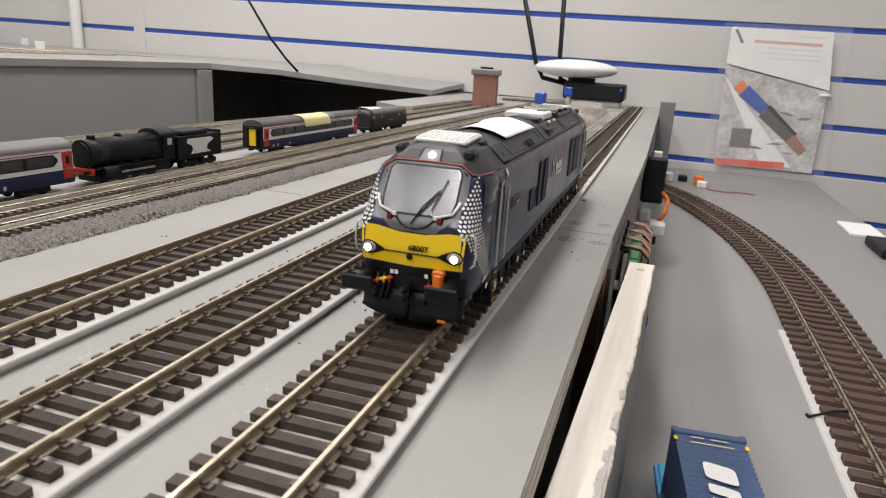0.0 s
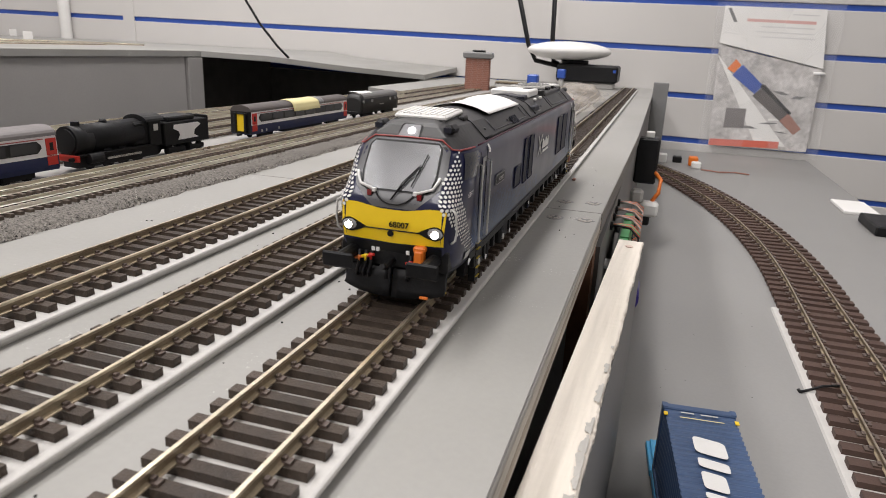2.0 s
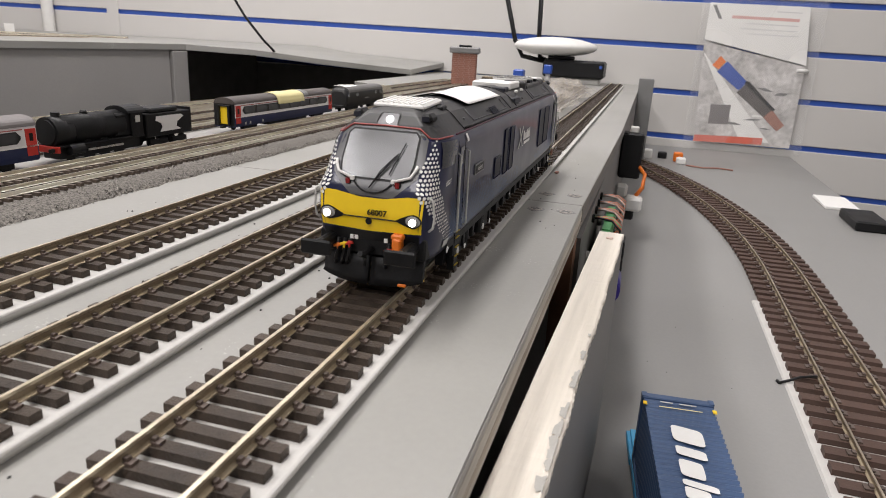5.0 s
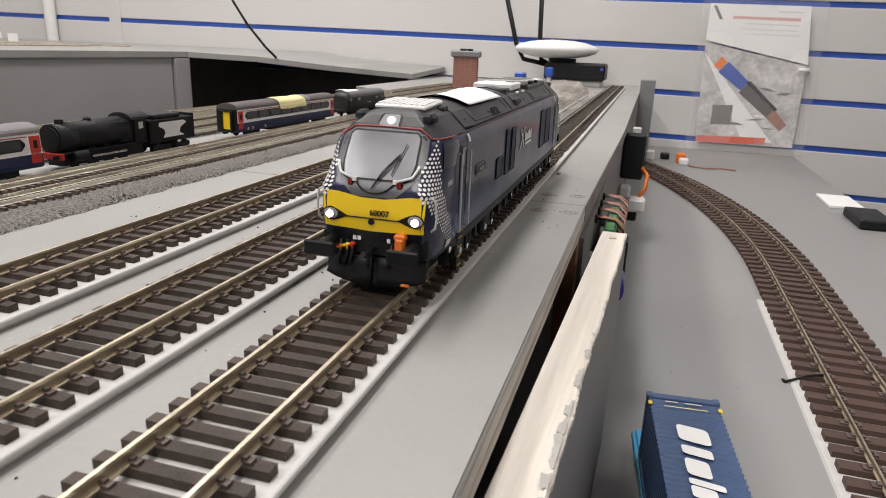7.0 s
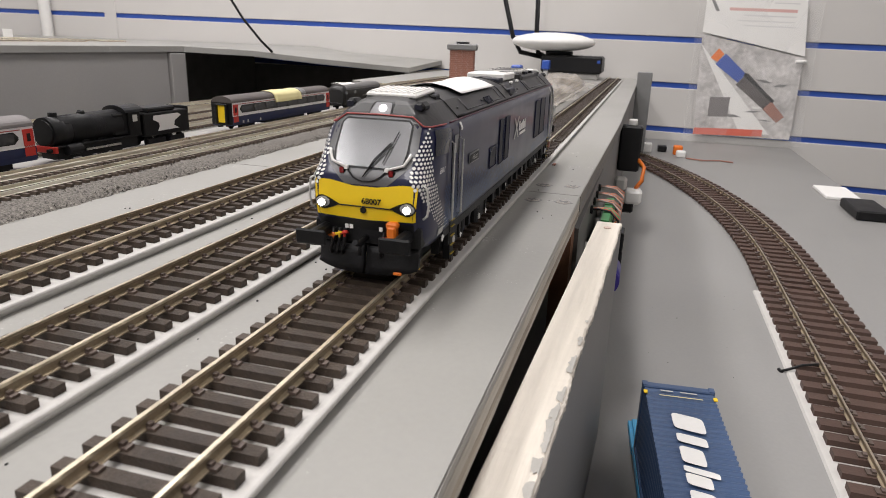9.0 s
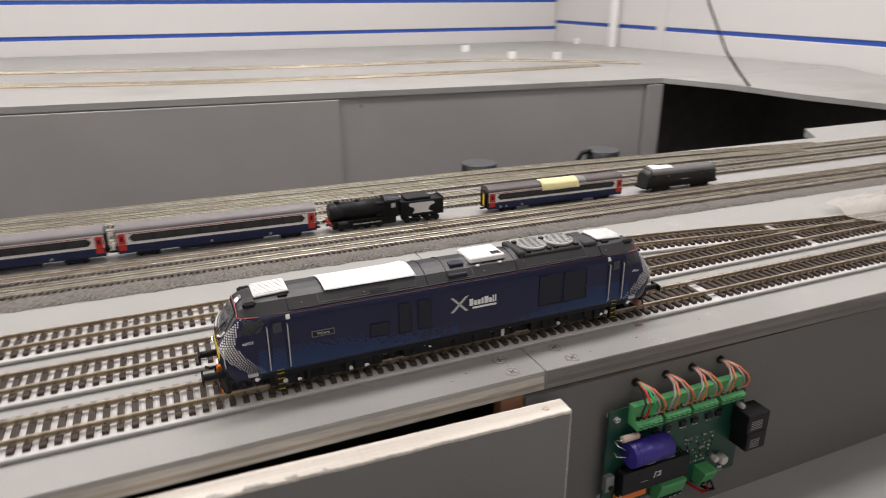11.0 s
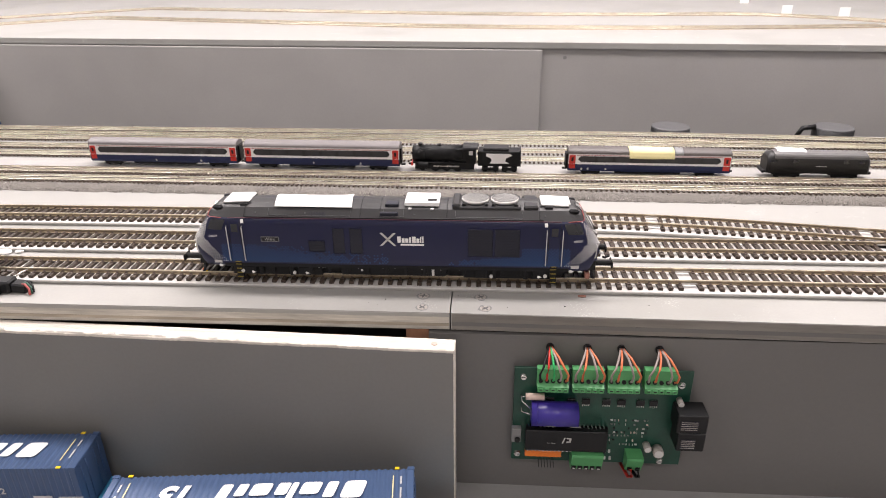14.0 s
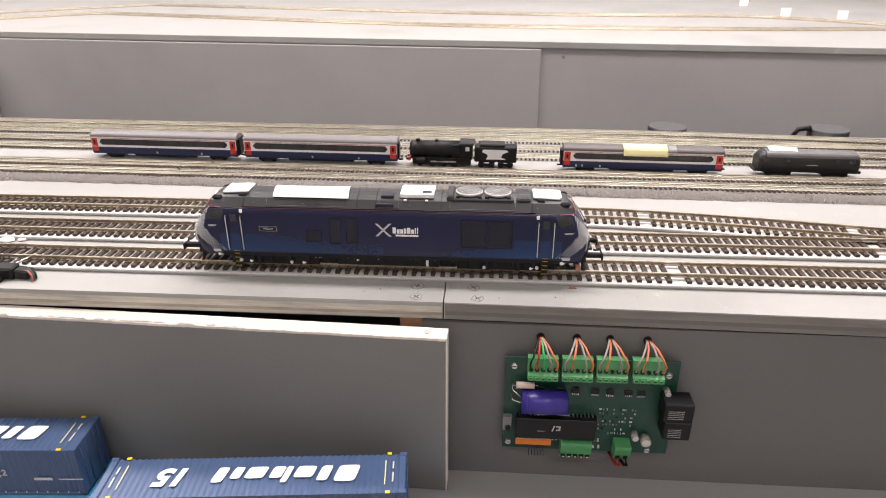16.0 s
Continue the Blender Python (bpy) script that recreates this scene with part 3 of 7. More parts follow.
def oo_track(points, label, near, foam=True, joints=()):
    t = thing("railway_track", label, "track", "wide gauge tracks")
    for s in (-1, 1):
        rail(points, 0.0050, 1.0, s * 0.0087, t, "brassy nickel silver rail", RAIL, TARNISH)
    if foam:
        part("underlay", sweep(points, FOAM_SECTION), FOAM, t, "white foam underlay with rounded edges")
    places = run(points, 0.0065)
    rng = random.Random(len(points))
    for j in joints:
        x, y, a = min(places, key=lambda p: abs(p[0] - j))
        for g in (-0.0087, 0.0087):
            jm = part("rail_joiner", box(-0.0050, g - 0.0012, 0.0048, 0.0050, g + 0.0012, 0.0060, 0.0003), SCREWSTEEL, t, "dull steel rail joiner")
            jm.matrix_basis = pose(x, y, 0, 0, 0, math.degrees(a))
        places = [p for p in places if abs(p[0] - j) > 0.0034]
    mine = [p for p in places if near[0] < p[0] < near[1]]
    rest = [p for p in places if not near[0] < p[0] < near[1]]
    late_pieces.append((t, OO_SLEEPER, "sleeper", [(x, y + rng.uniform(-0.0003, 0.0003), a + rng.uniform(-0.012, 0.012)) for x, y, a in mine]))
    if rest:
        ob = new("sleeper_bed", joined(OO_SLEEPER, rest))
        ob.parent = t
        ob["kind"] = "stuff"
    return t


def straight(x0, x1, y, n=2):
    return [(x0 + (x1 - x0) * i / (n - 1), y) for i in range(n)]


def blend(x0, y0, x1, y1, n=24):
    return [(x0 + (x1 - x0) * i / n, y0 + (y1 - y0) * (3 * (i / n) ** 2 - 2 * (i / n) ** 3)) for i in range(n + 1)]


def arc(x, y, a0, turn, r, n=16):
    """A bend to the left from (x, y), heading a0, through turn radians."""
    cx, cy = x - r * math.sin(a0), y + r * math.cos(a0)
    return [(cx + r * math.sin(a0 + turn * i / n), cy - r * math.cos(a0 + turn * i / n)) for i in range(n + 1)]


oo_track(straight(-1.2, 1.36, 0.0), "brass railed track on white foam under the blue locomotive", (-0.22, 0.5), joints=(-0.134, 0.327))
oo_track(straight(-1.2, 1.00, 0.0497) + arc(1.03, 0.0497, 0, 1.5, 0.24), "brass railed track with dark brown sleepers on white foam", (-0.2, 0.52), joints=(0.482,))
oo_track(straight(-1.2, 0.24, 0.1010) + blend(0.26, 0.1010, 0.66, 0.0560, 20), "brass railed track bending into the next track at a turnout", (-0.16, 0.5), joints=(0.325, 0.480))
oo_track([(-0.135, 0.0002)] + blend(-0.14, 0.0002, -0.46, 0.0497, 20)[1:], "brass railed crossover track leaving the front track", (-0.44, -0.16), foam=False)

def scrap(x, y, r):
    """A crumpled white bit."""
    bm = bmesh.new()
    bmesh.ops.create_icosphere(bm, subdivisions=2, radius=r, matrix=Matrix.Translation((x, y, 0.0010)) @ Matrix.Diagonal((1.6, 1.0, 0.42, 1)))
    for v in bm.verts:
        v.co += 0.0011 * Vector(noise.noise_vector(v.co * 420)) * Vector((1, 1, 0.5)).length * 0.6
        v.co.z = max(v.co.z, 0.0001)
    return single("white_scrap", bm, WHITE, "crumpled white bit of filler lying beside the track", "scrap", "white scraps")


scrap(-0.1655, 0.0295, 0.0038)
scrap(-0.1545, 0.0305, 0.0022)
scrap(0.3290, 0.1170, 0.0016)
single("orange_scrap", box(0.2550, -0.0212, 0.0, 0.2600, -0.0190, 0.0008, 0.0002), BRICK, "small orange plastic scrap beside the track", "scrap")

# fine gauge tracks, slightly askew to the others
SKEW = -0.02


def fine(x0, x1, y, n=2):
    return [(x0 + (x1 - x0) * i / (n - 1), y + SKEW * (x0 + (x1 - x0) * i / (n - 1) - 0.15)) for i in range(n)]


N_SLEEPER_BM = box(-0.0009, -0.0088, 0.0, 0.0009, 0.0088, 0.0016)
N_SLEEPER = bpy.data.meshes.new("fine_sleeper")
N_SLEEPER_BM.to_mesh(N_SLEEPER)
N_SLEEPER_BM.free()
N_SLEEPER.materials.append(NSLEEPER)
TAN_SLEEPER = N_SLEEPER.copy()
TAN_SLEEPER.materials.clear()
TAN_SLEEPER.materials.append(TANSLEEPER)


def n_track(points, z, label, me=None, bed=False):
    t = thing("fine_track", label, "track", "fine gauge tracks", at=pose(0, 0, z))
    for s in (-1, 1):
        part("rail", sweep(points, [(a, b) for a, b in rail_section(0.0016, 0.70)], s * 0.0047), NRAIL, t, "bright brassy fine rail")
    if bed:
        part("underlay", sweep(points, [(-0.0125, 0.0), (0.0125, 0.0), (0.0115, 0.0007), (-0.0115, 0.0007)]), CORK, t, "tan cork underlay")
    ob = new("sleeper_bed", joined(me or N_SLEEPER, run(points, 0.0045)))
    ob.parent = t
    ob["kind"] = "stuff"
    return t


for ny in (0.180, 0.2055):
    n_track(fine(-1.2, 1.15, ny), 0.0044, "fine brassy track on grey ballast")
for ny in (0.272, 0.302, 0.335):
    n_track(fine(-1.2, 1.15, ny), 0.0010, "fine brassy storage track on the board", TAN_SLEEPER)
n_track(fine(-1.2, 0.36, 0.378, 8) + [(x, 0.378 + SKEW * (x - 0.15) - 0.10 * (x - 0.36) ** 1.5) for x in np.linspace(0.4, 0.85, 10)], 0.0010, "fine brassy track curving into a turnout", TAN_SLEEPER)
n_track(fine(-1.2, 0.30, 0.355, 8) + [(x, 0.355 + SKEW * (x - 0.15) - 0.09 * (x - 0.30) ** 1.4) for x in np.linspace(0.34, 0.8, 10)], 0.0010, "fine brassy track curving into a turnout", TAN_SLEEPER)


def ballast_bed():
    rng = random.Random(9)
    bm = bmesh.new()
    rings = []
    for i in range(240):
        x = -1.2 + 2.3 * i / 239
        y = SKEW * (x - 0.15)
        j = lambda a: rng.uniform(-a, a)
        rings.append([(x, 0.1580 + y + j(0.0016), -0.0002), (x, 0.163 + y + j(0.0012), 0.0028 + j(0.0006)), (x, 0.1705 + y, 0.0044 + j(0.0004)), (x, 0.198 + y, 0.0042 + j(0.0004)),
                      (x, 0.221 + y, 0.0042 + j(0.0004)), (x, 0.226 + y + j(0.001), -0.0002)])
    add_loft(bm, rings, closed=False)
    return bm


bed = single("ballast_bed", ballast_bed(), BALLAST, "grey stone ballast under the fine tracks", "ballast", kind="stuff")


def chips():
    rng = random.Random(21)
    vs, fs = [], []
    for _ in range(14000):
        x = rng.uniform(-0.42, 0.62) if rng.random() < 0.8 else rng.uniform(-1.0, 1.0)
        u = rng.random()
        y = 0.1572 + 0.0145 * u + SKEW * (x - 0.15) if rng.random() < 0.75 else rng.choice((0.1925, 0.1935, 0.2185)) + SKEW * (x - 0.15) + rng.uniform(-0.003, 0.003)
        z = min(0.0042, 0.0004 + 0.0042 * u) if y - SKEW * (x - 0.15) < 0.175 else 0.0042
        r = rng.uniform(0.0003, 0.0008)
        b = len(vs)
        for k in range(3):
            a = k * 2.1 + rng.uniform(0, 1.0)
            vs.append((x + r * math.cos(a), y + r * math.sin(a), z - 0.0002))
        vs.append((x + rng.uniform(-r, r) * 0.4, y + rng.uniform(-r, r) * 0.4, z + r * 0.9))
        fs += [(b, b + 1, b + 3), (b + 1, b + 2, b + 3), (b + 2, b, b + 3)]
    me = bpy.data.meshes.new("ballast_stones")
    me.from_pydata(vs, [], fs)
    me.materials.append(CHIP)
    ob = new("ballast_stones", me)
    ob.parent = bed
    ob["kind"] = "stuff"


CHIP = bpy.data.materials.new("ballast_chip")
CHIP.use_nodes = True
_g = CHIP.node_tree.nodes.new("ShaderNodeNewGeometry")
_r = CHIP.node_tree.nodes.new("ShaderNodeValToRGB")
_r.color_ramp.elements[0].color, _r.color_ramp.elements[1].color = (0.02, 0.017, 0.015, 1), (0.46, 0.43, 0.39, 1)
CHIP.node_tree.links.new(_g.outputs["Random Per Island"], _r.inputs[0])
CHIP.node_tree.links.new(_r.outputs[0], CHIP.node_tree.nodes["Principled BSDF"].inputs["Base Color"])
CHIP.node_tree.nodes["Principled BSDF"].inputs["Roughness"].default_value = 0.9
chips()
single("storage_strip", extrude_x([(0.2262, 0.0), (0.2570, 0.0), (0.2560, 0.0012), (0.2272, 0.0012)], -1.2, 1.1), STRIP, "bare pale strip between the fine tracks", "strip", kind="structure").matrix_basis = Matrix.Translation((0, 0.003, 0)) @ Matrix.Rotation(math.atan(SKEW), 4, "Z")


# far tracks on the far board
for dy in (0.0, 0.034):
    pts = [(x, 1.395 - 0.235 * x + 0.18 * max(0.0, x) ** 2 - 1.2 * max(0.0, -0.77 - x) ** 1.1 - 1.8 * max(0.0, x - 0.75) ** 1.8 + dy) for x in np.linspace(-1.35, 1.12, 44)]
    n_track(pts, DECK + 0.0003, "fine brassy track on the far board", TAN_SLEEPER, True)
    pts = [(x, 1.100 - (0.27 if x < 0 else 0.20) * x + 0.16 * max(0.0, x) ** 2 - 1.25 * max(0.0, -0.80 - x) ** 1.05 + dy * (1 - 0.35 * max(0, x))) for x in np.linspace(-1.15, 1.0, 40)]
    n_track(pts, DECK + 0.0003, "fine brassy track on the far board", TAN_SLEEPER, True)
for fx, fy in ((0.922, 1.66), (0.914, 1.344), (1.017, 1.277), (1.46, 1.84)):
    single("paper_note", box(fx - 0.012, fy - 0.0006, DECK + 0.0002, fx + 0.012, fy, DECK + 0.020, 0.0), PAPER, "small pale paper card standing on the far board", "card", "pale cards")

# wide lower track
O_SLEEPER = sleeper_mesh(0.068, 0.0085, -0.1340, -0.1305, 0.0167, OSLEEPER, "sleeper")
o_points = straight(-0.7, 0.5, -0.2225) + arc(0.52, -0.2225, 0, 0.52, 1.45, 22)
o = thing("lower_track", "wide gauge track with red-brown sleepers curving over the lower board", "track")
for s in (-1, 1):
    rail(o_points, -0.1305, 1.35, s * 0.0167, o, "dull brassy rail", RAIL, TARNISH)
part("underlay", sweep(straight(-0.7, 0.46, -0.2225), [(-0.036, -0.1356), (0.039, -0.1356), (0.038, -0.1341), (-0.035, -0.1341)]), FOAM, o, "white card underlay")
o_places = run(o_points, 0.0157)
late_pieces.append((o, O_SLEEPER, "sleeper", o_places))
single("wire_link", add_tube(tube([(0.296, -0.180, -0.1350), (0.297, -0.186, -0.1325), (0.298, -0.193, -0.1290), (0.300, -0.203, -0.1276)], 0.0009), [(0.299, -0.1795, -0.135), (0.295, -0.1805, -0.135)], 0.0012), BLACK, "black feed wire soldered to the lower track", "wire")

# ---- the blue locomotive ----
LEN = 0.272
WZ = ([0.0165, 0.020, 0.0475, 0.0500, 0.0552, 0.0570, 0.0580], [0.0168, 0.0177, 0.0177, 0.0165, 0.0112, 0.0065, 0.0015])
FZ = ([0.0165, 0.0235, 0.029, 0.036, 0.0385, 0.053, 0.0552, 0.0566, 0.0578], [0.0085, 0.0062, 0.0052, 0.0060, 0.0075, 0.0170, 0.0196, 0.0228, 0.030])
TZ = ([0.0165, 0.036, 0.0385, 0.053, 0.0566, 0.0578], [0.0135, 0.0146, 0.0128, 0.0098, 0.0050, 0.001])
CZ = ([0.0165, 0.036, 0.053, 0.0578], [0.011, 0.012, 0.014, 0.012])
wide = lambda z: float(np.interp(z, *WZ))
nose = lambda z: float(np.interp(z, *FZ))
face = lambda z: min(float(np.interp(z, *TZ)), wide(z) * 0.92)
bend = lambda z: float(np.interp(z, *CZ))
rooftop = lambda y: float(np.interp(abs(y), WZ[1][::-1][:5], WZ[0][::-1][:5]))


def loco_ring(z):
    f, w, t, c = nose(z), wide(z), face(z), bend(z)
    quarter = [(f + c * (1 - math.cos(a)), t + (w - t) * math.sin(a)) for a in [k * math.pi / 16 for k in range(9)]]
    half = [(f, y) for y in (-t * 0.66, -t * 0.33, 0, t * 0.33, t * 0.66)]
    quarter.append((f + c + 0.006, w))
    ring = [(x, -y, z) for x, y in quarter[::-1]] + [(x, y, z) for x, y in half] + [(x, y, z) for x, y in quarter]
    return ring + [(LEN - x, -y, z) for x, y, _ in ring]


def skin(y, z, off=0.0, rear=False):
    """A point of the nose's surface seen from ahead, lifted by off."""
    f, w, t, c = nose(z), wide(z), face(z), bend(z)
    s = min(1.0, max(0.0, (abs(y) - t) / max(1e-6, w - t)))
    x = f + c * (1 - math.sqrt(max(0.0, 1 - s * s)))
    p = Vector((x - off, y + math.copysign(off * s, y), z + off * 0.35))
    return Vector((LEN - p.x, -p.y, p.z)) if rear else p


def side(x, z, off=0.0, left=False):
    """A point of the body's flank."""
    f, w, t, c = nose(z), wide(z), face(z), bend(z)
    u = min(x, LEN - x) - f
    if u < c:
        s = math.sqrt(max(0.0, 1 - (1 - u / c) ** 2))
        y = t + (w - t) * s
    else:
        y = w
    return Vector((x, (y + off) * (1 if left else -1), z))


def wrap(u, z):
    """A point of the nose, u along the skin from the edge of its flat face."""
    f, w, t, c = nose(z), wide(z), face(z), bend(z)
    if u <= 0:
        return Vector((f, t + u, z))
    a, p = 0.0, Vector((f, t, z))
    while a < math.pi / 2:
        a += 0.03
        q = Vector((f + c * (1 - math.cos(a)), t + (w - t) * math.sin(a), z))
        d = (q - p).length
        if d >= u:
            return p.lerp(q, u / d)
        u -= d
        p = q
    return p + Vector((u, 0, 0))


def sheet(fn, us, vs):
    """A patch of a surface fn(u, v)."""
    bm = bmesh.new()
    grid = [[bm.verts.new(fn(u, v)) for u in us] for v in vs]
    for a, b in zip(grid, grid[1:]):
        for k in range(len(us) - 1):
            bm.faces.new((a[k], a[k + 1], b[k + 1], b[k])).smooth = True
    return bm


def nose_patch(z0, z1, lo, hi, off, rear, nz=10, ny=14):
    def fn(u, v):
        z = z0(u) + (z1(u) - z0(u)) * v if callable(z0) else z0 + (z1 - z0) * v
        y = lo(z) + (hi(z) - lo(z)) * u
        return skin(y, z, off, rear)
    return sheet(fn, np.linspace(0, 1, ny), np.linspace(0, 1, nz))


def flank_patch(x0, x1, z0, z1, off, left=False, nx=4, nz=4, slant=0.0):
    return sheet(lambda u, v: side(x0 + (x1 - x0) * u + slant * v, z0 + (z1 - z0) * v, off, left), np.linspace(0, 1, nx), np.linspace(0, 1, nz))


surround = lambda z: float(np.interp(z, [0.0342, 0.0365, 0.0395, 0.0430, 0.0500, 0.0522], [0.0062, 0.0088, 0.0122, 0.0134, 0.0128, 0.0095]))
screen = lambda z, g: float(np.interp(z, [0.0384, 0.0396, 0.0430, 0.0500, 0.0514], [0.0088, 0.0104, 0.0111, 0.0109, 0.0094])) - g


def locomotive():
    L = thing("diesel_locomotive", "dark blue model diesel locomotive with yellow ends and white dots", "locomotive", at=pose(0, 0.0007, 0))
    bm = bmesh.new()
    add_loft(bm, [loco_ring(z) for z in (0.0165, 0.018, 0.020, 0.0235, 0.0262, 0.029, 0.0325, 0.036, 0.0372, 0.0385, 0.042, 0.0455, 0.0475, 0.0488, 0.0500)], caps=True)
    body = part("body", bm, BODYBLUE, L, "dark saltire blue body side")
    bm = bmesh.new()
    add_loft(bm, [loco_ring(z) for z in (0.0500, 0.0512, 0.0530, 0.0552, 0.0561, 0.0570, 0.0576, 0.0580)], caps=True, flat=True)
    roof = part("roof", bm, ROOFGREY, L, "dark grey roof with panel joints")
    for x in (0.0405, 0.1155, 0.128, 0.1705, 0.2285):
        pts = [(x, -y, rooftop(y) + 0.0001) for y in np.linspace(0.0165, 0, 12)] + [(x, y, rooftop(y) + 0.0001) for y in np.linspace(0, 0.0165, 12)[1:]]
        part("roof_joint", tube(pts, 0.00028, 5), BLACK, roof)
    for left in (False, True):
        s = 1 if left else -1
        part("cantrail_line", tube([side(x, 0.0499, 0.0001, left) for x in np.linspace(0.030, LEN - 0.030, 30)], 0.00028, 5), PURPLELINE, body, "thin red line")
        for x in np.linspace(0.0835, 0.0925, 10):
            part("roof_louvre", extrude_x([(s * 0.0158, 0.0510), (s * 0.0161, 0.0511), (s * 0.0139, 0.0535), (s * 0.0136, 0.0533)], x, x + 0.0004), GRILLE, roof)
    # both ends
    for rear in (False, True):
        e = lambda y, z, o=0.0: skin(y, z, o, rear)
        sgn = -1 if rear else 1
        end = part("end_panel", nose_patch(lambda u: 0.0242 + 0.0006 * abs(2 * u - 1), lambda u: 0.0338 + 0.0012 * min(1, max(0, abs(2 * u - 1) * 2.2 - 0.55)), lambda z: -face(z) - 0.0008, lambda z: face(z) + 0.0008, 0.00018, rear), YELLOW, L, "bright yellow warning panel")
        part("grey_band", nose_patch(0.0342, 0.0522, lambda z: -surround(z), surround, 0.00012, rear, 14, 14), SURROUND, L, "silver grey surround of the windscreen")
        frame_ = part("windscreen_frame", nose_patch(0.0384, 0.0514, lambda z: -screen(z, 0), lambda z: screen(z, 0), 0.00024, rear, 12, 12), BLACK, L, "thin black windscreen frame")
        part("glass", nose_patch(0.0389, 0.0509, lambda z: -screen(z, 0.0006), lambda z: screen(z, 0.0006), 0.00042, rear, 12, 12), SCREEN, frame_, "glossy grey windscreen glass")
        part("screen_line", tube([e(y, z, 0.0004) for y, z in ((-0.0165, 0.0498), (-0.0146, 0.0496), (-0.0130, 0.0499), (-0.0100, 0.0522), (0, 0.0524), (0.0100, 0.0522), (0.0130, 0.0499), (0.0146, 0.0496), (0.0165, 0.0498))], 0.00026, 5), REDLINE, L, "thin red line over the windscreen")
        # lamps
        for y in (-0.0116, 0.0116):
            k = math.copysign(1, y)
            def drop(scale, lift):
                """A teardrop lamp cover, pointed towards the middle of the nose."""
                bm = bmesh.new()
                ring = []
                for a in np.linspace(0, math.tau, 28, endpoint=False):
                    c, d = math.cos(a), math.sin(a)
                    u = 0.0026 * c if c > 0 else 0.0050 * c
                    v = 0.00205 * d * (1.0 if c > 0 else max(0.0, 1 + c) ** 0.55 * 0.999 + 0.001)
                    ring.append(bm.verts.new(e(max(-0.0153, min(0.0153, k * (0.0124 + u * scale))), 0.0284 + v * scale + 0.0002 * c, lift)))
                bm.faces.new(ring)
                return bm
            h = part("headlight", drop(1.0, 0.00034), BLACK, L, "teardrop headlight cluster with a black rim")
            bm = bmesh.new()
            bm.faces.new([bm.verts.new(e(k * (0.0126 + 0.0021 * math.cos(a)), 0.0285 + 0.00155 * math.sin(a), 0.00042)) for a in np.linspace(0, math.tau, 24, endpoint=False)])
            part("cover", bm, LAMPGREY, h, "silver grey lamp cover")
            o = e(k * 0.0127, 0.0285, 0.0)
            part("reflector", smooth(cyl((o.x - sgn * 0.0004, o.y, o.z), (sgn, 0, 0), 0.00130, 0.0013, 20)), SILVER, h, "bright reflector ring")
            part("lens", smooth(cyl((o.x - sgn * 0.0006, o.y, o.z), (sgn, 0, 0), 0.00105, 0.0014, 20)), LENS if not rear else LIGHTGREY, h, "lit white lens" if not rear else "unlit lens")
            o = e(0.0073 * k, 0.0378, 0.0)
            t = part("tail_lamp", box(o.x - 0.0007, o.y - 0.0009, o.z - 0.0014, o.x + 0.0007, o.y + 0.0009, o.z + 0.0010, 0.0003), BLACK, L)
            part("red_lens", box(o.x - sgn * 0.0008 - 0.0002, o.y - 0.0006, o.z - 0.0007, o.x - sgn * 0.0008 + 0.0002, o.y + 0.0006, o.z + 0.0008), DARKRED, t, "dark red lens")
            part("handrail", tube([e(k * yy, zz, 0.0009) for yy, zz in ((0.0120, 0.0428), (0.0117, 0.0418), (0.0106, 0.0398), (0.0060, 0.0384))], 0.00042, 6), WHITE, L, "white handrail under the windscreen")
            part("handrail_foot", box(*(e(k * 0.0060, 0.0384, 0.0009) - Vector((0.0005, 0.0005, 0.0005))), *(e(k * 0.0060, 0.0384, 0.0009) + Vector((0.0005, 0.0005, 0.0005)))), WHITE, L)
            part("corner_rail", tube([e(k * yy, zz, oo) for yy, zz, oo in ((0.0162, 0.0352, 0.0002), (0.0166, 0.0340, 0.0014), (0.0168, 0.0290, 0.0016), (0.0166, 0.0262, 0.0014), (0.0162, 0.0255, 0.0002))], 0.00035, 6), LIGHTGREY, L, "grey corner handrail")
        part("panel_line", tube([e(y, 0.0281, 0.0003) for y in np.linspace(-0.0085, 0.0085, 9)], 0.00020, 5), BLACK, end)
        o = e(0.0004, 0.0272, 0)
        part("centre_socket", smooth(cyl((o.x, o.y, o.z), (1, 0, 0), 0.0009, 0.0012, 14)), BLACK, end)
        o = e(0.0, 0.0533, 0)
        brow = [(-0.0035, 0.0526), (-0.0030, 0.0522), (0.0030, 0.0522), (0.0035, 0.0526), (0.0031, 0.0553), (0.0026, 0.0557), (-0.0026, 0.0557), (-0.0031, 0.0553)]

        def pane(grow, lift):
            bm = bmesh.new()
            at_ = lambda y, z, o: e(y * (1 + grow), 0.05395 + (z - 0.05395) * (1 + grow), o)
            ring = [bm.verts.new(at_(y, z, lift)) for y, z in brow]
            deep = [bm.verts.new(at_(y, z, -0.0008)) for y, z in brow]
            bm.faces.new(ring)
            for a in range(8):
                bm.faces.new((ring[a], ring[(a + 1) % 8], deep[(a + 1) % 8], deep[a]))
            bmesh.ops.recalc_face_normals(bm, faces=bm.faces)
            return bm
        th = part("top_headlight", pane(0.0, 0.0003), BLACK, L, "top headlight in a thin black rim")
        part("cover", pane(-0.14, 0.0004), TOPGREY, th, "pale grey lamp cover")
        part("lens", smooth(cyl(e(-0.0004, 0.0540, 0.0006), (-0.7 * sgn, 0, 0.7), 0.00105, 0.0005, 18)), LENS if not rear else LIGHTGREY, th, "lit white lens" if not rear else "unlit lens")
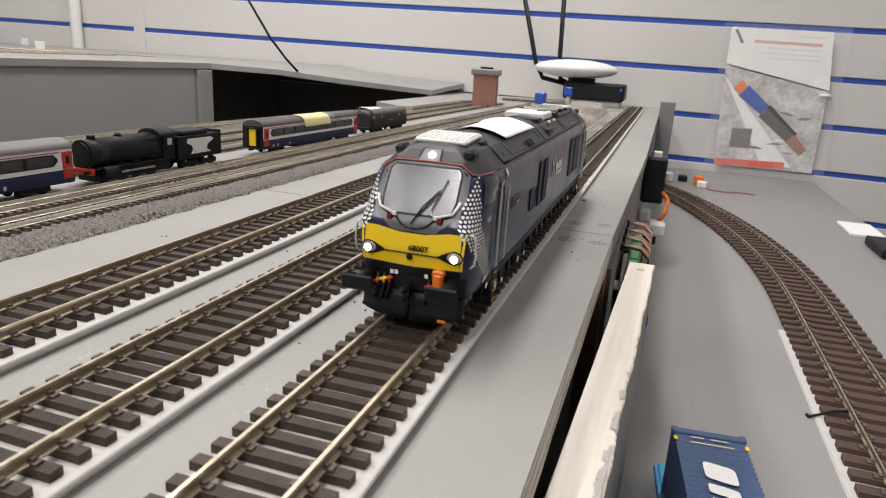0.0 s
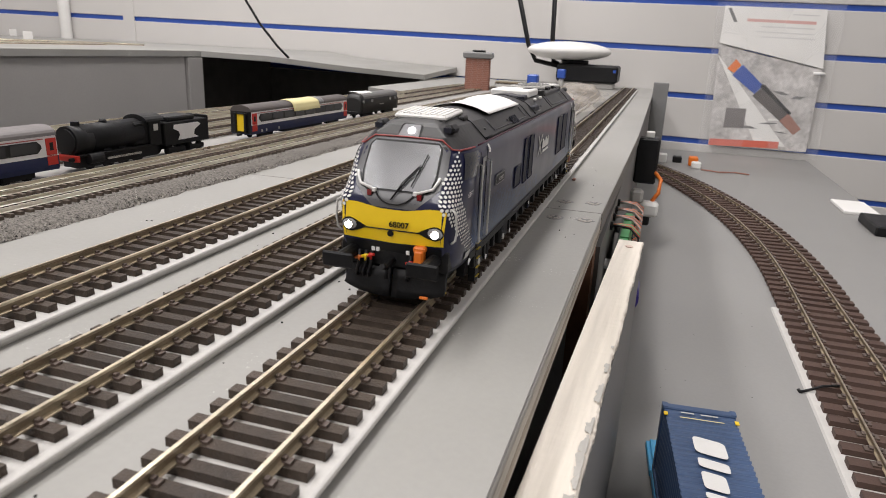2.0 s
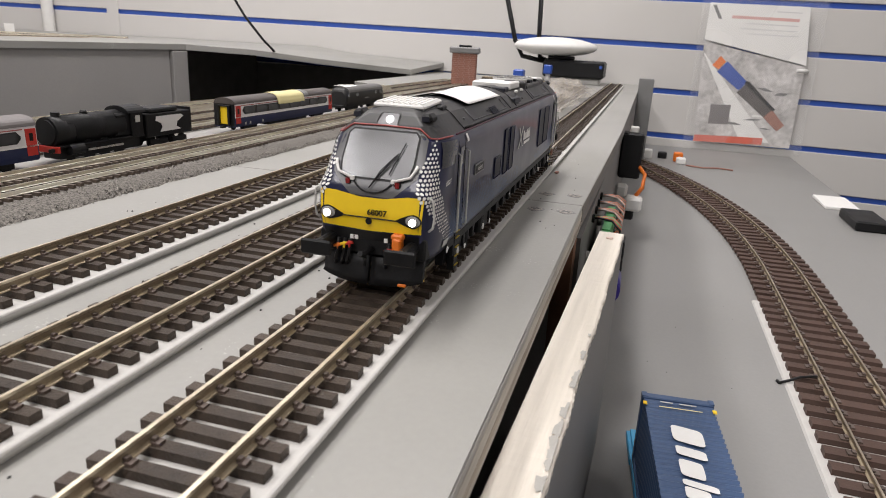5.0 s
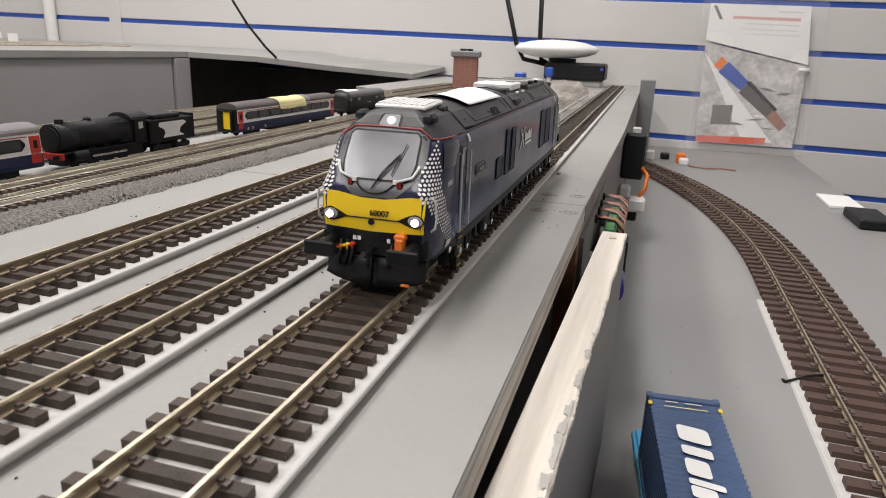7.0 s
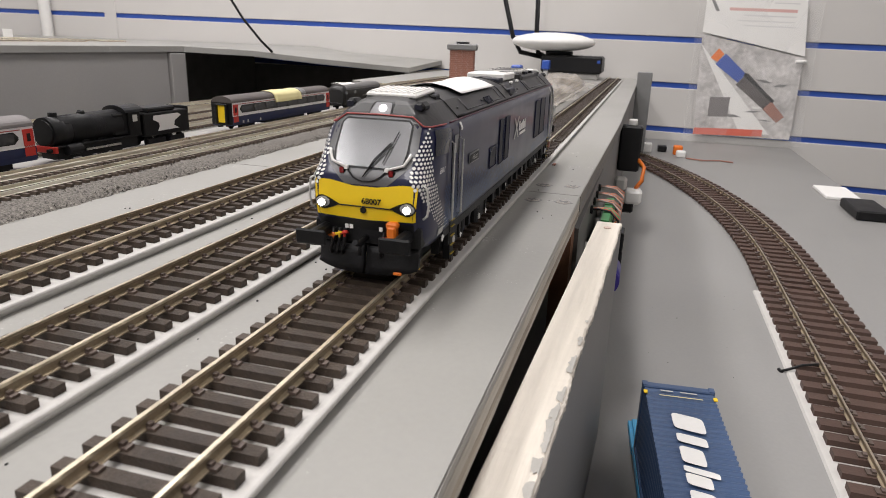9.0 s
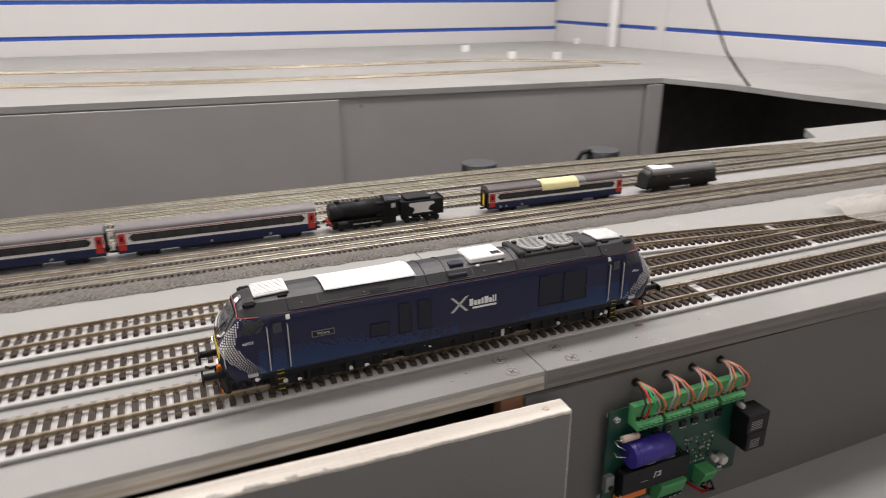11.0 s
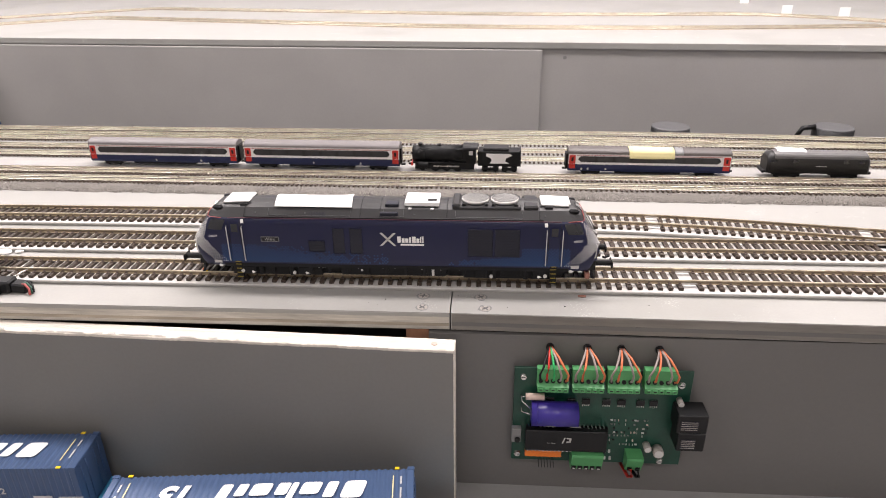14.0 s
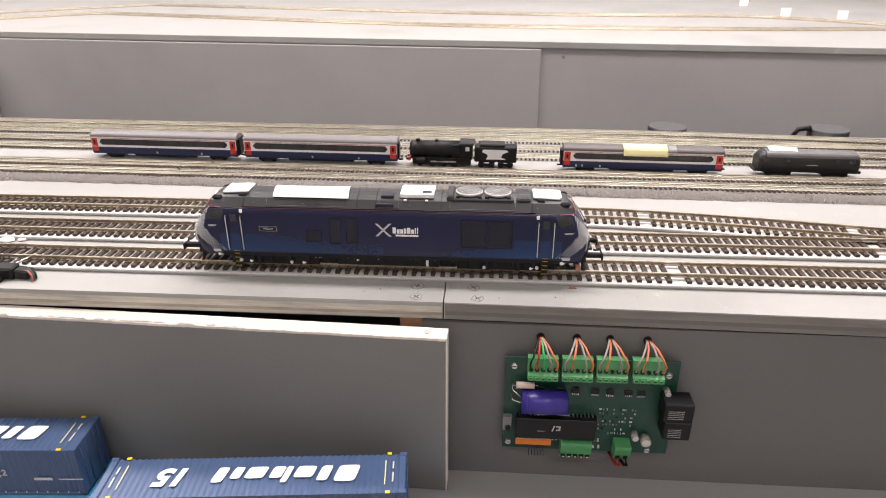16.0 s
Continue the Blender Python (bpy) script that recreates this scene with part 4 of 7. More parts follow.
        part("number", lettering("68007", 0.0016, axes(e(-0.0022, 0.0297, 0.0006) - Vector((0.0001 * sgn, 0, 0)), (0, -sgn, 0), (-0.1 * sgn, 0, 1)), 0, 0.00005, 0.00006), BLACK, end, "black running number")
        # wipers
        part("wiper", add_tube(tube([e(0.0006, 0.0365, 0.0006), e(-0.0024, 0.0410, 0.0010), e(-0.0058, 0.0455, 0.0010)], 0.00016, 5), [e(-0.0044, 0.0400, 0.0010), e(-0.0072, 0.0482, 0.0010)], 0.00017, 5), BLACK, L, "black windscreen wiper")
        part("wiper", add_tube(tube([e(0.0008, 0.0363, 0.0006), e(-0.0018, 0.0408, 0.0012), e(-0.0056, 0.0452, 0.0012)], 0.00015, 5), [e(-0.0006, 0.0386, 0.0012), e(-0.0060, 0.0450, 0.0012)], 0.00017, 5), BLACK, L, "black windscreen wiper")
        part("trim_arc", tube([e(y, 0.0352 + 0.0032 * (abs(y) / 0.0060) ** 2.4, 0.0004) for y in np.linspace(-0.0060, 0.0060, 15)], 0.00026, 5), BLACK, L)
        # buffer beam, plough, couplings
        X = (lambda a, b: (LEN - b, LEN - a)) if rear else (lambda a, b: (a, b))
        q = lambda a, b, y0, y1, z0, z1, v=0.0004: box(X(a, b)[0], y0, z0, X(a, b)[1], y1, z1, v)
        beam = part("buffer_beam", q(0.0068, 0.0125, -0.0160, 0.0160, 0.0168, 0.0232), SATIN, L, "black buffer beam")
        for y0, y1 in ((-0.0152, -0.0004), (0.0004, 0.0152)):
            bm = bmesh.new()
            rings = []
            for y in np.linspace(y0, y1, 9):
                fx = 0.0052 + 0.0026 * (abs(y) / 0.0152) ** 2
                lo = 0.0088 + 0.0016 * (abs(y) / 0.0152) ** 3
                ring = [(fx + 0.0008, y, 0.0166), (fx + 0.0004, y, 0.0140), (fx, y, 0.0112), (fx - 0.0010, y, lo), (fx + 0.0004, y, lo), (fx + 0.0016, y, 0.0112), (fx + 0.0022, y, 0.0166)]
                rings.append([(LEN - x, yy, z) for x, yy, z in ring] if rear else ring)
            add_loft(bm, rings)
            bmesh.ops.recalc_face_normals(bm, faces=bm.faces)
            part("plough", bm, SATIN, L, "black curved snow plough blade")
        part("apron", nose_patch(0.0168, 0.0240, lambda z: -face(z) - 0.0004, lambda z: face(z) + 0.0004, 0.00016, rear, 5, 12), BLACK, L, "black apron under the end panel")
        part("plough_stay", q(0.0085, 0.0120, -0.0110, 0.0110, 0.0140, 0.0172), SATIN, L)
        for y in (-0.0122, 0.0122):
            b = part("buffer", cyl(((LEN - 0.0022) if rear else 0.0022, y, 0.0205), (1, 0, 0), 0.0019, 0.0106, 12), SATIN, L, "black oval headed buffer")
            part("buffer_head", q(-0.0040, -0.0030, y - 0.0046, y + 0.0046, 0.0183, 0.0227, 0.0005), SATIN, b)
        part("coupling", add_tube(tube([(X(0.0, 0.0068)[1] if rear else 0.0068, 0.0, 0.0190), ((LEN + 0.0015) if rear else 0.0010, 0, 0.0185), ((LEN + 0.0040) if rear else -0.0015, 0, 0.0197)], 0.0008), [((LEN - 0.004) if rear else 0.004, 0.0006, 0.0190), ((LEN - 0.003) if rear else 0.003, 0.0007, 0.0145)], 0.0006), SATIN, L, "dark coupling hook and link")
        hx = LEN - 0.0058 if rear else 0.0058
        for y, m, z0 in ((0.0078, YELLOW, 0.0194), (0.0062, RED, 0.0198), (-0.0056, RED, 0.0190), (0.0098, ORANGE, 0.0188)):
            part("brake_pipe", tube([(hx, y, 0.0212), (hx - 0.0006 * sgn, y, 0.0175), (hx - 0.0004 * sgn, y + 0.0008, 0.0148), (hx + 0.0006 * sgn, y + 0.0010, 0.0135)], 0.00055), BLACK, L, "black brake pipe")
            part("pipe_tap", add_tube(tube([(hx - 0.0006 * sgn, y - 0.0010, z0 + 0.0006), (hx - 0.0006 * sgn, y + 0.0012, z0)], 0.0005, 6), [(hx - 0.0006 * sgn, y, z0 + 0.0010), (hx - 0.0006 * sgn, y, z0 - 0.0010)], 0.0004), m, L, "small coloured tap")
        for y in (0.0060, 0.0046, -0.0044):
            part("label_plate", q(0.0063, 0.0067, y - 0.0005, y + 0.0005, 0.0212, 0.0224, 0.0), WHITE, L)
        if not rear:
            part("jumper_box", q(0.0036, 0.0066, -0.0098, -0.0070, 0.0190, 0.0236, 0.0006), ORANGE, L, "orange multiple working jumper")
            part("jumper_top", q(0.0040, 0.0064, -0.0102, -0.0066, 0.0228, 0.0246, 0.0005), ORANGE, L, "orange jumper cap")
            part("orange_chip", q(0.0046, 0.0054, -0.0112, -0.0088, 0.0094, 0.0101, 0.0001), ORANGE, L, "small orange chip on the plough")
            part("yellow_tip", q(0.009, 0.010, -0.0150, -0.0142, 0.0102, 0.0107, 0.0), YELLOW, L)
        else:
            part("red_plate", q(0.010, 0.013, -0.0165, -0.0105, 0.0105, 0.0145), BRICK, L, "dull red plate")
        # horns and cab roof unit
        for y in (-0.0104, 0.0104):
            cx = LEN - 0.0225 if rear else 0.0225
            hb = part("horn_pod", box(cx - 0.0030, y - 0.0017, 0.0532, cx + 0.0034, y + 0.0017, 0.0562, 0.0011), BLACK, L, "black mesh horn pod")
            part("mesh_rim", box(cx - sgn * 0.0031 - 0.0002, y - 0.0011, 0.0540, cx - sgn * 0.0031 + 0.0002, y + 0.0011, 0.0555, 0.0), GRILLE, hb)
        unit = part("roof_unit", box(*( (LEN - 0.0425, -0.0080, 0.0572, LEN - 0.0252, 0.0080, 0.0587) if rear else (0.0252, -0.0080, 0.0572, 0.0425, 0.0080, 0.0587)), 0.0005), WHITE, L, "white ribbed cab roof unit")
        for y in np.linspace(-0.0068, 0.0068, 9):
            x0, x1 = (LEN - 0.0392, LEN - 0.0242) if rear else (0.0258, 0.0408)
            part("rib", box(x0, y - 0.0004, 0.0586, x1, y + 0.0004, 0.0590), WHITE, unit)
        part("unit_base", box(*((LEN - 0.0431, -0.0084, 0.0550, LEN - 0.0246, 0.0084, 0.0572) if rear else (0.0246, -0.0084, 0.0550, 0.0431, 0.0084, 0.0572)), 0.0006), BLACK, unit, "black base of the unit")
        part("unit_clip", box(*((LEN - 0.0400, -0.0100, 0.0555, LEN - 0.0350, 0.0100, 0.0575) if rear else (0.0365, -0.0100, 0.0555, 0.0415, 0.0100, 0.0572)), 0.0004), BLACK, unit)
        px = LEN - 0.0425 if rear else 0.0425
        unit.matrix_basis = Matrix.Translation((px, 0, 0.0575)) @ Matrix.Rotation(radians(2.6 if rear else -2.6), 4, "Y") @ Matrix.Translation((-px, 0, -0.0575))
    # sides
    for left in (False, True):
        s = 1 if left else -1
        tx = (lambda x, z, o=0.0003: side(x, z, o, left))
        right, upv = ((-1, 0, 0) if left else (1, 0, 0)), (0, 0, 1)
        for mir in (False, True):
            M = (lambda x: LEN - x) if mir else (lambda x: x)
            door = part("cab_door", flank_patch(*sorted((M(0.0305), M(0.0372))), 0.0195, 0.0478, 0.00012, left, 4, 6), BODYBLUE, L, "blue cab door")
            for x in (0.0302, 0.0375):
                part("door_seam", tube([tx(M(x), z, 0.0001) for z in np.linspace(0.0192, 0.0479, 6)], 0.00018, 4), BLACK, door)
            part("door_window", flank_patch(*sorted((M(0.0318), M(0.0360))), 0.0405, 0.0460, 0.0003, left), DARKGLASS, door, "dark door window")
            for x in (0.0288, 0.0388):
                part("handrail", tube([tx(M(x), 0.0203, 0.0002), tx(M(x), 0.0209, 0.0011), tx(M(x), 0.0440, 0.0011), tx(M(x), 0.0446, 0.0002)], 0.00034, 6), LIGHTGREY, L, "white vertical handrail")
            part("cab_window", flank_patch(*sorted((M(0.0155), M(0.0255))), 0.0420, 0.0488, 0.0003, left, 8, 5, 0.003 if not mir else -0.003), DARKGLASS, L, "dark cab side window")
            part("rail_top_plate", flank_patch(*sorted((M(0.0385), M(0.0405))), 0.0468, 0.0492, 0.0004, left), WHITE, L, "small white panel plate")
            part("running_number", lettering("68007", 0.0015, axes(tx(M(0.0192), 0.0375, 0.0005), right, upv)), WHITE, L, "small white running number")
            part("data_panel", flank_patch(*sorted((M(0.0175), M(0.0225))), 0.0183, 0.0205, 0.0003, left), LIGHTGREY, L)
            st = part("step", box(M(0.0335) - 0.0021, s * 0.0166 - 0.0010, 0.0070, M(0.0335) + 0.0021, s * 0.0166 + 0.0012, 0.0198), SATIN, L, "black cab steps with yellow edges")
            for z in (0.0084, 0.0114, 0.0144, 0.0174, 0.0194):
                part("step_edge", box(M(0.0335) - 0.0018, s * 0.0178 - 0.0003, z, M(0.0335) + 0.0018, s * 0.0178 + 0.0003, z + 0.00025), DULLYELLOW, st, "yellow step edge")
            # dots in a saltire arm
            flip = lambda p: Vector((M(p.x), p.y * s, p.z))
            bm = bmesh.new()
            for j in range(30):
                z = 0.0200 + j * 0.00108
                for i in range(26):
                    u = -0.0030 + i * 0.00124 + (j % 2) * 0.00062
                    h = z - 0.0362
                    if h < 0:
                        ok = -0.0022 - 0.95 * h < u < 0.0085 - 0.80 * h
                        r = 0.00054 - 0.014 * math.hypot(max(0, u), h)
                    else:
                        ok = -0.0020 + 0.50 * h < u < 0.0082 - 0.22 * h and z < 0.0494
                        r = 0.00054 - 0.006 * h - 0.012 * max(0, u)
                    if not ok:
                        continue
                    p0, p1, p2 = wrap(u, z), wrap(u + 0.0002, z), wrap(u, z + 0.0002)
                    ex, ez = (p1 - p0).normalized(), (p2 - p0).normalized()
                    nn = ex.cross(ez)
                    nn = nn if nn.x <= 0 and nn.y >= -0.2 else -nn
                    r = max(r, 0.00020)
                    bm.faces.new([bm.verts.new(flip(p0 + 0.00022 * nn + r * (math.cos(k * math.tau / 10) * ex + math.sin(k * math.tau / 10) * ez))) for k in range(10)])
            part("dot_pattern", bm, WHITE, L, "white dots fading over the cab corner")
            # small blue squares low on the flank
            bm = bmesh.new()
            rng = random.Random(3)
            for i in range(104 if not mir else 76):
                for j in range(12):
                    x, z = 0.024 + i * 0.00105, 0.0200 + j * 0.00105
                    far = i / 104 if not mir else max(0.0, (i - 26) / 50)
                    if (i + j) % 2 or rng.random() > 1.75 - 1.25 * far - (j / 11) ** 2 * (0.6 + 0.9 * far):
                        continue
                    if mir and i > 28 and j > 6 - (i - 28) / 12:
                        continue
                    r = 0.00101 * (1.0 - j / 34 - 0.22 * far)
                    bm.faces.new([bm.verts.new(tx(M(x + a), z + b, 0.00014)) for a, b in ((-r, 0), (0, -r), (r, 0), (0, r))])
            part("square_pattern", bm, MIDBLUE, L, "lighter blue squares fading upwards")
        for x0, x1, z0, z1 in ((0.0815, 0.0920, 0.0275, 0.0350), (0.0975, 0.1050, 0.0265, 0.0440), (0.1085, 0.1165, 0.0265, 0.0440), (0.1840, 0.1995, 0.0260, 0.0448), (0.2010, 0.2165, 0.0260, 0.0448)):
            g = part("grille", flank_patch(x0, x1, z0, z1, 0.0002, left), GRILLE, L, "dark ventilation grille")
            for z in np.arange(z0 + 0.0006, z1, 0.0011):
                part("slat", box(x0, s * 0.0179 - 0.0001, z, x1, s * 0.0179 + 0.0001, z + 0.00045), GRILLE, g)
            part("grille_frame", add_tube(tube([tx(x, z, 0.0003) for x, z in ((x0, z0), (x0, z1), (x1, z1))], 0.00022, 4), [tx(x, z, 0.0003) for x, z in ((x1, z1), (x1, z0), (x0, z0))], 0.00022, 4), BODYBLUE, g)
        np_ = part("nameplate", box(0.0506, s * 0.0180 - 0.0002, 0.0342, 0.0624, s * 0.0180 + 0.0002, 0.0376), MIDGREY, L, "grey nameplate with raised letters")
        part("plate_field", box(0.0510, s * 0.0182 - 0.00012, 0.0346, 0.0620, s * 0.0182 + 0.00012, 0.0372), BLACK, np_)
        part("name", lettering("Valiant", 0.0017, axes((0.0565, s * 0.01838, 0.0360), right, upv)), LIGHTGREY, np_)
        # emblem: a crossed ribbon, and blocks for the maker's lettering
        ex = 0.1330 if not left else 0.136
        m = axes((ex, s * 0.0180, 0.0370), right, upv)
        part("cross_emblem", bars(m, [(0, 0, 0.0018, 0.0090, 0.0090), (0, 0, 0.0018, 0.0090, -0.0090)]), LIGHTGREY, L, "white crossed ribbon emblem")
        blocks = [(0.0072, 0.0, 0.0022, 0.0042, 0), (0.0098, -0.0006, 0.0018, 0.0030, 0), (0.0121, -0.0006, 0.0020, 0.0030, 0), (0.0142, -0.0002, 0.0013, 0.0037, 0), (0.0166, 0.0, 0.0024, 0.0042, 0), (0.0192, -0.0006, 0.0019, 0.0030, 0), (0.0210, 0.0, 0.0008, 0.0042, 0), (0.0224, 0.0001, 0.0008, 0.0044, 0), (0.0155, -0.0035, 0.0150, 0.0012, 0)]
        for blk in blocks:
            part("emblem_block", bars(m, [blk]), WHITE, L, "white emblem block")
        # running gear
        for cx in (0.058, 0.211):
            bg = part("bogie_side", extrude_x([(s * 0.0125, 0.0092), (s * 0.0148, 0.0092), (s * 0.0152, 0.0125), (s * 0.0158, 0.0165), (s * 0.0125, 0.0165)], cx - 0.030, cx + 0.030), SATIN, L, "black bogie side frame")
            for dx in (-0.0185, 0.0185):
                part("axle_box", box(cx + dx - 0.0042, s * 0.0155 - 0.0014, 0.0098, cx + dx + 0.0042, s * 0.0155 + 0.0014, 0.0158, 0.0006), SATIN, bg)
                part("spring", cyl((cx + dx * 0.55, s * 0.0160, 0.0130), (0, 0, 1), 0.0016, 0.006, 10), SATIN, bg)
                part("wheel", smooth(cyl((cx + dx, s * 0.0085, 0.0143), (0, 1, 0), 0.0064, 0.0026, 28)), SATIN, bg, "dark steel wheel")
            part("damper_end", smooth(cyl((cx - 0.0225 if cx < 0.1 else cx + 0.0225, s * 0.0172, 0.0125), (0, 1, 0), 0.0012, 0.0012, 12)), LIGHTGREY, bg, "pale round damper end")
            part("damper_end", smooth(cyl((cx + 0.012 if cx < 0.1 else cx - 0.012, s * 0.0172, 0.0118), (0, 1, 0), 0.0011, 0.0012, 12)), LIGHTGREY, bg, "pale round damper end")
        for x, z, r in ((0.0215, 0.0168, 0.0011), (0.0425, 0.0122, 0.0010), (0.0785, 0.0120, 0.0011), (0.1150, 0.0150, 0.0007), (LEN - 0.0425, 0.0122, 0.0010), (LEN - 0.0225, 0.0166, 0.0012)):
            bm = bmesh.new()
            bm.faces.new([bm.verts.new((x + r * (1.0 if math.cos(a) < 0 else 1.9) * math.cos(a), s * 0.0181, z + r * math.sin(a) * (1.0 if math.cos(a) < 0 else 1 - math.cos(a)))) for a in np.linspace(0, math.tau, 18, endpoint=False)])
            part("sand_pipe_end", bm, WHITE, L, "small white drop-shaped fitting")
        for x in np.arange(0.030, LEN - 0.030, 0.0125):
            part("sole_bracket", box(x, s * 0.0168 - 0.0007, 0.0118, x + 0.0022, s * 0.0168 + 0.0007, 0.0160, 0.0002), SATIN, L)
        part("fuel_tank", box(0.100, min(s * 0.004, s * 0.0160), 0.0098, 0.170, max(s * 0.004, s * 0.0160), 0.0168, 0.0012), SATIN, L, "black tank between the bogies")
        rng = random.Random(8)
        for x in (0.086, 0.0885, 0.090, 0.1045, 0.1062, 0.1075, 0.112, 0.1285, 0.1300, 0.1360, 0.150, 0.1535, 0.166, 0.178):
            part("gauge_plate", box(x, s * 0.0163 - 0.0002, 0.0152 + rng.uniform(-0.0002, 0.0005), x + rng.uniform(0.0004, 0.0011), s * 0.0163 + 0.0002, 0.0162, 0.0), LIGHTGREY, L, "tiny pale equipment plate")
        part("filler", box(0.1605, s * 0.0164 - 0.0004, 0.0110, 0.1622, s * 0.0164 + 0.0004, 0.0165), LIGHTGREY, L, "pale upright filler pipe")
        part("frame_skirt", box(0.026, s * 0.0085 - 0.0015, 0.0085, LEN - 0.026, s * 0.0085 + 0.0015, 0.0166), SATIN, L, "black inner frame")
        part("sill", box(0.024, s * 0.0169 - 0.0005, 0.0158, LEN - 0.024, s * 0.0169 + 0.0005, 0.0182), SATIN, L, "black sill below the body")
    # roof furniture
    hatch = part("roof_hatch", box(0.1433, -0.0095, 0.0562, 0.1655, 0.0085, 0.0594, 0.0006), WHITE, L, "white roof hatch with a black inset")
    part("inset", box(0.1580, -0.0075, 0.0593, 0.1638, -0.0035, 0.0596), BLACK, hatch)
    for x in (0.147, 0.161):
        part("hatch_latch", box(x - 0.0010, -0.0122, 0.0550, x + 0.0010, -0.0108, 0.0562, 0.0003), WHITE, hatch)
    for x0, x1 in ((0.1310, 0.1395),):
        part("roof_vent", box(x0, -0.0095, 0.0548, x1, -0.0030, 0.0578, 0.0004), GRILLE, roof, "dark roof vent")
        part("roof_vent", box(x0 - 0.003, -0.0150, 0.0515, x1, -0.0128, 0.0540, 0.0004), GRILLE, roof, "dark roof vent")
    for x0, x1, top in ((0.1738, 0.1786, 0.0584), (0.2186, 0.2278, 0.0574)):
        bx = part("roof_box", box(x0, -0.0108, 0.0552, x1, 0.0108, top, 0.0005), ROOFGREY, roof, "dark raised roof box")
        part("box_lid", box(x0 + 0.0006, -0.0100, top, x1 - 0.0006, 0.0100, top + 0.0003, 0.0002), ROOFGREY, bx)
    for sy in (-1, 1):
        part("gutter", tube([side(x, 0.0506, 0.0003, sy > 0) for x in np.linspace(0.041, LEN - 0.041, 24)], 0.00045, 5), BLACK, roof, "black gutter along the roof edge")
        for x0, x1 in ((0.0560, 0.1090), (0.1300, 0.1430), (0.1760, 0.2180)):
            hi, lo = 0.0118, 0.0152
            part("panel_edge", tube([(x0, sy * hi, rooftop(hi) + 0.0002), (x0, sy * lo, rooftop(lo) + 0.0002), (x1, sy * lo, rooftop(lo) + 0.0002), (x1, sy * hi, rooftop(hi) + 0.0002)], 0.00017, 4), SURROUND, roof, "worn pale edge of a roof panel")
        for x, w in ((0.0475, 0.0), (0.080, 0.0), (0.150, 0.0), (0.232, 0.0)):
            part("rivet", smooth(cyl((x, sy * 0.0140, rooftop(0.0140) + 0.0002), (0, 0, 1), 0.00045, 0.0006, 10)), SURROUND, roof)
    deck = part("fan_deck", box(0.1770, -0.0112, 0.0545, 0.2170, 0.0112, 0.0572, 0.0006), ROOFGREY, roof, "dark fan deck")
    for cx in (0.1882, 0.2068):
        f = part("roof_fan", smooth(cyl((cx, 0.0, 0.0585), (0, 0, 1), 0.0088, 0.0016, 32)), FANGREY, L, "pale grey roof fan grille")
        for k in range(9):
            y = -0.0072 + k * 0.0018
            hw = math.sqrt(max(0, 0.0085 ** 2 - y * y))
            part("fan_bar", box(cx - hw, y - 0.0001, 0.0594, cx + hw, y + 0.0001, 0.0597), MIDGREY, f)
        for sy in (-1, 1):
            for dx in (-0.007, 0.007):
                part("fan_bracket", box(cx + dx - 0.0012, sy * 0.0085 - 0.0012, 0.0560, cx + dx + 0.0012, sy * 0.0085 + 0.0012, 0.0585), BLACK, f)
    return L


locomotive()


def paper_on_roof():
    def fn(u, v):
        x, y = 0.0580 + 0.0500 * u, -0.0112 + 0.0215 * v
        lift = 0.0002 * max(0, 1 - u * 6) ** 2 + 0.0007 * max(0, u * 5 - 4) ** 2 * v ** 2 + 0.00005 * math.sin(u * 5 + v * 3)
        return Vector((x + 0.0020 * (1 - v), y, rooftop(y) + 0.0009 + lift))
    bm = sheet(fn, np.linspace(0, 1, 26), np.linspace(0, 1, 16))
    ob = single("paper_sheet", bm, PAPER, "curled white paper sheet lying on the locomotive roof", "paper")
    mod = ob.modifiers.new("thickness", "SOLIDIFY")
    mod.thickness = 0.00015
    return ob


paper_on_roof()

# ---- small scale stock on the bare strip ----
def on_strip(x, y=0.2365):
    return pose(x, y - 0.002 - 0.033 * (x - 0.25), 0.0018, 0, 0, math.degrees(math.atan(-0.033)))


def n_bogie(parent, cx, mat=SATIN, half=0.009):
    for s in (-1, 1):
        b = part("bogie", box(cx - half, s * 0.0066 - 0.0006, 0.0018, cx + half, s * 0.0066 + 0.0006, 0.0050, 0.0003), mat, parent, "black bogie side")
        for dx in (-half * 0.66, half * 0.66):
            part("wheel", cyl((cx + dx, s * 0.0045, 0.0031), (0, 1, 0), 0.0031, 0.0012, 18), mat, b)


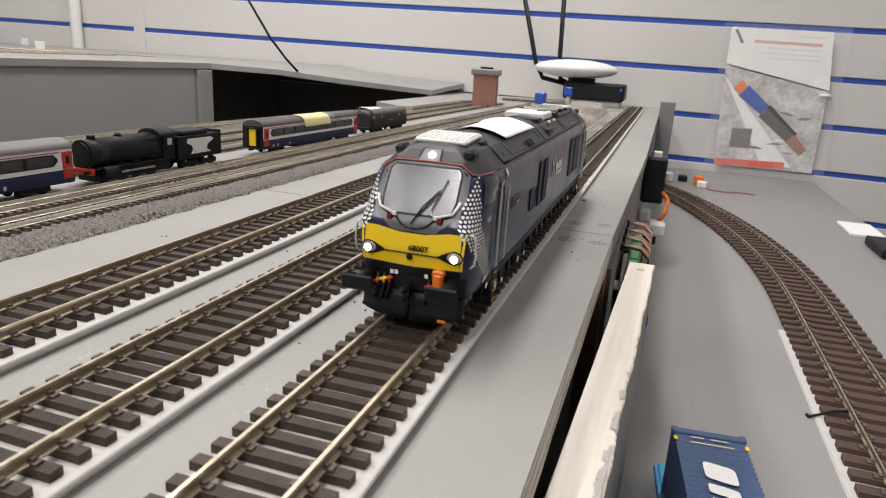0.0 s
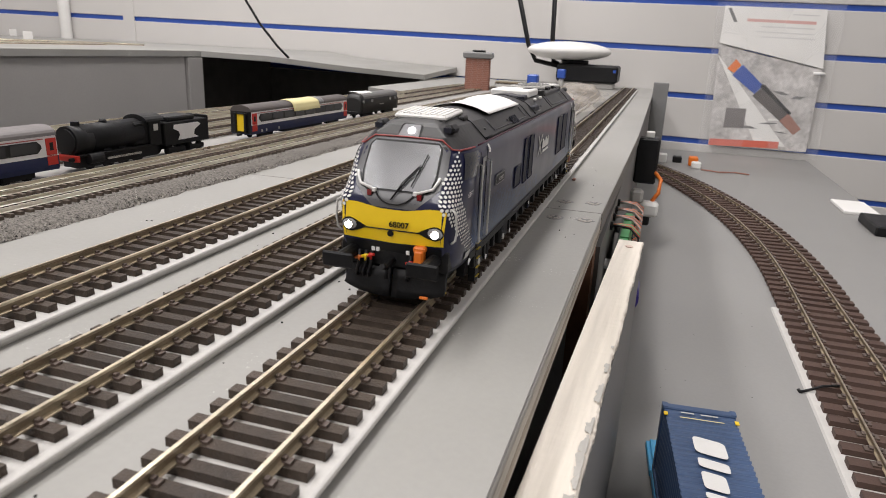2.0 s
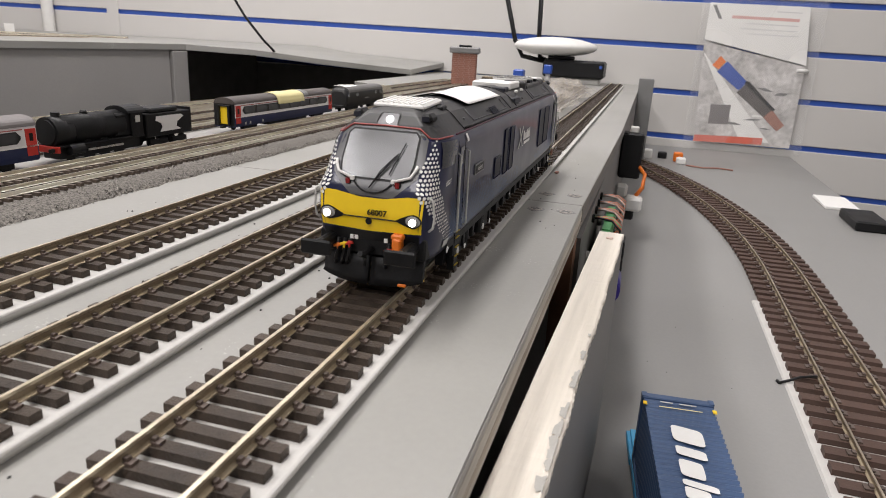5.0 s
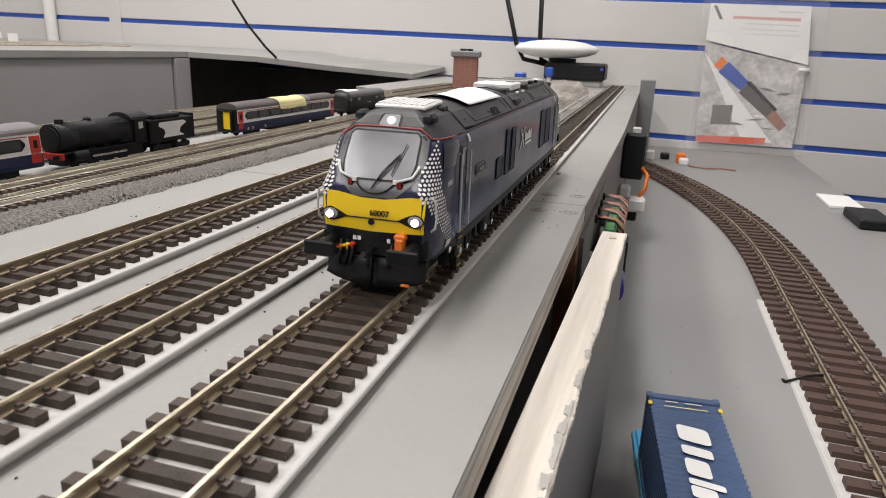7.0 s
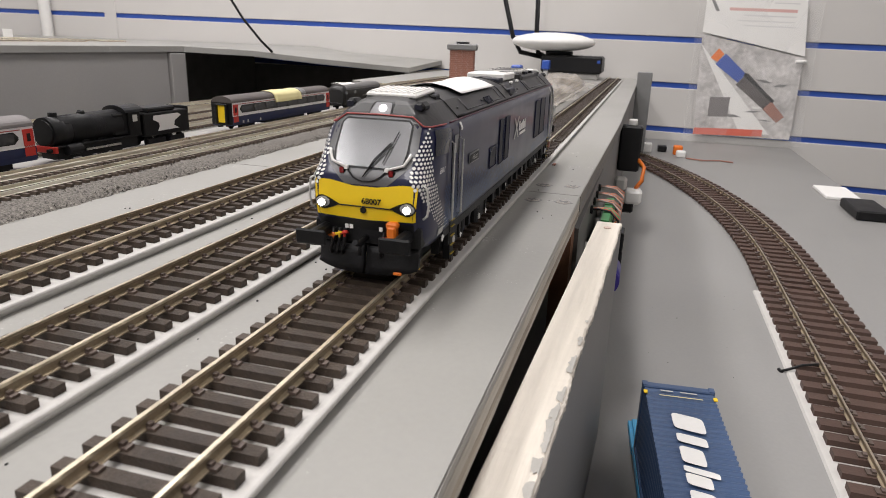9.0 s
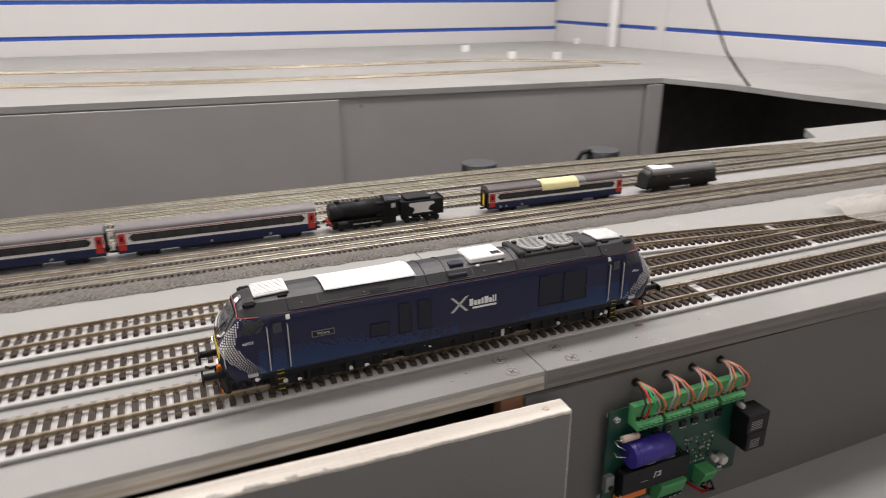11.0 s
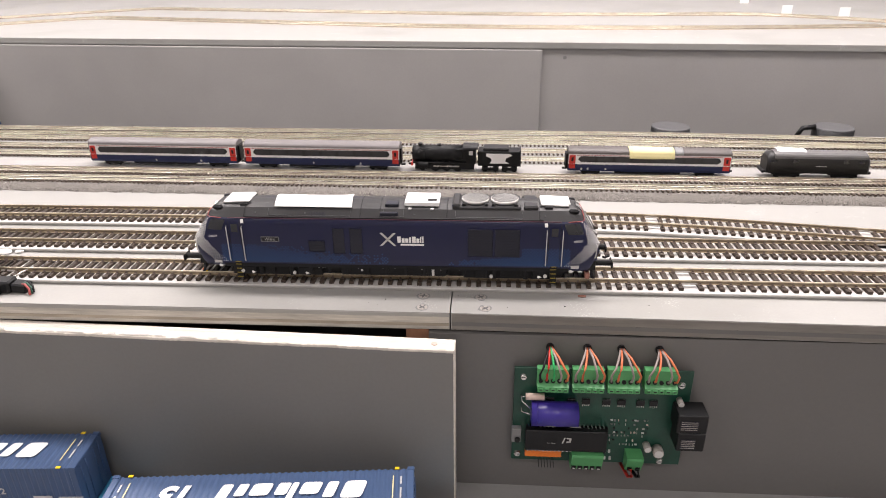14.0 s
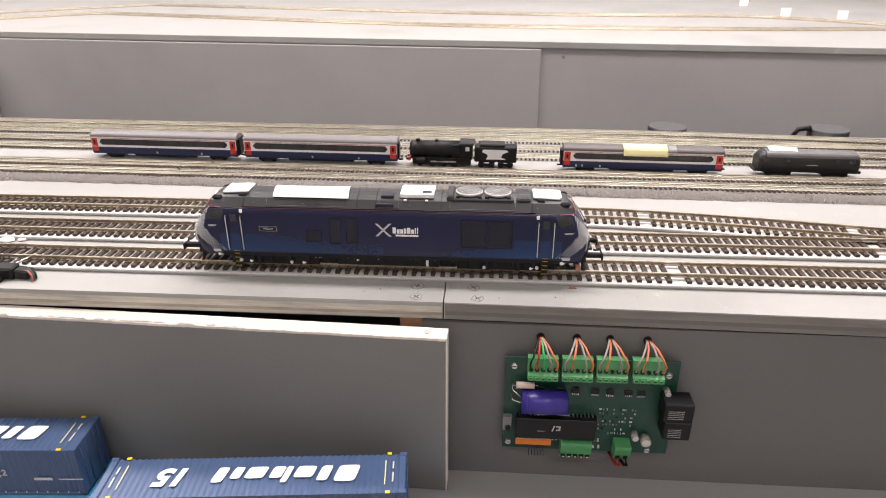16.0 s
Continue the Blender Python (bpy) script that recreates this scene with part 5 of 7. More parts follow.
def coach(at, label, n=0.1515, dark=False):
    c = thing("model_coach", label, "coach", "small scale coaches", at=at)
    half = 0.0093
    part("lower_body", extrude_x([(-half * 0.93, 0.0048), (half * 0.93, 0.0048), (half, 0.0072), (half, 0.0122), (-half, 0.0122), (-half, 0.0072)], 0, n), COACHBLUE, c, "navy lower body side")
    part("upper_body", extrude_x([(-half, 0.0122), (half, 0.0122), (half * 0.985, 0.0206), (half * 0.95, 0.0224), (-half * 0.95, 0.0224), (-half * 0.985, 0.0206)], 0.0002, n - 0.0002), COACHWHITE, c, "pale grey band")
    sec = [(half * 0.99 * math.cos(a), 0.0222 + 0.0052 * math.sin(a) ** 0.8) for a in np.linspace(0.02, math.pi - 0.02, 14)]
    part("roof", extrude_x(sec, -0.0002, n + 0.0002), DARKROOF if dark else COACHROOF, c, "dark grey curved roof" if dark else "grey curved roof")
    for s in (-1, 1):
        z0, z1, r = 0.0142, 0.0203, 0.0024
        ends = [(0.0095 + (r if k in (0, 3) else 0) if k in (0, 1, 2, 3) else n - 0.0095 - (r if k in (4, 7) else 0), (z0, z0 + r, z1 - r, z1, z1, z1 - r, z0 + r, z0)[k]) for k in range(8)]
        bm = bmesh.new()
        add_loft(bm, [[(x, s * 0.0093 - 0.00015, z) for x, z in ends], [(x, s * 0.0093 + 0.00015, z) for x, z in ends]], flat=True)
        bmesh.ops.recalc_face_normals(bm, faces=bm.faces)
        band = part("window_band", bm, BLACK, c, "black window band with rounded ends")
        for k in range(8):
            x0 = 0.0115 + k * (n - 0.021) / 8
            part("pane", box(x0, s * 0.0095 - 0.0001, 0.0148, x0 + (n - 0.021) / 8 - 0.0025, s * 0.0095 + 0.0001, 0.0197), PANE, band, "grey window pane")
        part("red_stripe", box(0.0080, s * 0.0092 - 0.0001, 0.0209, n - 0.008, s * 0.0092 + 0.0001, 0.0214), REDLINE, c)
        part("white_stripe", box(0.0, s * 0.0094 - 0.0001, 0.0120, n, s * 0.0094 + 0.0001, 0.0128), WHITE, c)
        for x0 in (0.0008, n - 0.0068):
            part("door", box(x0, s * 0.0093 - 0.0002, 0.0075, x0 + 0.0060, s * 0.0093 + 0.0002, 0.0212, 0.0), RED, c, "red end door")
            part("door_window", box(x0 + 0.0020, s * 0.0096 - 0.0001, 0.0150, x0 + 0.0040, s * 0.0096 + 0.0001, 0.0190), BLACK, c)
    if dark:
        part("corridor_door", box(-0.0009, -0.0036, 0.0072, -0.0003, 0.0030, 0.0204, 0.0), YELLOW, c, "yellow corridor door")
        for y in (-0.0048, 0.0040):
            part("corridor_rim", box(-0.0026, y - 0.0009, 0.0060, 0.0, y + 0.0009, 0.0216, 0.0003), BLACK, c, "black corridor rim")
        part("corridor_rim", box(-0.0026, -0.0038, 0.0206, 0.0, 0.0030, 0.0216, 0.0003), BLACK, c, "black corridor rim")
    else:
        part("corridor_end", box(-0.0016, -0.0038, 0.0060, 0.0, 0.0038, 0.0216, 0.0003), BLACK, c, "black corridor end")
    part("end_wall", box(-0.0003, -half * 0.97, 0.0055, -0.00002, half * 0.97, 0.0226), BLACK, c)
    part("end_wall", box(n + 0.00002, -half * 0.97, 0.0055, n + 0.0003, half * 0.97, 0.0226), BLACK, c)
    part("corridor_end", box(n, -0.0038, 0.0060, n + 0.0016, 0.0038, 0.0216, 0.0003), BLACK, c, "black corridor end")
    for x0 in (-0.005, n + 0.0005):
        part("coupling", box(x0, -0.0012, 0.0040, x0 + 0.0045, 0.0012, 0.0056, 0.0003), BLACK, c)
    n_bogie(c, 0.022)
    n_bogie(c, n - 0.022)
    part("underframe", box(0.045, -0.0080, 0.0026, n - 0.045, 0.0080, 0.0050, 0.0005), SATIN, c, "black underframe boxes")
    for x0 in ((0.070, 0.118) if not dark else (0.012, 0.018, 0.035)):
        part("tiny_plate", box(x0, -0.0095, 0.0062, x0 + 0.0016, -0.0090, 0.0082), LIGHTGREY, c)
    return c


third = on_strip(0.2740, 0.2345) @ Matrix.Diagonal((1, 1, 0.955, 1))
coach(on_strip(-0.2145), "small grey and navy coach with red doors, coupled to another", 0.157)
coach(on_strip(-0.0490), "small grey and navy coach behind the black steam locomotive", 0.158)
coach(third, "small navy coach with a yellow paper strip on its roof", dark=True)


def slip(x, y, z, w, h, mat, label, droop=0.004, yaw=0.0):
    def fn(u, v):
        yy = (v - 0.5) * h
        return Vector(((u - 0.5) * w, yy, -droop * (2 * v - 1) ** 2 * (1 if v < 0.5 else 0.3) + 0.0004 * math.sin(u * 6)))
    bm = sheet(fn, np.linspace(0, 1, 10), np.linspace(0, 1, 10))
    ob = single("paper_slip", bm, mat, label, "paper", "paper slips")
    ob.matrix_basis = pose(x, y, z, 0, 0, yaw)
    mod = ob.modifiers.new("thickness", "SOLIDIFY")
    mod.thickness = 0.0002
    return ob


def draped_slip(x0, x1, back, low, skew, mat, label):
    """Paper laid over the roof of the third coach, folded down its front side."""
    path = [(0.0094 * math.cos(a), 0.0222 + 0.0054 * math.sin(a) ** 0.8) for a in np.linspace(back, math.pi - 0.03, 14)]
    path += [(-0.0099 - 0.0004 * k / 4, 0.0216 - (0.0216 - low) * k / 4) for k in range(5)] if low else []

    def fn(u, v):
        k = v * (len(path) - 1)
        i = min(int(k), len(path) - 2)
        (ya, za), (yb, zb) = path[i], path[i + 1]
        return Vector((x0 + (x1 - x0) * u + skew * v, ya + (yb - ya) * (k - i), za + (zb - za) * (k - i) + 0.0003 + 0.00015 * math.sin(u * 7 + v * 2)))
    ob = single("paper_slip", sheet(fn, np.linspace(0, 1, 10), np.linspace(0, 1, len(path))), mat, label, "paper", "paper slips")
    ob.matrix_basis = third
    mod = ob.modifiers.new("thickness", "SOLIDIFY")
    mod.thickness = 0.0002
    return ob


draped_slip(0.0565, 0.0985, 1.35, 0.0185, 0.0008, CREAM, "yellow paper slip folded over a coach roof")
draped_slip(0.0990, 0.1070, 1.5, 0, 0.0004, MIDGREY, "grey paper slip on a coach roof")


def steam_locomotive():
    c = thing("steam_locomotive", "small black steam locomotive with a red buffer beam", "locomotive", at=on_strip(0.1205) @ Matrix.Diagonal((0.92, 1, 1, 1)))
    part("running_plate", box(0.002, -0.0085, 0.0085, 0.070, 0.0085, 0.0096, 0.0003), SATIN, c, "black running plate")
    part("boiler", smooth(cyl((0.032, 0, 0.0168), (1, 0, 0), 0.0080, 0.046, 24, 0.0084)), SATIN, c, "black boiler")
    part("smokebox", smooth(cyl((0.0085, 0, 0.0165), (1, 0, 0), 0.0082, 0.013, 24)), BLACK, c, "black smokebox")
    part("smokebox_door", smooth(cyl((0.0022, 0, 0.0165), (1, 0, 0), 0.0068, 0.0020, 20)), BLACK, c)
    part("number_plate", box(0.0014, -0.0022, 0.0190, 0.0017, 0.0022, 0.0198), LIGHTGREY, c)
    part("chimney", cyl((0.0095, 0, 0.0252), (0, 0, 1), 0.0024, 0.0030, 16), BLACK, c)
    part("dome", smooth(cyl((0.030, 0, 0.0255), (0, 0, 1), 0.0026, 0.0022, 16, 0.0016)), BLACK, c)
    part("frame_plate", box(0.004, -0.0060, 0.0020, 0.068, 0.0060, 0.0086, 0.0003), BLACK, c, "black frame between the wheels")
    part("firebox", box(0.047, -0.0072, 0.0095, 0.061, 0.0072, 0.0235, 0.0012), SATIN, c)
    part("cab", box(0.059, -0.0085, 0.0088, 0.0695, 0.0085, 0.0235, 0.0004), SATIN, c, "black cab")
    part("cab_roof", extrude_x([(0.0090 * math.cos(a), 0.0232 + 0.0042 * math.sin(a)) for a in np.linspace(0, math.pi, 10)], 0.056, 0.072), BLACK, c, "black curved cab roof")
    part("buffer_beam", box(0.0, -0.0088, 0.0060, 0.0022, 0.0088, 0.0094, 0.0003), RED, c, "dull red buffer beam")
    for s in (-1, 1):
        part("buffer", cyl((-0.0012, s * 0.006, 0.0074), (1, 0, 0), 0.0011, 0.003, 10), BLACK, c)
        part("cylinder", cyl((0.0135, s * 0.0078, 0.0070), (1, 0, 0), 0.0030, 0.010, 14), BLACK, c)
        for x in (0.026, 0.038, 0.050):
            part("driving_wheel", cyl((x, s * 0.0050, 0.0055), (0, 1, 0), 0.0055, 0.0014, 24), BLACK, c)
        part("leading_wheel", cyl((0.012, s * 0.0050, 0.0030), (0, 1, 0), 0.0030, 0.0014, 18), BLACK, c)
        part("coupling_rod", box(0.024, s * 0.0068 - 0.0004, 0.0048, 0.052, s * 0.0068 + 0.0004, 0.0060), SILVER, c)
        part("cab_window", box(0.0625, s * 0.0086 - 0.0001, 0.0175, 0.0665, s * 0.0086 + 0.0001, 0.0215), LIGHTGREY, c)
    t = thing("tender", "small black tender with a torn white paper patch on its side", "tender", at=on_strip(0.1868))
    part("tank", box(0.0, -0.0087, 0.0068, 0.0415, 0.0087, 0.0215, 0.0006), SATIN, t, "black tender tank")
    part("coal_space", box(0.005, -0.0078, 0.0215, 0.030, 0.0078, 0.0245, 0.0008), BLACK, t)
    part("end_plate", box(0.0405, -0.0087, 0.0068, 0.0418, 0.0087, 0.0232, 0.0003), BLACK, t)
    pts = [(0.0085, 0.0195), (0.031, 0.0195), (0.0335, 0.0180), (0.0275, 0.0150), (0.0265, 0.0120), (0.0310, 0.0098), (0.0115, 0.0096), (0.0135, 0.0125), (0.0125, 0.0150), (0.0078, 0.0170)]
    bm = bmesh.new()
    add_loft(bm, [[(x, -0.0091, z) for x, z in pts], [(x, -0.0088, z) for x, z in pts]], flat=True)
    part("torn_patch", bm, COACHWHITE, t, "torn pale paper patch")
    n_bogie(t, 0.012, half=0.008)
    n_bogie(t, 0.031, half=0.007)
    return c


steam_locomotive()


def small_diesel():
    c = thing("small_diesel", "small dark grey diesel locomotive with white paper on its roof", "locomotive", at=on_strip(0.4590))
    n = 0.092
    rings = []
    for x, w, z1 in ((0.0, 0.0084, 0.0205), (0.0012, 0.0090, 0.0225), (0.003, 0.0093, 0.0238), (0.006, 0.0093, 0.0242), (n - 0.006, 0.0093, 0.0242), (n - 0.003, 0.0093, 0.0238), (n - 0.0012, 0.0090, 0.0225), (n, 0.0084, 0.0205)):
        rings.append([(x, -w, 0.0055), (x, -w, z1 - 0.006), (x, -w * 0.93, z1 - 0.0030), (x, -w * 0.55, z1 - 0.0004), (x, 0, z1), (x, w * 0.55, z1 - 0.0004), (x, w * 0.93, z1 - 0.0030), (x, w, z1 - 0.006), (x, w, 0.0055)])
    bm = bmesh.new()
    add_loft(bm, rings)
    part("body", bm, DIESELGREY, c, "dark grey body")
    part("roof", extrude_x([(-0.0095, 0.0198), (0.0095, 0.0198), (0.0091, 0.0219), (0.0078, 0.0234), (0.0052, 0.0246), (0, 0.0250), (-0.0052, 0.0246), (-0.0078, 0.0234), (-0.0091, 0.0219)], 0.006, n - 0.003), DIESELROOF, c, "mid grey roof")
    for s in (-1, 1):
        for x in (0.0035, 0.0230, 0.0680, 0.0815):
            part("window", box(x, s * 0.0093 - 0.0001, 0.0158, x + 0.005, s * 0.0093 + 0.0002, 0.0188), DARKGLASS, c)
        for x in (0.0025, n - 0.0025):
            part("handrail", tube([(x, s * 0.0094, 0.0080), (x, s * 0.0100, 0.0090), (x, s * 0.0100, 0.0165), (x, s * 0.0094, 0.0175)], 0.00025, 5), BLACK, c)
        part("stripe", box(0.044, s * 0.0094 - 0.0001, 0.0125, 0.054, s * 0.0094 + 0.0001, 0.0130), LIGHTGREY, c)
    for x in (-0.003, n):
        part("buffer_beam", box(x, -0.0075, 0.0050, x + 0.003, 0.0075, 0.0075, 0.0003), BLACK, c)
    n_bogie(c, 0.020, half=0.012)
    n_bogie(c, n - 0.020, half=0.012)
    return c


small_diesel()
slip(0.4820, 0.2290, 0.0278, 0.026, 0.014, PAPER, "white paper slip on a small locomotive roof", 0.002, -6)

# ---- point motor beside the front track ----
pm = thing("point_motor", "black point motor with red and green wires beside the front track", "point motor", at=pose(-0.112, -0.0275, 0, 0, 0, 1.0))
part("housing", box(-0.062, -0.0055, 0.0, -0.006, 0.0055, 0.0085, 0.0012), BLACK, pm, "black plastic housing")
part("housing_end", box(-0.070, -0.0050, 0.0, -0.0622, 0.0052, 0.0070, 0.0010), BLACK, pm)
for px in (-0.052, -0.014):
    part("lug", box(px - 0.0022, -0.0155, 0.0, px + 0.0022, -0.005, 0.0030, 0.0006), BLACK, pm, "black fixing lug")
part("end_cap", box(-0.0062, -0.0045, 0.0, 0.004, 0.0040, 0.0065, 0.0010, pose(0, 0, 0, 0, 8, 0)), BLACK, pm)
for k, (mat, lab) in enumerate(((REDLINE, "dull red wire"), (PCBG, "dark green wire"), (BLACK, "black wire"))):
    part("wire", tube([(0.000, -0.002 + 0.002 * k, 0.0055), (0.0040, -0.003 + 0.002 * k, 0.0062), (0.0075, -0.005 + 0.002 * k, 0.0040), (0.0090, -0.0075 + 0.002 * k, 0.0009)], 0.0008, 6), mat, pm, lab)
part("drive_rod", tube([(-0.012, 0.004, 0.006), (-0.008, 0.015, 0.0068), (-0.007, 0.024, 0.0060)], 0.0007), SILVER, pm)

# ---- containers on flat wagons ----
CL, CW, CH = 0.1835, 0.0338, 0.0380


def corrugated():
    bm = bmesh.new()
    n = 46
    h = 0.0004
    rings = []
    for i in range(n * 4 + 1):
        x = -CL / 2 + 0.004 + (CL - 0.008) * i / (n * 4)
        o = h if i % 4 in (1, 2) else 0.0
        y, z = CW / 2 - 0.0006 + o - h, CH - 0.0006 + o - h
        rings.append([(x, -y, 0.002), (x, -y, z), (x, y, z), (x, y, 0.002)])
    add_loft(bm, rings, flat=True)
    return bm


def blobs(m, rects):
    """Flat slanted shapes with rounded corners."""
    bm = bmesh.new()
    for x, y, w, h, s in rects:
        ring = []
        for k in range(20):
            a = k * math.tau / 20
            c, d = math.cos(a), math.sin(a)
            u, v = math.copysign(abs(c) ** 0.35, c) * w / 2, math.copysign(abs(d) ** 0.35, d) * h / 2
            ring.append((x + u + s * v / h, y + v))
        add_loft(bm, [[m @ Vector((p, q, 0)) for p, q in ring], [m @ Vector((p, q, 0.0001)) for p, q in ring]], flat=True)
    return bm


def container(at, number):
    c = thing("shipping_container", "dark blue corrugated shipping container on a flat wagon", "container", "blue containers", at=at)
    part("shell", corrugated(), CONTBLUE, c, "dark blue corrugated shell")
    part("base_rail", box(-CL / 2, -CW / 2, 0.0, CL / 2, CW / 2, 0.0026, 0.0003), CONTBLUE, c)
    for sx in (-1, 1):
        e = sx * CL / 2
        part("end_frame", box(min(e, e - sx * 0.0045), -CW / 2, 0.0, max(e, e - sx * 0.0045), CW / 2, CH, 0.0005), CONTBLUE, c, "dark blue end frame")
        for sy in (-1, 1):
            part("corner_casting", box(min(e + sx * 0.0002, e - sx * 0.0040), sy * (CW / 2 - 0.0012) - 0.0013, CH - 0.0020, max(e + sx * 0.0002, e - sx * 0.0040), sy * (CW / 2 - 0.0012) + 0.0013, CH + 0.0003), CONTBLUE, c)
            part("corner_mark", box(e - sx * 0.0105 - 0.0014, sy * (CW / 2 - 0.0008) - 0.0008, CH - 0.0003, e - sx * 0.0105 + 0.0014, sy * (CW / 2 - 0.0008) + 0.0010, CH + 0.0002), YELLOW, c, "yellow corner mark")
            for k in range(2):
                part("lock_rod", tube([(e + sx * 0.0003, sy * (0.005 + k * 0.006), 0.003), (e + sx * 0.0003, sy * (0.005 + k * 0.006), CH - 0.003)], 0.00035, 5), CONTBLUE, c)
        part("roof_print", bars(axes((e - sx * 0.0125, 0, CH + 0.0001), (0, 1, 0), (-1, 0, 0)), [(0, 0, 0.020, 0.0007, 0)]), CREAM, c, "thin pale roof line")
        part("roof_print", bars(axes((e - sx * 0.0078, 0, CH + 0.0001), (0, 1, 0), (-1, 0, 0)), [(-0.004, 0, 0.008, 0.0010, 0), (0.006, 0, 0.006, 0.0010, 0)]), LIGHTGREY, c)
    # roof: blocks for the firm's name, and the number, read from the other side
    m = axes((0, 0, CH + 0.00015), (-1, 0, 0), (0, -1, 0))
    blocks = [(-0.0560, 0.0, 0.0130, 0.0135), (-0.0425, -0.0004, 0.0068, 0.0124), (-0.0305, -0.0018, 0.0118, 0.0096), (-0.0198, 0.0, 0.0040, 0.0135), (-0.0138, -0.0018, 0.0075, 0.0096),
              (-0.0010, -0.0018, 0.0118, 0.0096), (0.0105, -0.0018, 0.0062, 0.0096), (0.0205, -0.0004, 0.0068, 0.0124)]
    for x, dy, w, h in blocks:
        part("roof_block", blobs(m, [(x, dy, w, h, 0.25 * h)]), WHITE, c, "white slanted block of the firm's mark")
    part("roof_number", lettering(number, 0.0132, m @ Matrix.Translation((0.0480, 0, 0.0001)), 0.25, 0.0, 0.0009), WHITE, c, "white number")
    # side facing the viewer
    m = axes((0.012, -CW / 2 - 0.00012, 0.0232), (1, 0, 0), (0, 0, 1))
    part("slogan", lettering("LESS CO", 0.0088, m, 0.0, 0.0, 0.00055), LIGHTGREY, c, "pale grey slogan lettering")
    part("slogan_small", lettering("2", 0.0046, m @ Matrix.Translation((0.0300, -0.0038, 0)), 0.0, 0.0, 0.0002), LIGHTGREY, c)
    for dx in (-0.0235, -0.0147, -0.0059, 0.0029, 0.0150, 0.0240):
        part("slogan_dash", bars(m, [(dx, -0.0068, 0.0064, 0.0022, 0.0018)], 0.0003), LIGHTGREY, c, "pale slanted dash under the slogan")
    m = axes((-CL / 2 + 0.020, -CW / 2 - 0.00012, 0.0255), (1, 0, 0), (0, 0, 1))
    part("side_emblem", bars(m, [(-0.007 + k * 0.0031, 0.0016, 0.0022, 0.0034 if k in (0, 1, 3, 6) else 0.0026, 0) for k in range(7)]), WHITE, c, "small white emblem blocks")
    part("side_emblem_lower", bars(m, [(0.0045 + k * 0.0024, -0.0028, 0.0017, 0.0026, 0) for k in range(4)]), BRICK, c, "small dull red emblem blocks")
    for bar in ((0.0, -0.0105, 0.0065, 0.0018, 0), (0.042, -0.0115, 0.034, 0.0009, 0), (0.138, -0.0110, 0.012, 0.0022, 0), (0.156, -0.0112, 0.016, 0.0009, 0)):
        part("side_print", bars(m, [bar]), LIGHTGREY, c, "small printed bar")
    bm = bmesh.new()
    for k in range(26):
        add_box(bm, -CL / 2 + 0.006 + k * 0.0069, -CW / 2 - 0.0004, 0.0028, -CL / 2 + 0.0066 + k * 0.0069, -CW / 2, 0.0040)
    part("rail_ticks", bm, LIGHTGREY, c, "tiny pale rail fittings")
    return c


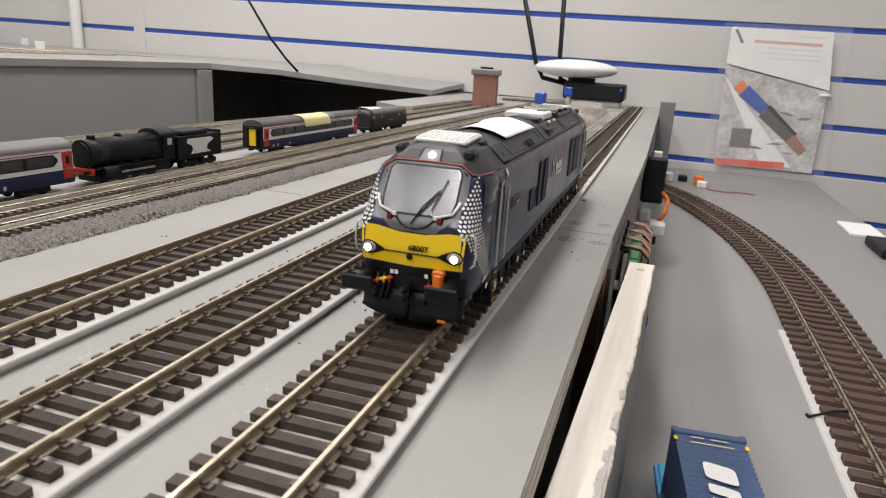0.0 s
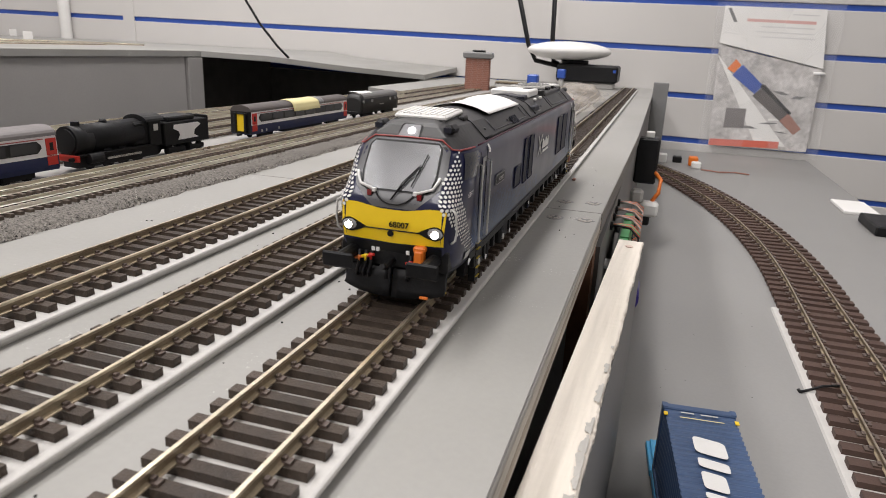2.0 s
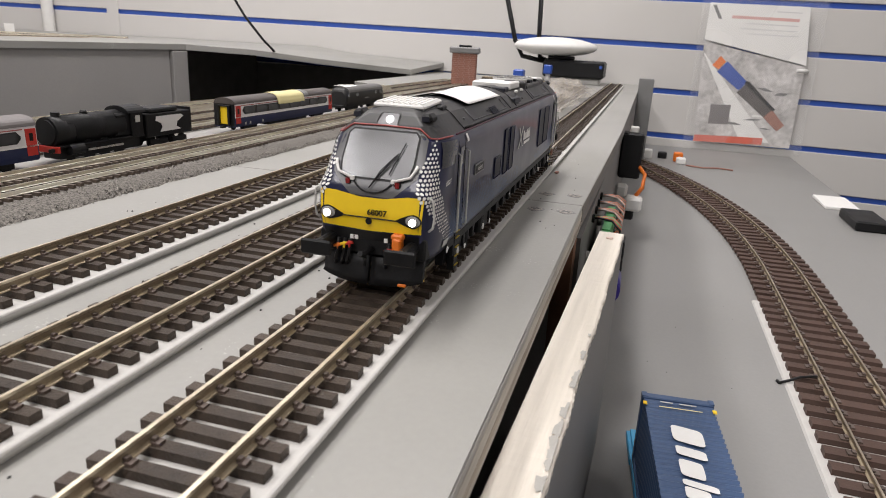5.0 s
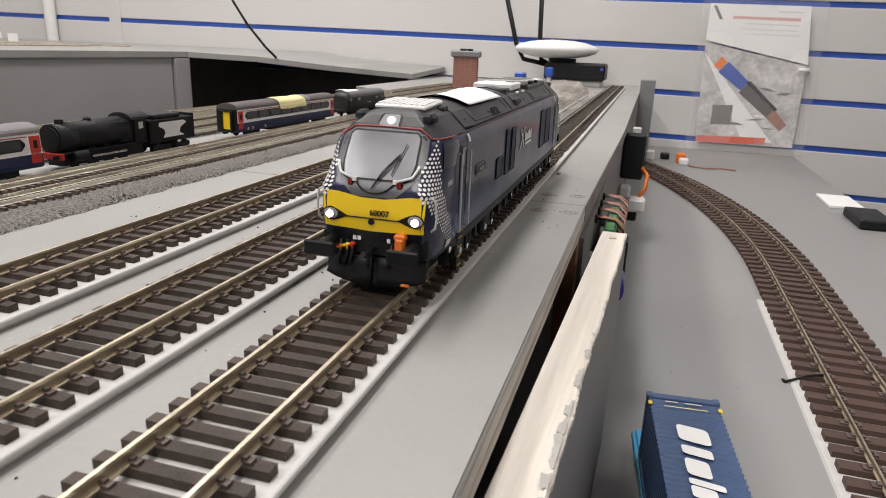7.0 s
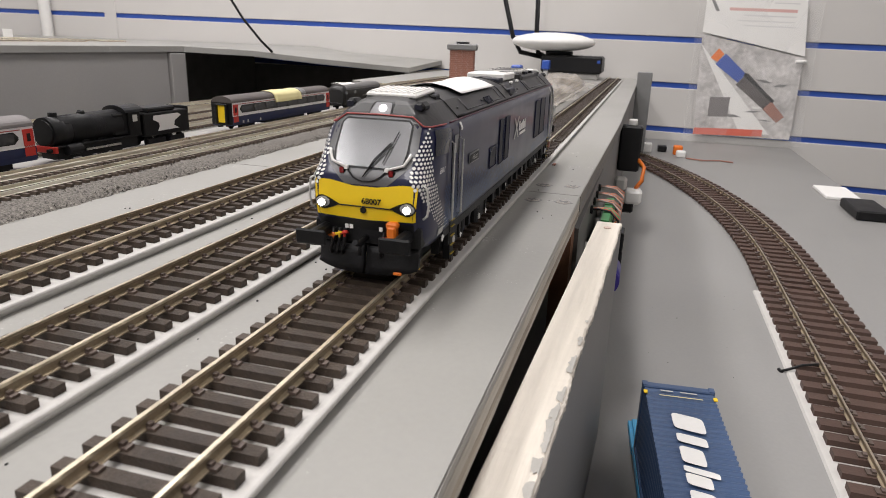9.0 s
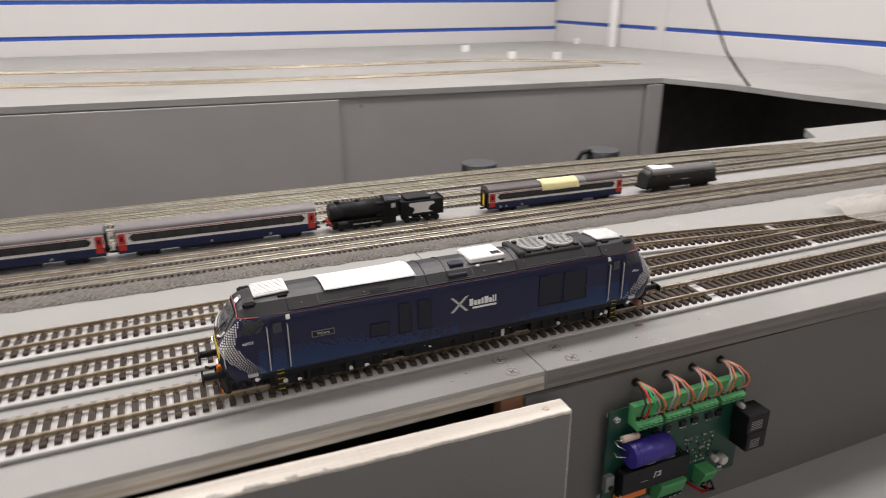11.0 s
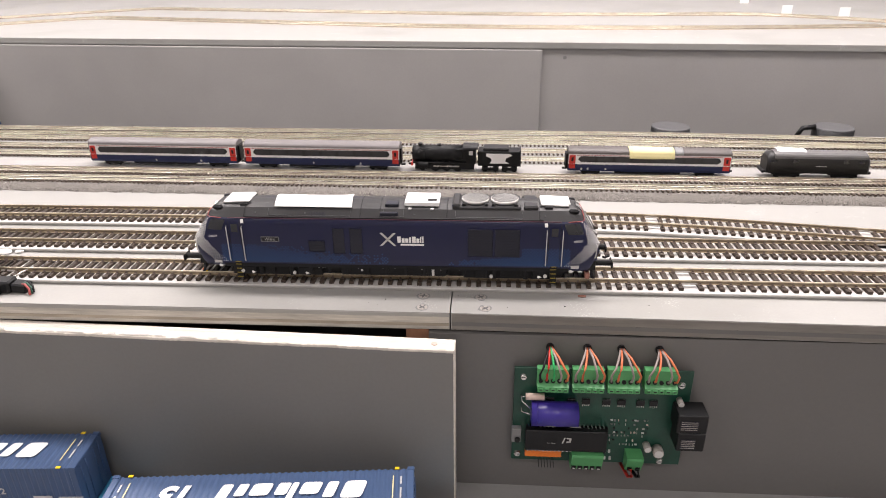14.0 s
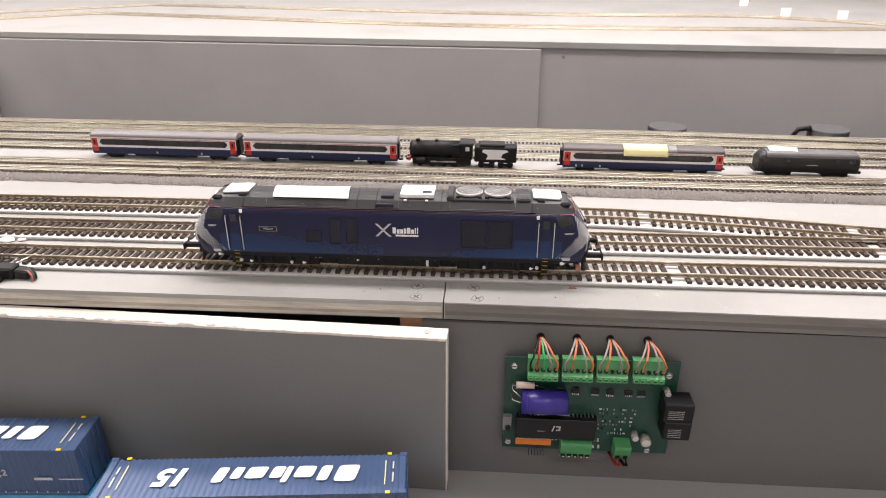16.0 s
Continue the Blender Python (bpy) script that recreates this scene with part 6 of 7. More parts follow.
def flat_wagon(at, label):
    w = thing("flat_wagon", label, "wagon", "blue flat wagons", at=at)
    part("deck", box(-0.1185, -0.0155, 0.0076, 0.1210, 0.0155, 0.0098, 0.0003), WAGON, w, "sky blue deck")
    for s in (-1, 1):
        part("side_sill", extrude_x([(s * 0.0145, 0.0068), (s * 0.0172, 0.0068), (s * 0.0172, 0.0106), (s * 0.0160, 0.0112), (s * 0.0145, 0.0100)], -0.088, 0.092), WAGON, w, "sky blue side sill")
        part("end_sill", box(0.0925, s * 0.0160 - 0.0015, 0.0050, 0.1210, s * 0.0160 + 0.0015, 0.0086, 0.0003), WAGON, w)
        part("end_sill", box(-0.1185, s * 0.0160 - 0.0015, 0.0050, -0.0885, s * 0.0160 + 0.0015, 0.0086, 0.0003), WAGON, w)
        hw = part("brake_wheel", smooth(cyl((0.030, s * 0.0178, 0.0066), (0, 1, 0), 0.0026, 0.0008, 18)), LIGHTGREY, w, "pale brake wheel")
        part("wheel_hub", cyl((0.030, s * 0.0184, 0.0066), (0, 1, 0), 0.0009, 0.0008, 10), BLACK, hw)
        part("brace", box(-0.118, s * 0.012 - 0.0012, 0.0098, -0.094, s * 0.012 + 0.0012, 0.0125, 0.0004), WAGON, w)
        for x in (-0.114,):
            part("buffer", smooth(cyl((x + (0.004 if x > 0 else -0.006), s * 0.0110, 0.0112), (1, 0, 0), 0.0017, 0.007, 12)), WAGON, w, "sky blue buffer")
            part("buffer_head", smooth(cyl((x + (0.0078 if x > 0 else -0.0098), s * 0.0110, 0.0112), (1, 0, 0), 0.0030, 0.0010, 16)), LIGHTGREY if x < 0 else BLACK, w)
        for cx in (-0.095, 0.098):
            b = part("bogie_side", box(cx - 0.014, s * 0.0125 - 0.0012, 0.0022, cx + 0.014, s * 0.0125 + 0.0012, 0.0062, 0.0005), SATIN, w, "black bogie side")
            for dx in (-0.009, 0.009):
                part("wheel", smooth(cyl((cx + dx, s * 0.0085, 0.0046), (0, 1, 0), 0.0046, 0.0024, 22)), SATIN, b)
    part("headstock", box(-0.1200, -0.0160, 0.0080, -0.1180, 0.0160, 0.0135, 0.0003), WAGON, w, "sky blue headstock")
    for x, y, sx, sy in ((0.1130, 0.0070, 0.0032, 0.0024), (0.1145, -0.0010, 0.0026, 0.0014), (0.1120, -0.0085, 0.0036, 0.0030), (0.1065, -0.0008, 0.0016, 0.0010)):
        part("deck_recess", box(x - sx, y - sy, 0.0097, x + sx, y + sy, 0.01005), BLACK, w, "dark recess in the deck")
    part("deck_plate", box(0.1110, 0.0058, 0.0099, 0.1150, 0.0080, 0.01035), WAGON, w)
    part("coupling", add_tube(tube([(-0.118, 0, 0.0085), (-0.128, 0, 0.0080), (-0.1295, 0, 0.0100)], 0.0009), [(-0.1275, -0.004, 0.008), (-0.1275, 0.004, 0.008)], 0.0008), BLACK, w, "black coupling hook")
    return w


FLOOR_Z = -0.1355
a1, a2 = pose(0.0640, -0.1108, FLOOR_Z, 0, 0, 5.4), pose(-0.1500, -0.0865, FLOOR_Z, 0, 0, 3.6)
flat_wagon(a1, "sky blue flat wagon with an empty deck end under a container")
flat_wagon(a2, "sky blue flat wagon under a container, coupled behind another")
container(a1 @ Matrix.Translation((-0.0005, 0, 0.0112)), "15")
container(a2 @ Matrix.Translation((-0.0005, 0, 0.0112)), "38")


# ---- circuit board on the fascia ----
def circuit_board():
    B = thing("circuit_board", "green accessory decoder circuit board screwed to the grey fascia", "circuit board")
    Y = -0.0525
    P = lambda cx, cy: (0.2145 + (cx - 48) * 0.0001302, -0.0333 - (cy - 148) * 0.0001615)

    def block(name, cx0, cy0, cx1, cy1, d, mat, label="", parent=None, base=0.0, bevel=0.0003):
        (x0, z1), (x1, z0) = P(cx0, cy0), P(cx1, cy1)
        dx, dz = -0.2 * (base + d), 0.72 * (base + d)
        x0, x1, z0, z1 = x0 + dx, x1 + dx, z0 + dz, z1 + dz
        return part(name, box(x0, Y - base - d, z0, x1, Y - base, z1, bevel), mat, parent or B, label)

    part("board", box(0.2145, Y, -0.1068, 0.3245, Y + 0.0016, -0.0333, 0.0002), PCBG, B, "dark green printed board")
    for cx, cy in ((92, 190), (843, 210), (78, 570), (793, 585)):
        x, z = P(cx, cy)
        sc = part("screw", cyl((x, Y - 0.0006, z), (0, -1, 0), 0.0024, 0.0014, 18, 0.0018), SILVER, B, "bright cross-head screw")
        part("cross", box(x - 0.0014, Y - 0.00135, z - 0.0003, x + 0.0014, Y - 0.0012, z + 0.0003), BLACK, sc)
        part("standoff", cyl((x, Y + 0.004, z), (0, 1, 0), 0.003, 0.0046, 12), LIGHTGREY, B)
    # terminals
    wires = {0: ((0, BLACK), (1, RED), (2, GREENW), (3, GREYWIRE), (4, SALMON)), 1: ((0, GREYWIRE), (1, SALMON), (3, GREYWIRE), (4, SALMON)), 2: ((0, GREYWIRE), (1, SALMON), (3, GREYWIRE), (4, SALMON)), 3: ((0, GREYWIRE), (1, SALMON), (3, GREYWIRE), (4, SALMON))}
    for k, (x0, x1, gx) in enumerate(((0.2284, 0.2474, 0.2362), (0.2498, 0.2690, 0.2591), (0.2712, 0.2905, 0.2799), (0.2935, 0.3130, 0.3031))):
        z0, z1 = -0.0445 + 0.0003 * k, -0.0308 + 0.0003 * k
        t = part("terminal_block", extrude_x([(Y, z0), (Y - 0.0095, z0), (Y - 0.0095, z0 + 0.0035), (Y - 0.0070, z0 + 0.0045), (Y - 0.0050, z1), (Y, z1)], x0, x1), TERMG, B, "green five-way terminal block")
        step = (x1 - x0) / 5
        for i in range(5):
            xc = x0 + step * (i + 0.5)
            part("wire_hole", cyl((xc, Y - 0.0068, z0 + 0.0066), (0, -1, 0.22), 0.0013, 0.0016, 12), BLACK, t, "dark wire hole")
            part("lever", box(xc - step * 0.34, Y - 0.0104, z0 + 0.0004, xc + step * 0.34, Y - 0.0093, z0 + 0.0030, 0.0002), TERMG, t, "green release lever")
            part("lever_slot", box(xc - step * 0.22, Y - 0.0106, z0 + 0.0019, xc + step * 0.22, Y - 0.0103, z0 + 0.0024), BLACK, t)
        for i, m in wires[k]:
            xc = x0 + step * (i + 0.5)
            f = (i - 2) * 0.0016
            zh = -0.0210
            part("wire", tube([(xc, Y - 0.0066, z0 + 0.0066), (xc + f * 0.2, Y - 0.0098, z0 + 0.0092), (xc + f * 0.3, Y - 0.0112, z0 + 0.0140), (xc + (gx - xc) * 0.30 + f * 0.3, Y - 0.0110, z0 + 0.0190),
                               (xc + (gx - xc) * 0.72 + f * 0.5, Y - 0.0060, zh + 0.0002), (gx + (i - 2) * 0.0008, Y + 0.0005, zh + 0.0008), (gx + (i - 2) * 0.0005, Y + 0.0062, zh)], 0.00070, 7), m, B, "thin insulated wire")
        part("cable_hole", cyl((gx, Y + 0.0052, -0.0212), (0, -1, 0), 0.0026, 0.0016, 14), BLACK, B, "dark hole in the fascia")
    # capacitor, chip and smaller parts
    x0, x1, zc = 0.2256, 0.2545, -0.0622
    cap = part("capacitor", smooth(cyl(((x0 + x1) / 2, Y - 0.0077, zc), (1, 0, 0), 0.0079, x1 - x0, 32)), PURPLE, B, "purple sleeved capacitor lying flat")
    part("cap_groove", smooth(cyl((x0 + 0.0032, Y - 0.0077, zc), (1, 0, 0), 0.00805, 0.0006, 32)), PURPLE, cap)
    part("cap_end", cyl((x1 + 0.0001, Y - 0.0077, zc), (1, 0, 0), 0.0068, 0.0004, 24), BLACK, cap)
    for xx in (0.009, 0.024):
        part("cap_print", box(x0 + xx, Y - 0.0146, zc - 0.0048, x0 + xx + 0.006, Y - 0.0140, zc - 0.0043, 0, pose(0, 0, 0)), MIDGREY, cap)
    for dz in (0.006, -0.002):
        part("lead", tube([P(85, 0)[:1] + (Y - 0.0003, zc + dz + 0.003), (P(85, 0)[0] + 0.0005, Y - 0.004, zc + dz), (x0, Y - 0.0080, zc + dz * 0.5)], 0.0004), SILVER, cap, "bright wire lead")
    chip = block("chip", 124, 446, 522, 545, 0.0042, BLACK, "black forty-pin chip in a socket", base=0.0045)
    block("chip_socket", 122, 438, 524, 552, 0.0045, BLACK, "", chip)
    for i in range(20):
        cx = 132 + i * 19.3
        block("pin", cx, 428, cx + 7, 441, 0.0052, SILVER, "", chip, 0.0, 0)
        block("pin", cx, 540, cx + 7, 552, 0.0052, SILVER, "", chip, 0.0, 0)
    m = axes((P(318, 0)[0], Y - 0.0089, P(0, 490)[1] + 0.0063), (1, 0, 0), (0, 0, 1))
    part("chip_mark", bars(m, [(-0.0026, 0, 0.0009, 0.0046, 0.0014), (0.0006, 0.0016, 0.0030, 0.0010, 0), (0.0006, -0.0012, 0.0030, 0.0010, 0), (0.0014, 0.0, 0.0012, 0.0034, 0.0006), (-0.0105, -0.0024, 0.0055, 0.0003, 0)]), LIGHTGREY, chip, "pale printed mark")
    hd = block("pin_header", 120, 548, 303, 584, 0.0032, ORANGE, "orange pin header")
    for i in range(6):
        part("header_pin", tube([(P(182 + i * 15, 0)[0], Y - 0.0018, P(0, 562)[1]), (P(186 + i * 15, 0)[0], Y - 0.0060, P(0, 608)[1])], 0.0003, 4), BLACK, hd)
    r = part("resistor", smooth(cyl((0.2276, Y - 0.0050, -0.0515), (1, 0, 0), 0.0022, 0.0115, 16)), PEACH, B, "tan power resistor")
    part("resistor_lead", tube([(0.2190, Y, -0.0540), (0.2196, Y - 0.005, -0.0518), (0.2356, Y - 0.005, -0.0515), (0.2360, Y, -0.0535)], 0.0003, 5), SILVER, r)
    bt = block("push_button", 50, 445, 97, 512, 0.0040, MIDGREY, "small grey push button")
    part("button_cap", cyl((P(73, 0)[0], Y - 0.0046, P(0, 478)[1]), (0, -1, 0), 0.0018, 0.0016, 14), BLACK, bt)
    for x0, x1, z0, z1, n in ((0.2530, 0.2732, -0.1075, -0.0930, 5), (0.2883, 0.2988, -0.1070, -0.0945, 2)):
        t = part("terminal_block", extrude_x([(Y, z0), (Y - 0.0062, z0), (Y - 0.0100, z1 - 0.0020), (Y - 0.0100, z1), (Y, z1)], x0, x1), TERMG, B, "green terminal block")
        for i in range(n):
            xc = x0 + (x1 - x0) * (i + 0.5) / n
            part("terminal_mouth", box(xc - 0.0014, Y - 0.0078, z0 + 0.0008, xc + 0.0014, Y - 0.0060, z0 + 0.0034), BLACK, t)
            part("clamp", box(xc - 0.0008, Y - 0.0080, z0 + 0.0012, xc + 0.0008, Y - 0.0078, z0 + 0.0020), SILVER, t)
    for i, m in ((0, RED), (1, BLACK)):
        xx = 0.2915 + i * 0.0045
        part("wire", tube([(xx, Y - 0.009, -0.1040), (xx + 0.0004, Y - 0.0115, -0.1075), (xx - 0.001 + i * 0.001, Y - 0.0080, -0.1110), (xx - 0.0035, Y + 0.0060, -0.1120)], 0.0011, 7), m, B, "short power wire")
    # sockets
    for k, (cy0, cy1) in enumerate(((-0.0688, -0.0552), (-0.0830, -0.0691))):
        x0, x1, z0, z1 = 0.3142 + 0.0016 * k, 0.3312, cy0, cy1
        sk = part("jack_socket", box(x0, Y - 0.0145, z0, x1 + 0.0015, Y, z1, 0.0006), BLACK, B, "black modular jack socket")
        part("jack_mouth", box(x0 + 0.0022, Y - 0.0147, z0 + 0.0020, x1 - 0.0042, Y - 0.0144, z1 - 0.0042), GRILLE, sk)
        for i in range(5):
            part("contact", box(x0 + 0.0026, Y - 0.0149, z0 + 0.0028 + i * 0.0014, x1 - 0.0046, Y - 0.0146, z0 + 0.0031 + i * 0.0014), SCREWSTEEL, sk)
    rng = random.Random(12)
    for cx, cy, rad in ((487, 562, 0.0021), (670, 525, 0.0023), (726, 545, 0.0034), (795, 300, 0.0019)):
        x, z = P(cx, cy)
        x, z = x + 0.0060 * (cx > 600), z + 0.0040
        e = part("small_capacitor", smooth(cyl((x, Y - 0.0030, z), (0, -1, 0), rad, 0.0060, 20)), SCREWSTEEL, B, "small silver can capacitor")
        part("can_top", cyl((x, Y - 0.0061, z), (0, -1, 0), rad * 0.8, 0.0004, 18), LIGHTGREY, e)
    for cx in (228, 330, 402, 500, 572, 663, 725):
        ic = block("driver_chip", cx - 20, 292, cx + 20, 315, 0.0015, BLACK, "tiny black driver chip")
        for i in range(4):
            block("leg", cx - 17 + i * 10, 284, cx - 14 + i * 10, 322, 0.0006, SILVER, "", ic, 0.0, 0)
    for cy in (385, 405, 425, 445, 462, 484, 505):
        for cx in (532, 550, 566, 585, 602, 618, 634, 648, 662, 690, 706):
            if rng.random() < 0.36:
                continue
            w, h = rng.choice(((8, 4), (4, 7), (9, 5), (4, 8)))
            block("chip_part", cx + rng.uniform(-4, 4), cy, cx + w, cy + h, 0.0008, rng.choice((LIGHTGREY, SCREWSTEEL, BLACK, MIDGREY, PEACH)), "", None, 0.0, 0)
    for cx, cy in ((515, 540), (535, 540), (515, 575), (542, 575), (685, 570), (690, 585)):
        block("chip_part", cx, cy, cx + 10, cy + 14, 0.0010, LIGHTGREY, "", None, 0.0, 0)
    return B


circuit_board()

# ---- relay and connectors further along the fascia ----
rl = thing("relay_box", "black relay box with orange and white connectors on the fascia", "relay", at=pose(0.66, -0.047, -0.045))
part("case", box(-0.012, -0.025, -0.024, 0.012, 0.0, 0.029, 0.002), BLACK, rl, "black plastic case")
part("top_plug", box(-0.006, -0.018, 0.029, 0.006, -0.008, 0.036, 0.001), LIGHTGREY, rl, "pale plug on top")
part("orange_lead", tube([(-0.010, -0.024, -0.010), (-0.022, -0.031, -0.016), (-0.032, -0.030, -0.030), (-0.030, -0.024, -0.040)], 0.0024, 8), ORANGE, rl, "orange lead")
part("white_plug", box(-0.046, -0.032, -0.056, -0.024, -0.012, -0.040, 0.003), WHITE, rl, "white connector plug")
part("white_plug", box(-0.036, -0.014, -0.044, -0.020, 0.0, -0.028, 0.003), LIGHTGREY, rl, "pale connector plug")
part("dark_plug", box(-0.030, -0.024, -0.070, -0.012, -0.008, -0.057, 0.002), BLACK, rl, "black connector plug")
for k, (x, y) in enumerate(((1.28, -0.085), (1.30, -0.115), (1.27, -0.145), (1.24, -0.150))):
    single("connector", box(x - 0.010, y - 0.009, -0.1355, x + 0.010, y + 0.009, -0.117 - 0.006 * (k % 2), 0.002), (WHITE, BLACK, ORANGE, WHITE)[k], "small plastic connector lying on the lower board", "connector", "loose connectors")
single("loose_wire", tube([(1.22, -0.16, -0.134), (1.20, -0.19, -0.133), (1.22, -0.22, -0.134), (1.21, -0.245, -0.134)], 0.0015), BRICK, "thin red wire on the lower board", "wire")
single("white_card", box(0.93, -0.392, -0.1353, 1.02, -0.345, -0.131, 0.0006, None), PAPER, "white card lying near the edge of the lower board", "card")
single("dark_box", box(0.80, -0.394, -0.1353, 0.885, -0.352, -0.122, 0.002), BLACK, "black box at the edge of the lower board", "box")
single("end_flap", box(1.20, -0.078, -0.1354, 1.215, -0.0500, 0.026, 0.001), MIDGREY, "grey upright plate at the far end of the fascia", "plate")

# ---- far end of the board ----
rt = thing("wifi_router", "black router with two aerials and a white dome", "router", at=pose(1.38, 0.095, 0.0))
part("case", box(-0.05, -0.068, 0.013, 0.04, 0.062, 0.049, 0.004), BLACK, rt, "black router case")
part("foot", box(-0.040, -0.060, 0.0, 0.030, 0.055, 0.013, 0.002), LIGHTGREY, rt, "pale plinth under the router")
sec = [(0.092 * math.cos(a), 0.020 * math.sin(a)) for a in np.linspace(-math.pi / 2, math.pi / 2, 14)]
bm = bmesh.new()
add_loft(bm, [[(r * math.cos(k * math.tau / 36) * 0.8, 0.045 + r * math.sin(k * math.tau / 36), 0.076 + z) for k in range(36)] for r, z in [(max(r, 0.001), z) for r, z in sec]])
part("dome", bm, WHITE, rt, "white round dome")
part("dome_foot", smooth(cyl((0, 0.03, 0.053), (0, 0, 1), 0.03, 0.008, 20)), BLACK, rt)
for y0, y1, z1 in ((0.128, 0.19, 0.26), (0.085, 0.092, 0.27)):
    part("aerial", tube([(0.02, 0.055, 0.040), (0.02, y0 * 0.95, 0.052), (0.02, y0 + (y1 - y0) * 0.2, 0.085), (0.02, y1, z1)], 0.0052, 10), BLACK, rt, "black stick aerial")
part("status_lamp", box(-0.0505, -0.064, 0.035, -0.0499, -0.058, 0.041), BLUESLOT, rt)

ch = thing("chimney_stack", "small red brick chimney stack with a dark cap", "chimney", at=pose(1.06, 0.2600, 0.0, 0, 0, 12))
late_bricks = ch
part("core", box(-0.0205, -0.0205, 0.0, 0.0205, 0.0205, 0.056), PEACH, ch, "pale mortar core")
part("cap", box(-0.0270, -0.0270, 0.056, 0.0270, 0.0270, 0.067, 0.002), MIDGREY, ch, "dark grey cap")
part("flue", smooth(cyl((0, 0, 0.0685), (0, 0, 1), 0.012, 0.004, 20)), BLACK, ch)
for bx, by in ((0.88, 0.124), (1.24, 0.132)):
    b = thing("switch_post", "small blue topped switch post on the board", "post", "blue switch posts", at=pose(bx, by, 0))
    part("stem", smooth(cyl((0, 0, 0.012), (0, 0, 1), 0.005, 0.024, 12)), LIGHTGREY, b, "pale stem")
    part("head", box(-0.009, -0.008, 0.022, 0.009, 0.008, 0.040, 0.002), BLUESLOT, b, "blue plastic head")
FILM = material("crumpled_clear_film", (0.50, 0.455, 0.40), 0.22, var=0.1)
FILM.node_tree.nodes["Principled BSDF"].inputs["Alpha"].default_value = 0.45


def crumple(u, v):
    a = 0.5 + 0.5 * math.sin(u * 23 + 2 * math.sin(v * 7)) * math.cos(v * 9 + 1.5 * math.sin(u * 13))
    edge = min(1.0, 5 * u, 5 * (1 - u), 4 * v, 4 * (1 - v))
    return Vector((0.57 + 0.46 * u + 0.010 * math.sin(v * 9), 0.016 + 0.088 * v + 0.006 * math.sin(u * 17), 0.0088 + edge * (0.004 + 0.017 * a) + 0.0016 * math.sin(u * 71) * math.sin(v * 37)))


single("plastic_sheet", sheet(crumple, np.linspace(0, 1, 100), np.linspace(0, 1, 34)), FILM, "crumpled clear plastic film lying over the tracks", "sheet")
single("hanging_cable", tube([(1.055, 0.6500, 0.0385), (1.050, 0.672, 0.060), (1.0352, 0.70, 0.10), (1.0352, 0.76, 0.185), (1.04, 0.86, 0.36), (1.06, 1.02, 0.75), (1.1, 1.15, 1.54)], 0.0024, 8), BLACK, "thin black cable hanging down to the board", "cable")
for k, (x, y) in enumerate(((0.495, 0.68), (0.753, 0.68))):
    st = thing("round_stand", "black round-topped stand in the well behind the tracks", "stand", "round stands", at=pose(x, y - 0.01, -0.062))
    # top coloured lighter than the black rim to stand for its reflection
    part("top", smooth(cyl((0, 0.02, -0.006), (0, 0, 1), 0.0300, 0.003, 28)), SURROUND, st, "round top with its reflected light painted as dark grey")
    part("rim", smooth(cyl((0, 0.02, -0.024), (0, 0, 1), 0.0305, 0.035, 28)), BLACK, st)
    for a in (0.6, 2.2, 3.8, 5.4):
        part("leg", tube([(0.016 * math.cos(a), 0.02 + 0.014 * math.sin(a), -0.012), (0.021 * math.cos(a), 0.02 + 0.015 * math.sin(a), -0.89)], 0.003, 6), BLACK, st)
    if k:
        part("arm", tube([(-0.030, 0.018, -0.004), (-0.050, 0.016, -0.006), (-0.058, 0.016, -0.020)], 0.004, 8), BLACK, st)

# ---- leaflet in a bag on the wall ----
lf = thing("hanging_leaflet", "picture leaflet in a clear bag hung on the slatted wall", "leaflet", at=axes((WALL_X - 0.010, -0.270, 0.130), (0, -1, 0), (0, 0, 1)))
CORAL = material("coral_red_print", (0.70, 0.16, 0.11), 0.5, var=0.06)
PICTURE = material("printed_picture", (0.64, 0.62, 0.61), 0.35, var=0.25, scale=26, grain=120, dark=(0.30, 0.285, 0.28))


def flat(name, poly, z, mat, label):
    bm = bmesh.new()
    add_loft(bm, [[(x, y, z - 0.0003) for x, y in poly], [(x, y, z) for x, y in poly]], flat=True)
    bmesh.ops.recalc_face_normals(bm, faces=bm.faces)
    return part(name, bm, mat, lf, label)


flat("header_card", [(-0.096, -0.022), (0.118, -0.067), (0.104, 0.052), (-0.096, 0.055)], 0.0030, PAPER, "white printed header card")
for k, (x, y, w, h, c) in enumerate(((0.020, 0.026, 0.135, 0.006, PINK), (0.035, 0.014, 0.105, 0.0025, FAINT), (0.065, 0.041, 0.050, 0.0022, FAINT), (0.030, 0.003, 0.115, 0.0022, FAINT), (0.040, -0.007, 0.105, 0.0022, FAINT))):
    part("header_print", bars(Matrix.Translation((0, 0, 0.0031)) @ Matrix.Rotation(-0.02, 4, "Z"), [(x, y, w, h, 0)]), c, lf, "line of small faint print")
part("header_print", bars(Matrix.Translation((0, 0, 0.0031)), [(-0.078, 0.036, 0.007, 0.028, -0.016)]), MIDGREY, lf, "dark slanted mark")
flat("picture", [(-0.086, -0.247), (0.118, -0.246), (0.117, -0.070), (-0.096, -0.026)], 0.0010, PICTURE, "pale mottled printed picture")
flat("picture_band", [(0.012, -0.238), (0.074, -0.238), (-0.096, -0.046)], 0.0013, PAPER, "white slanting band of the picture")
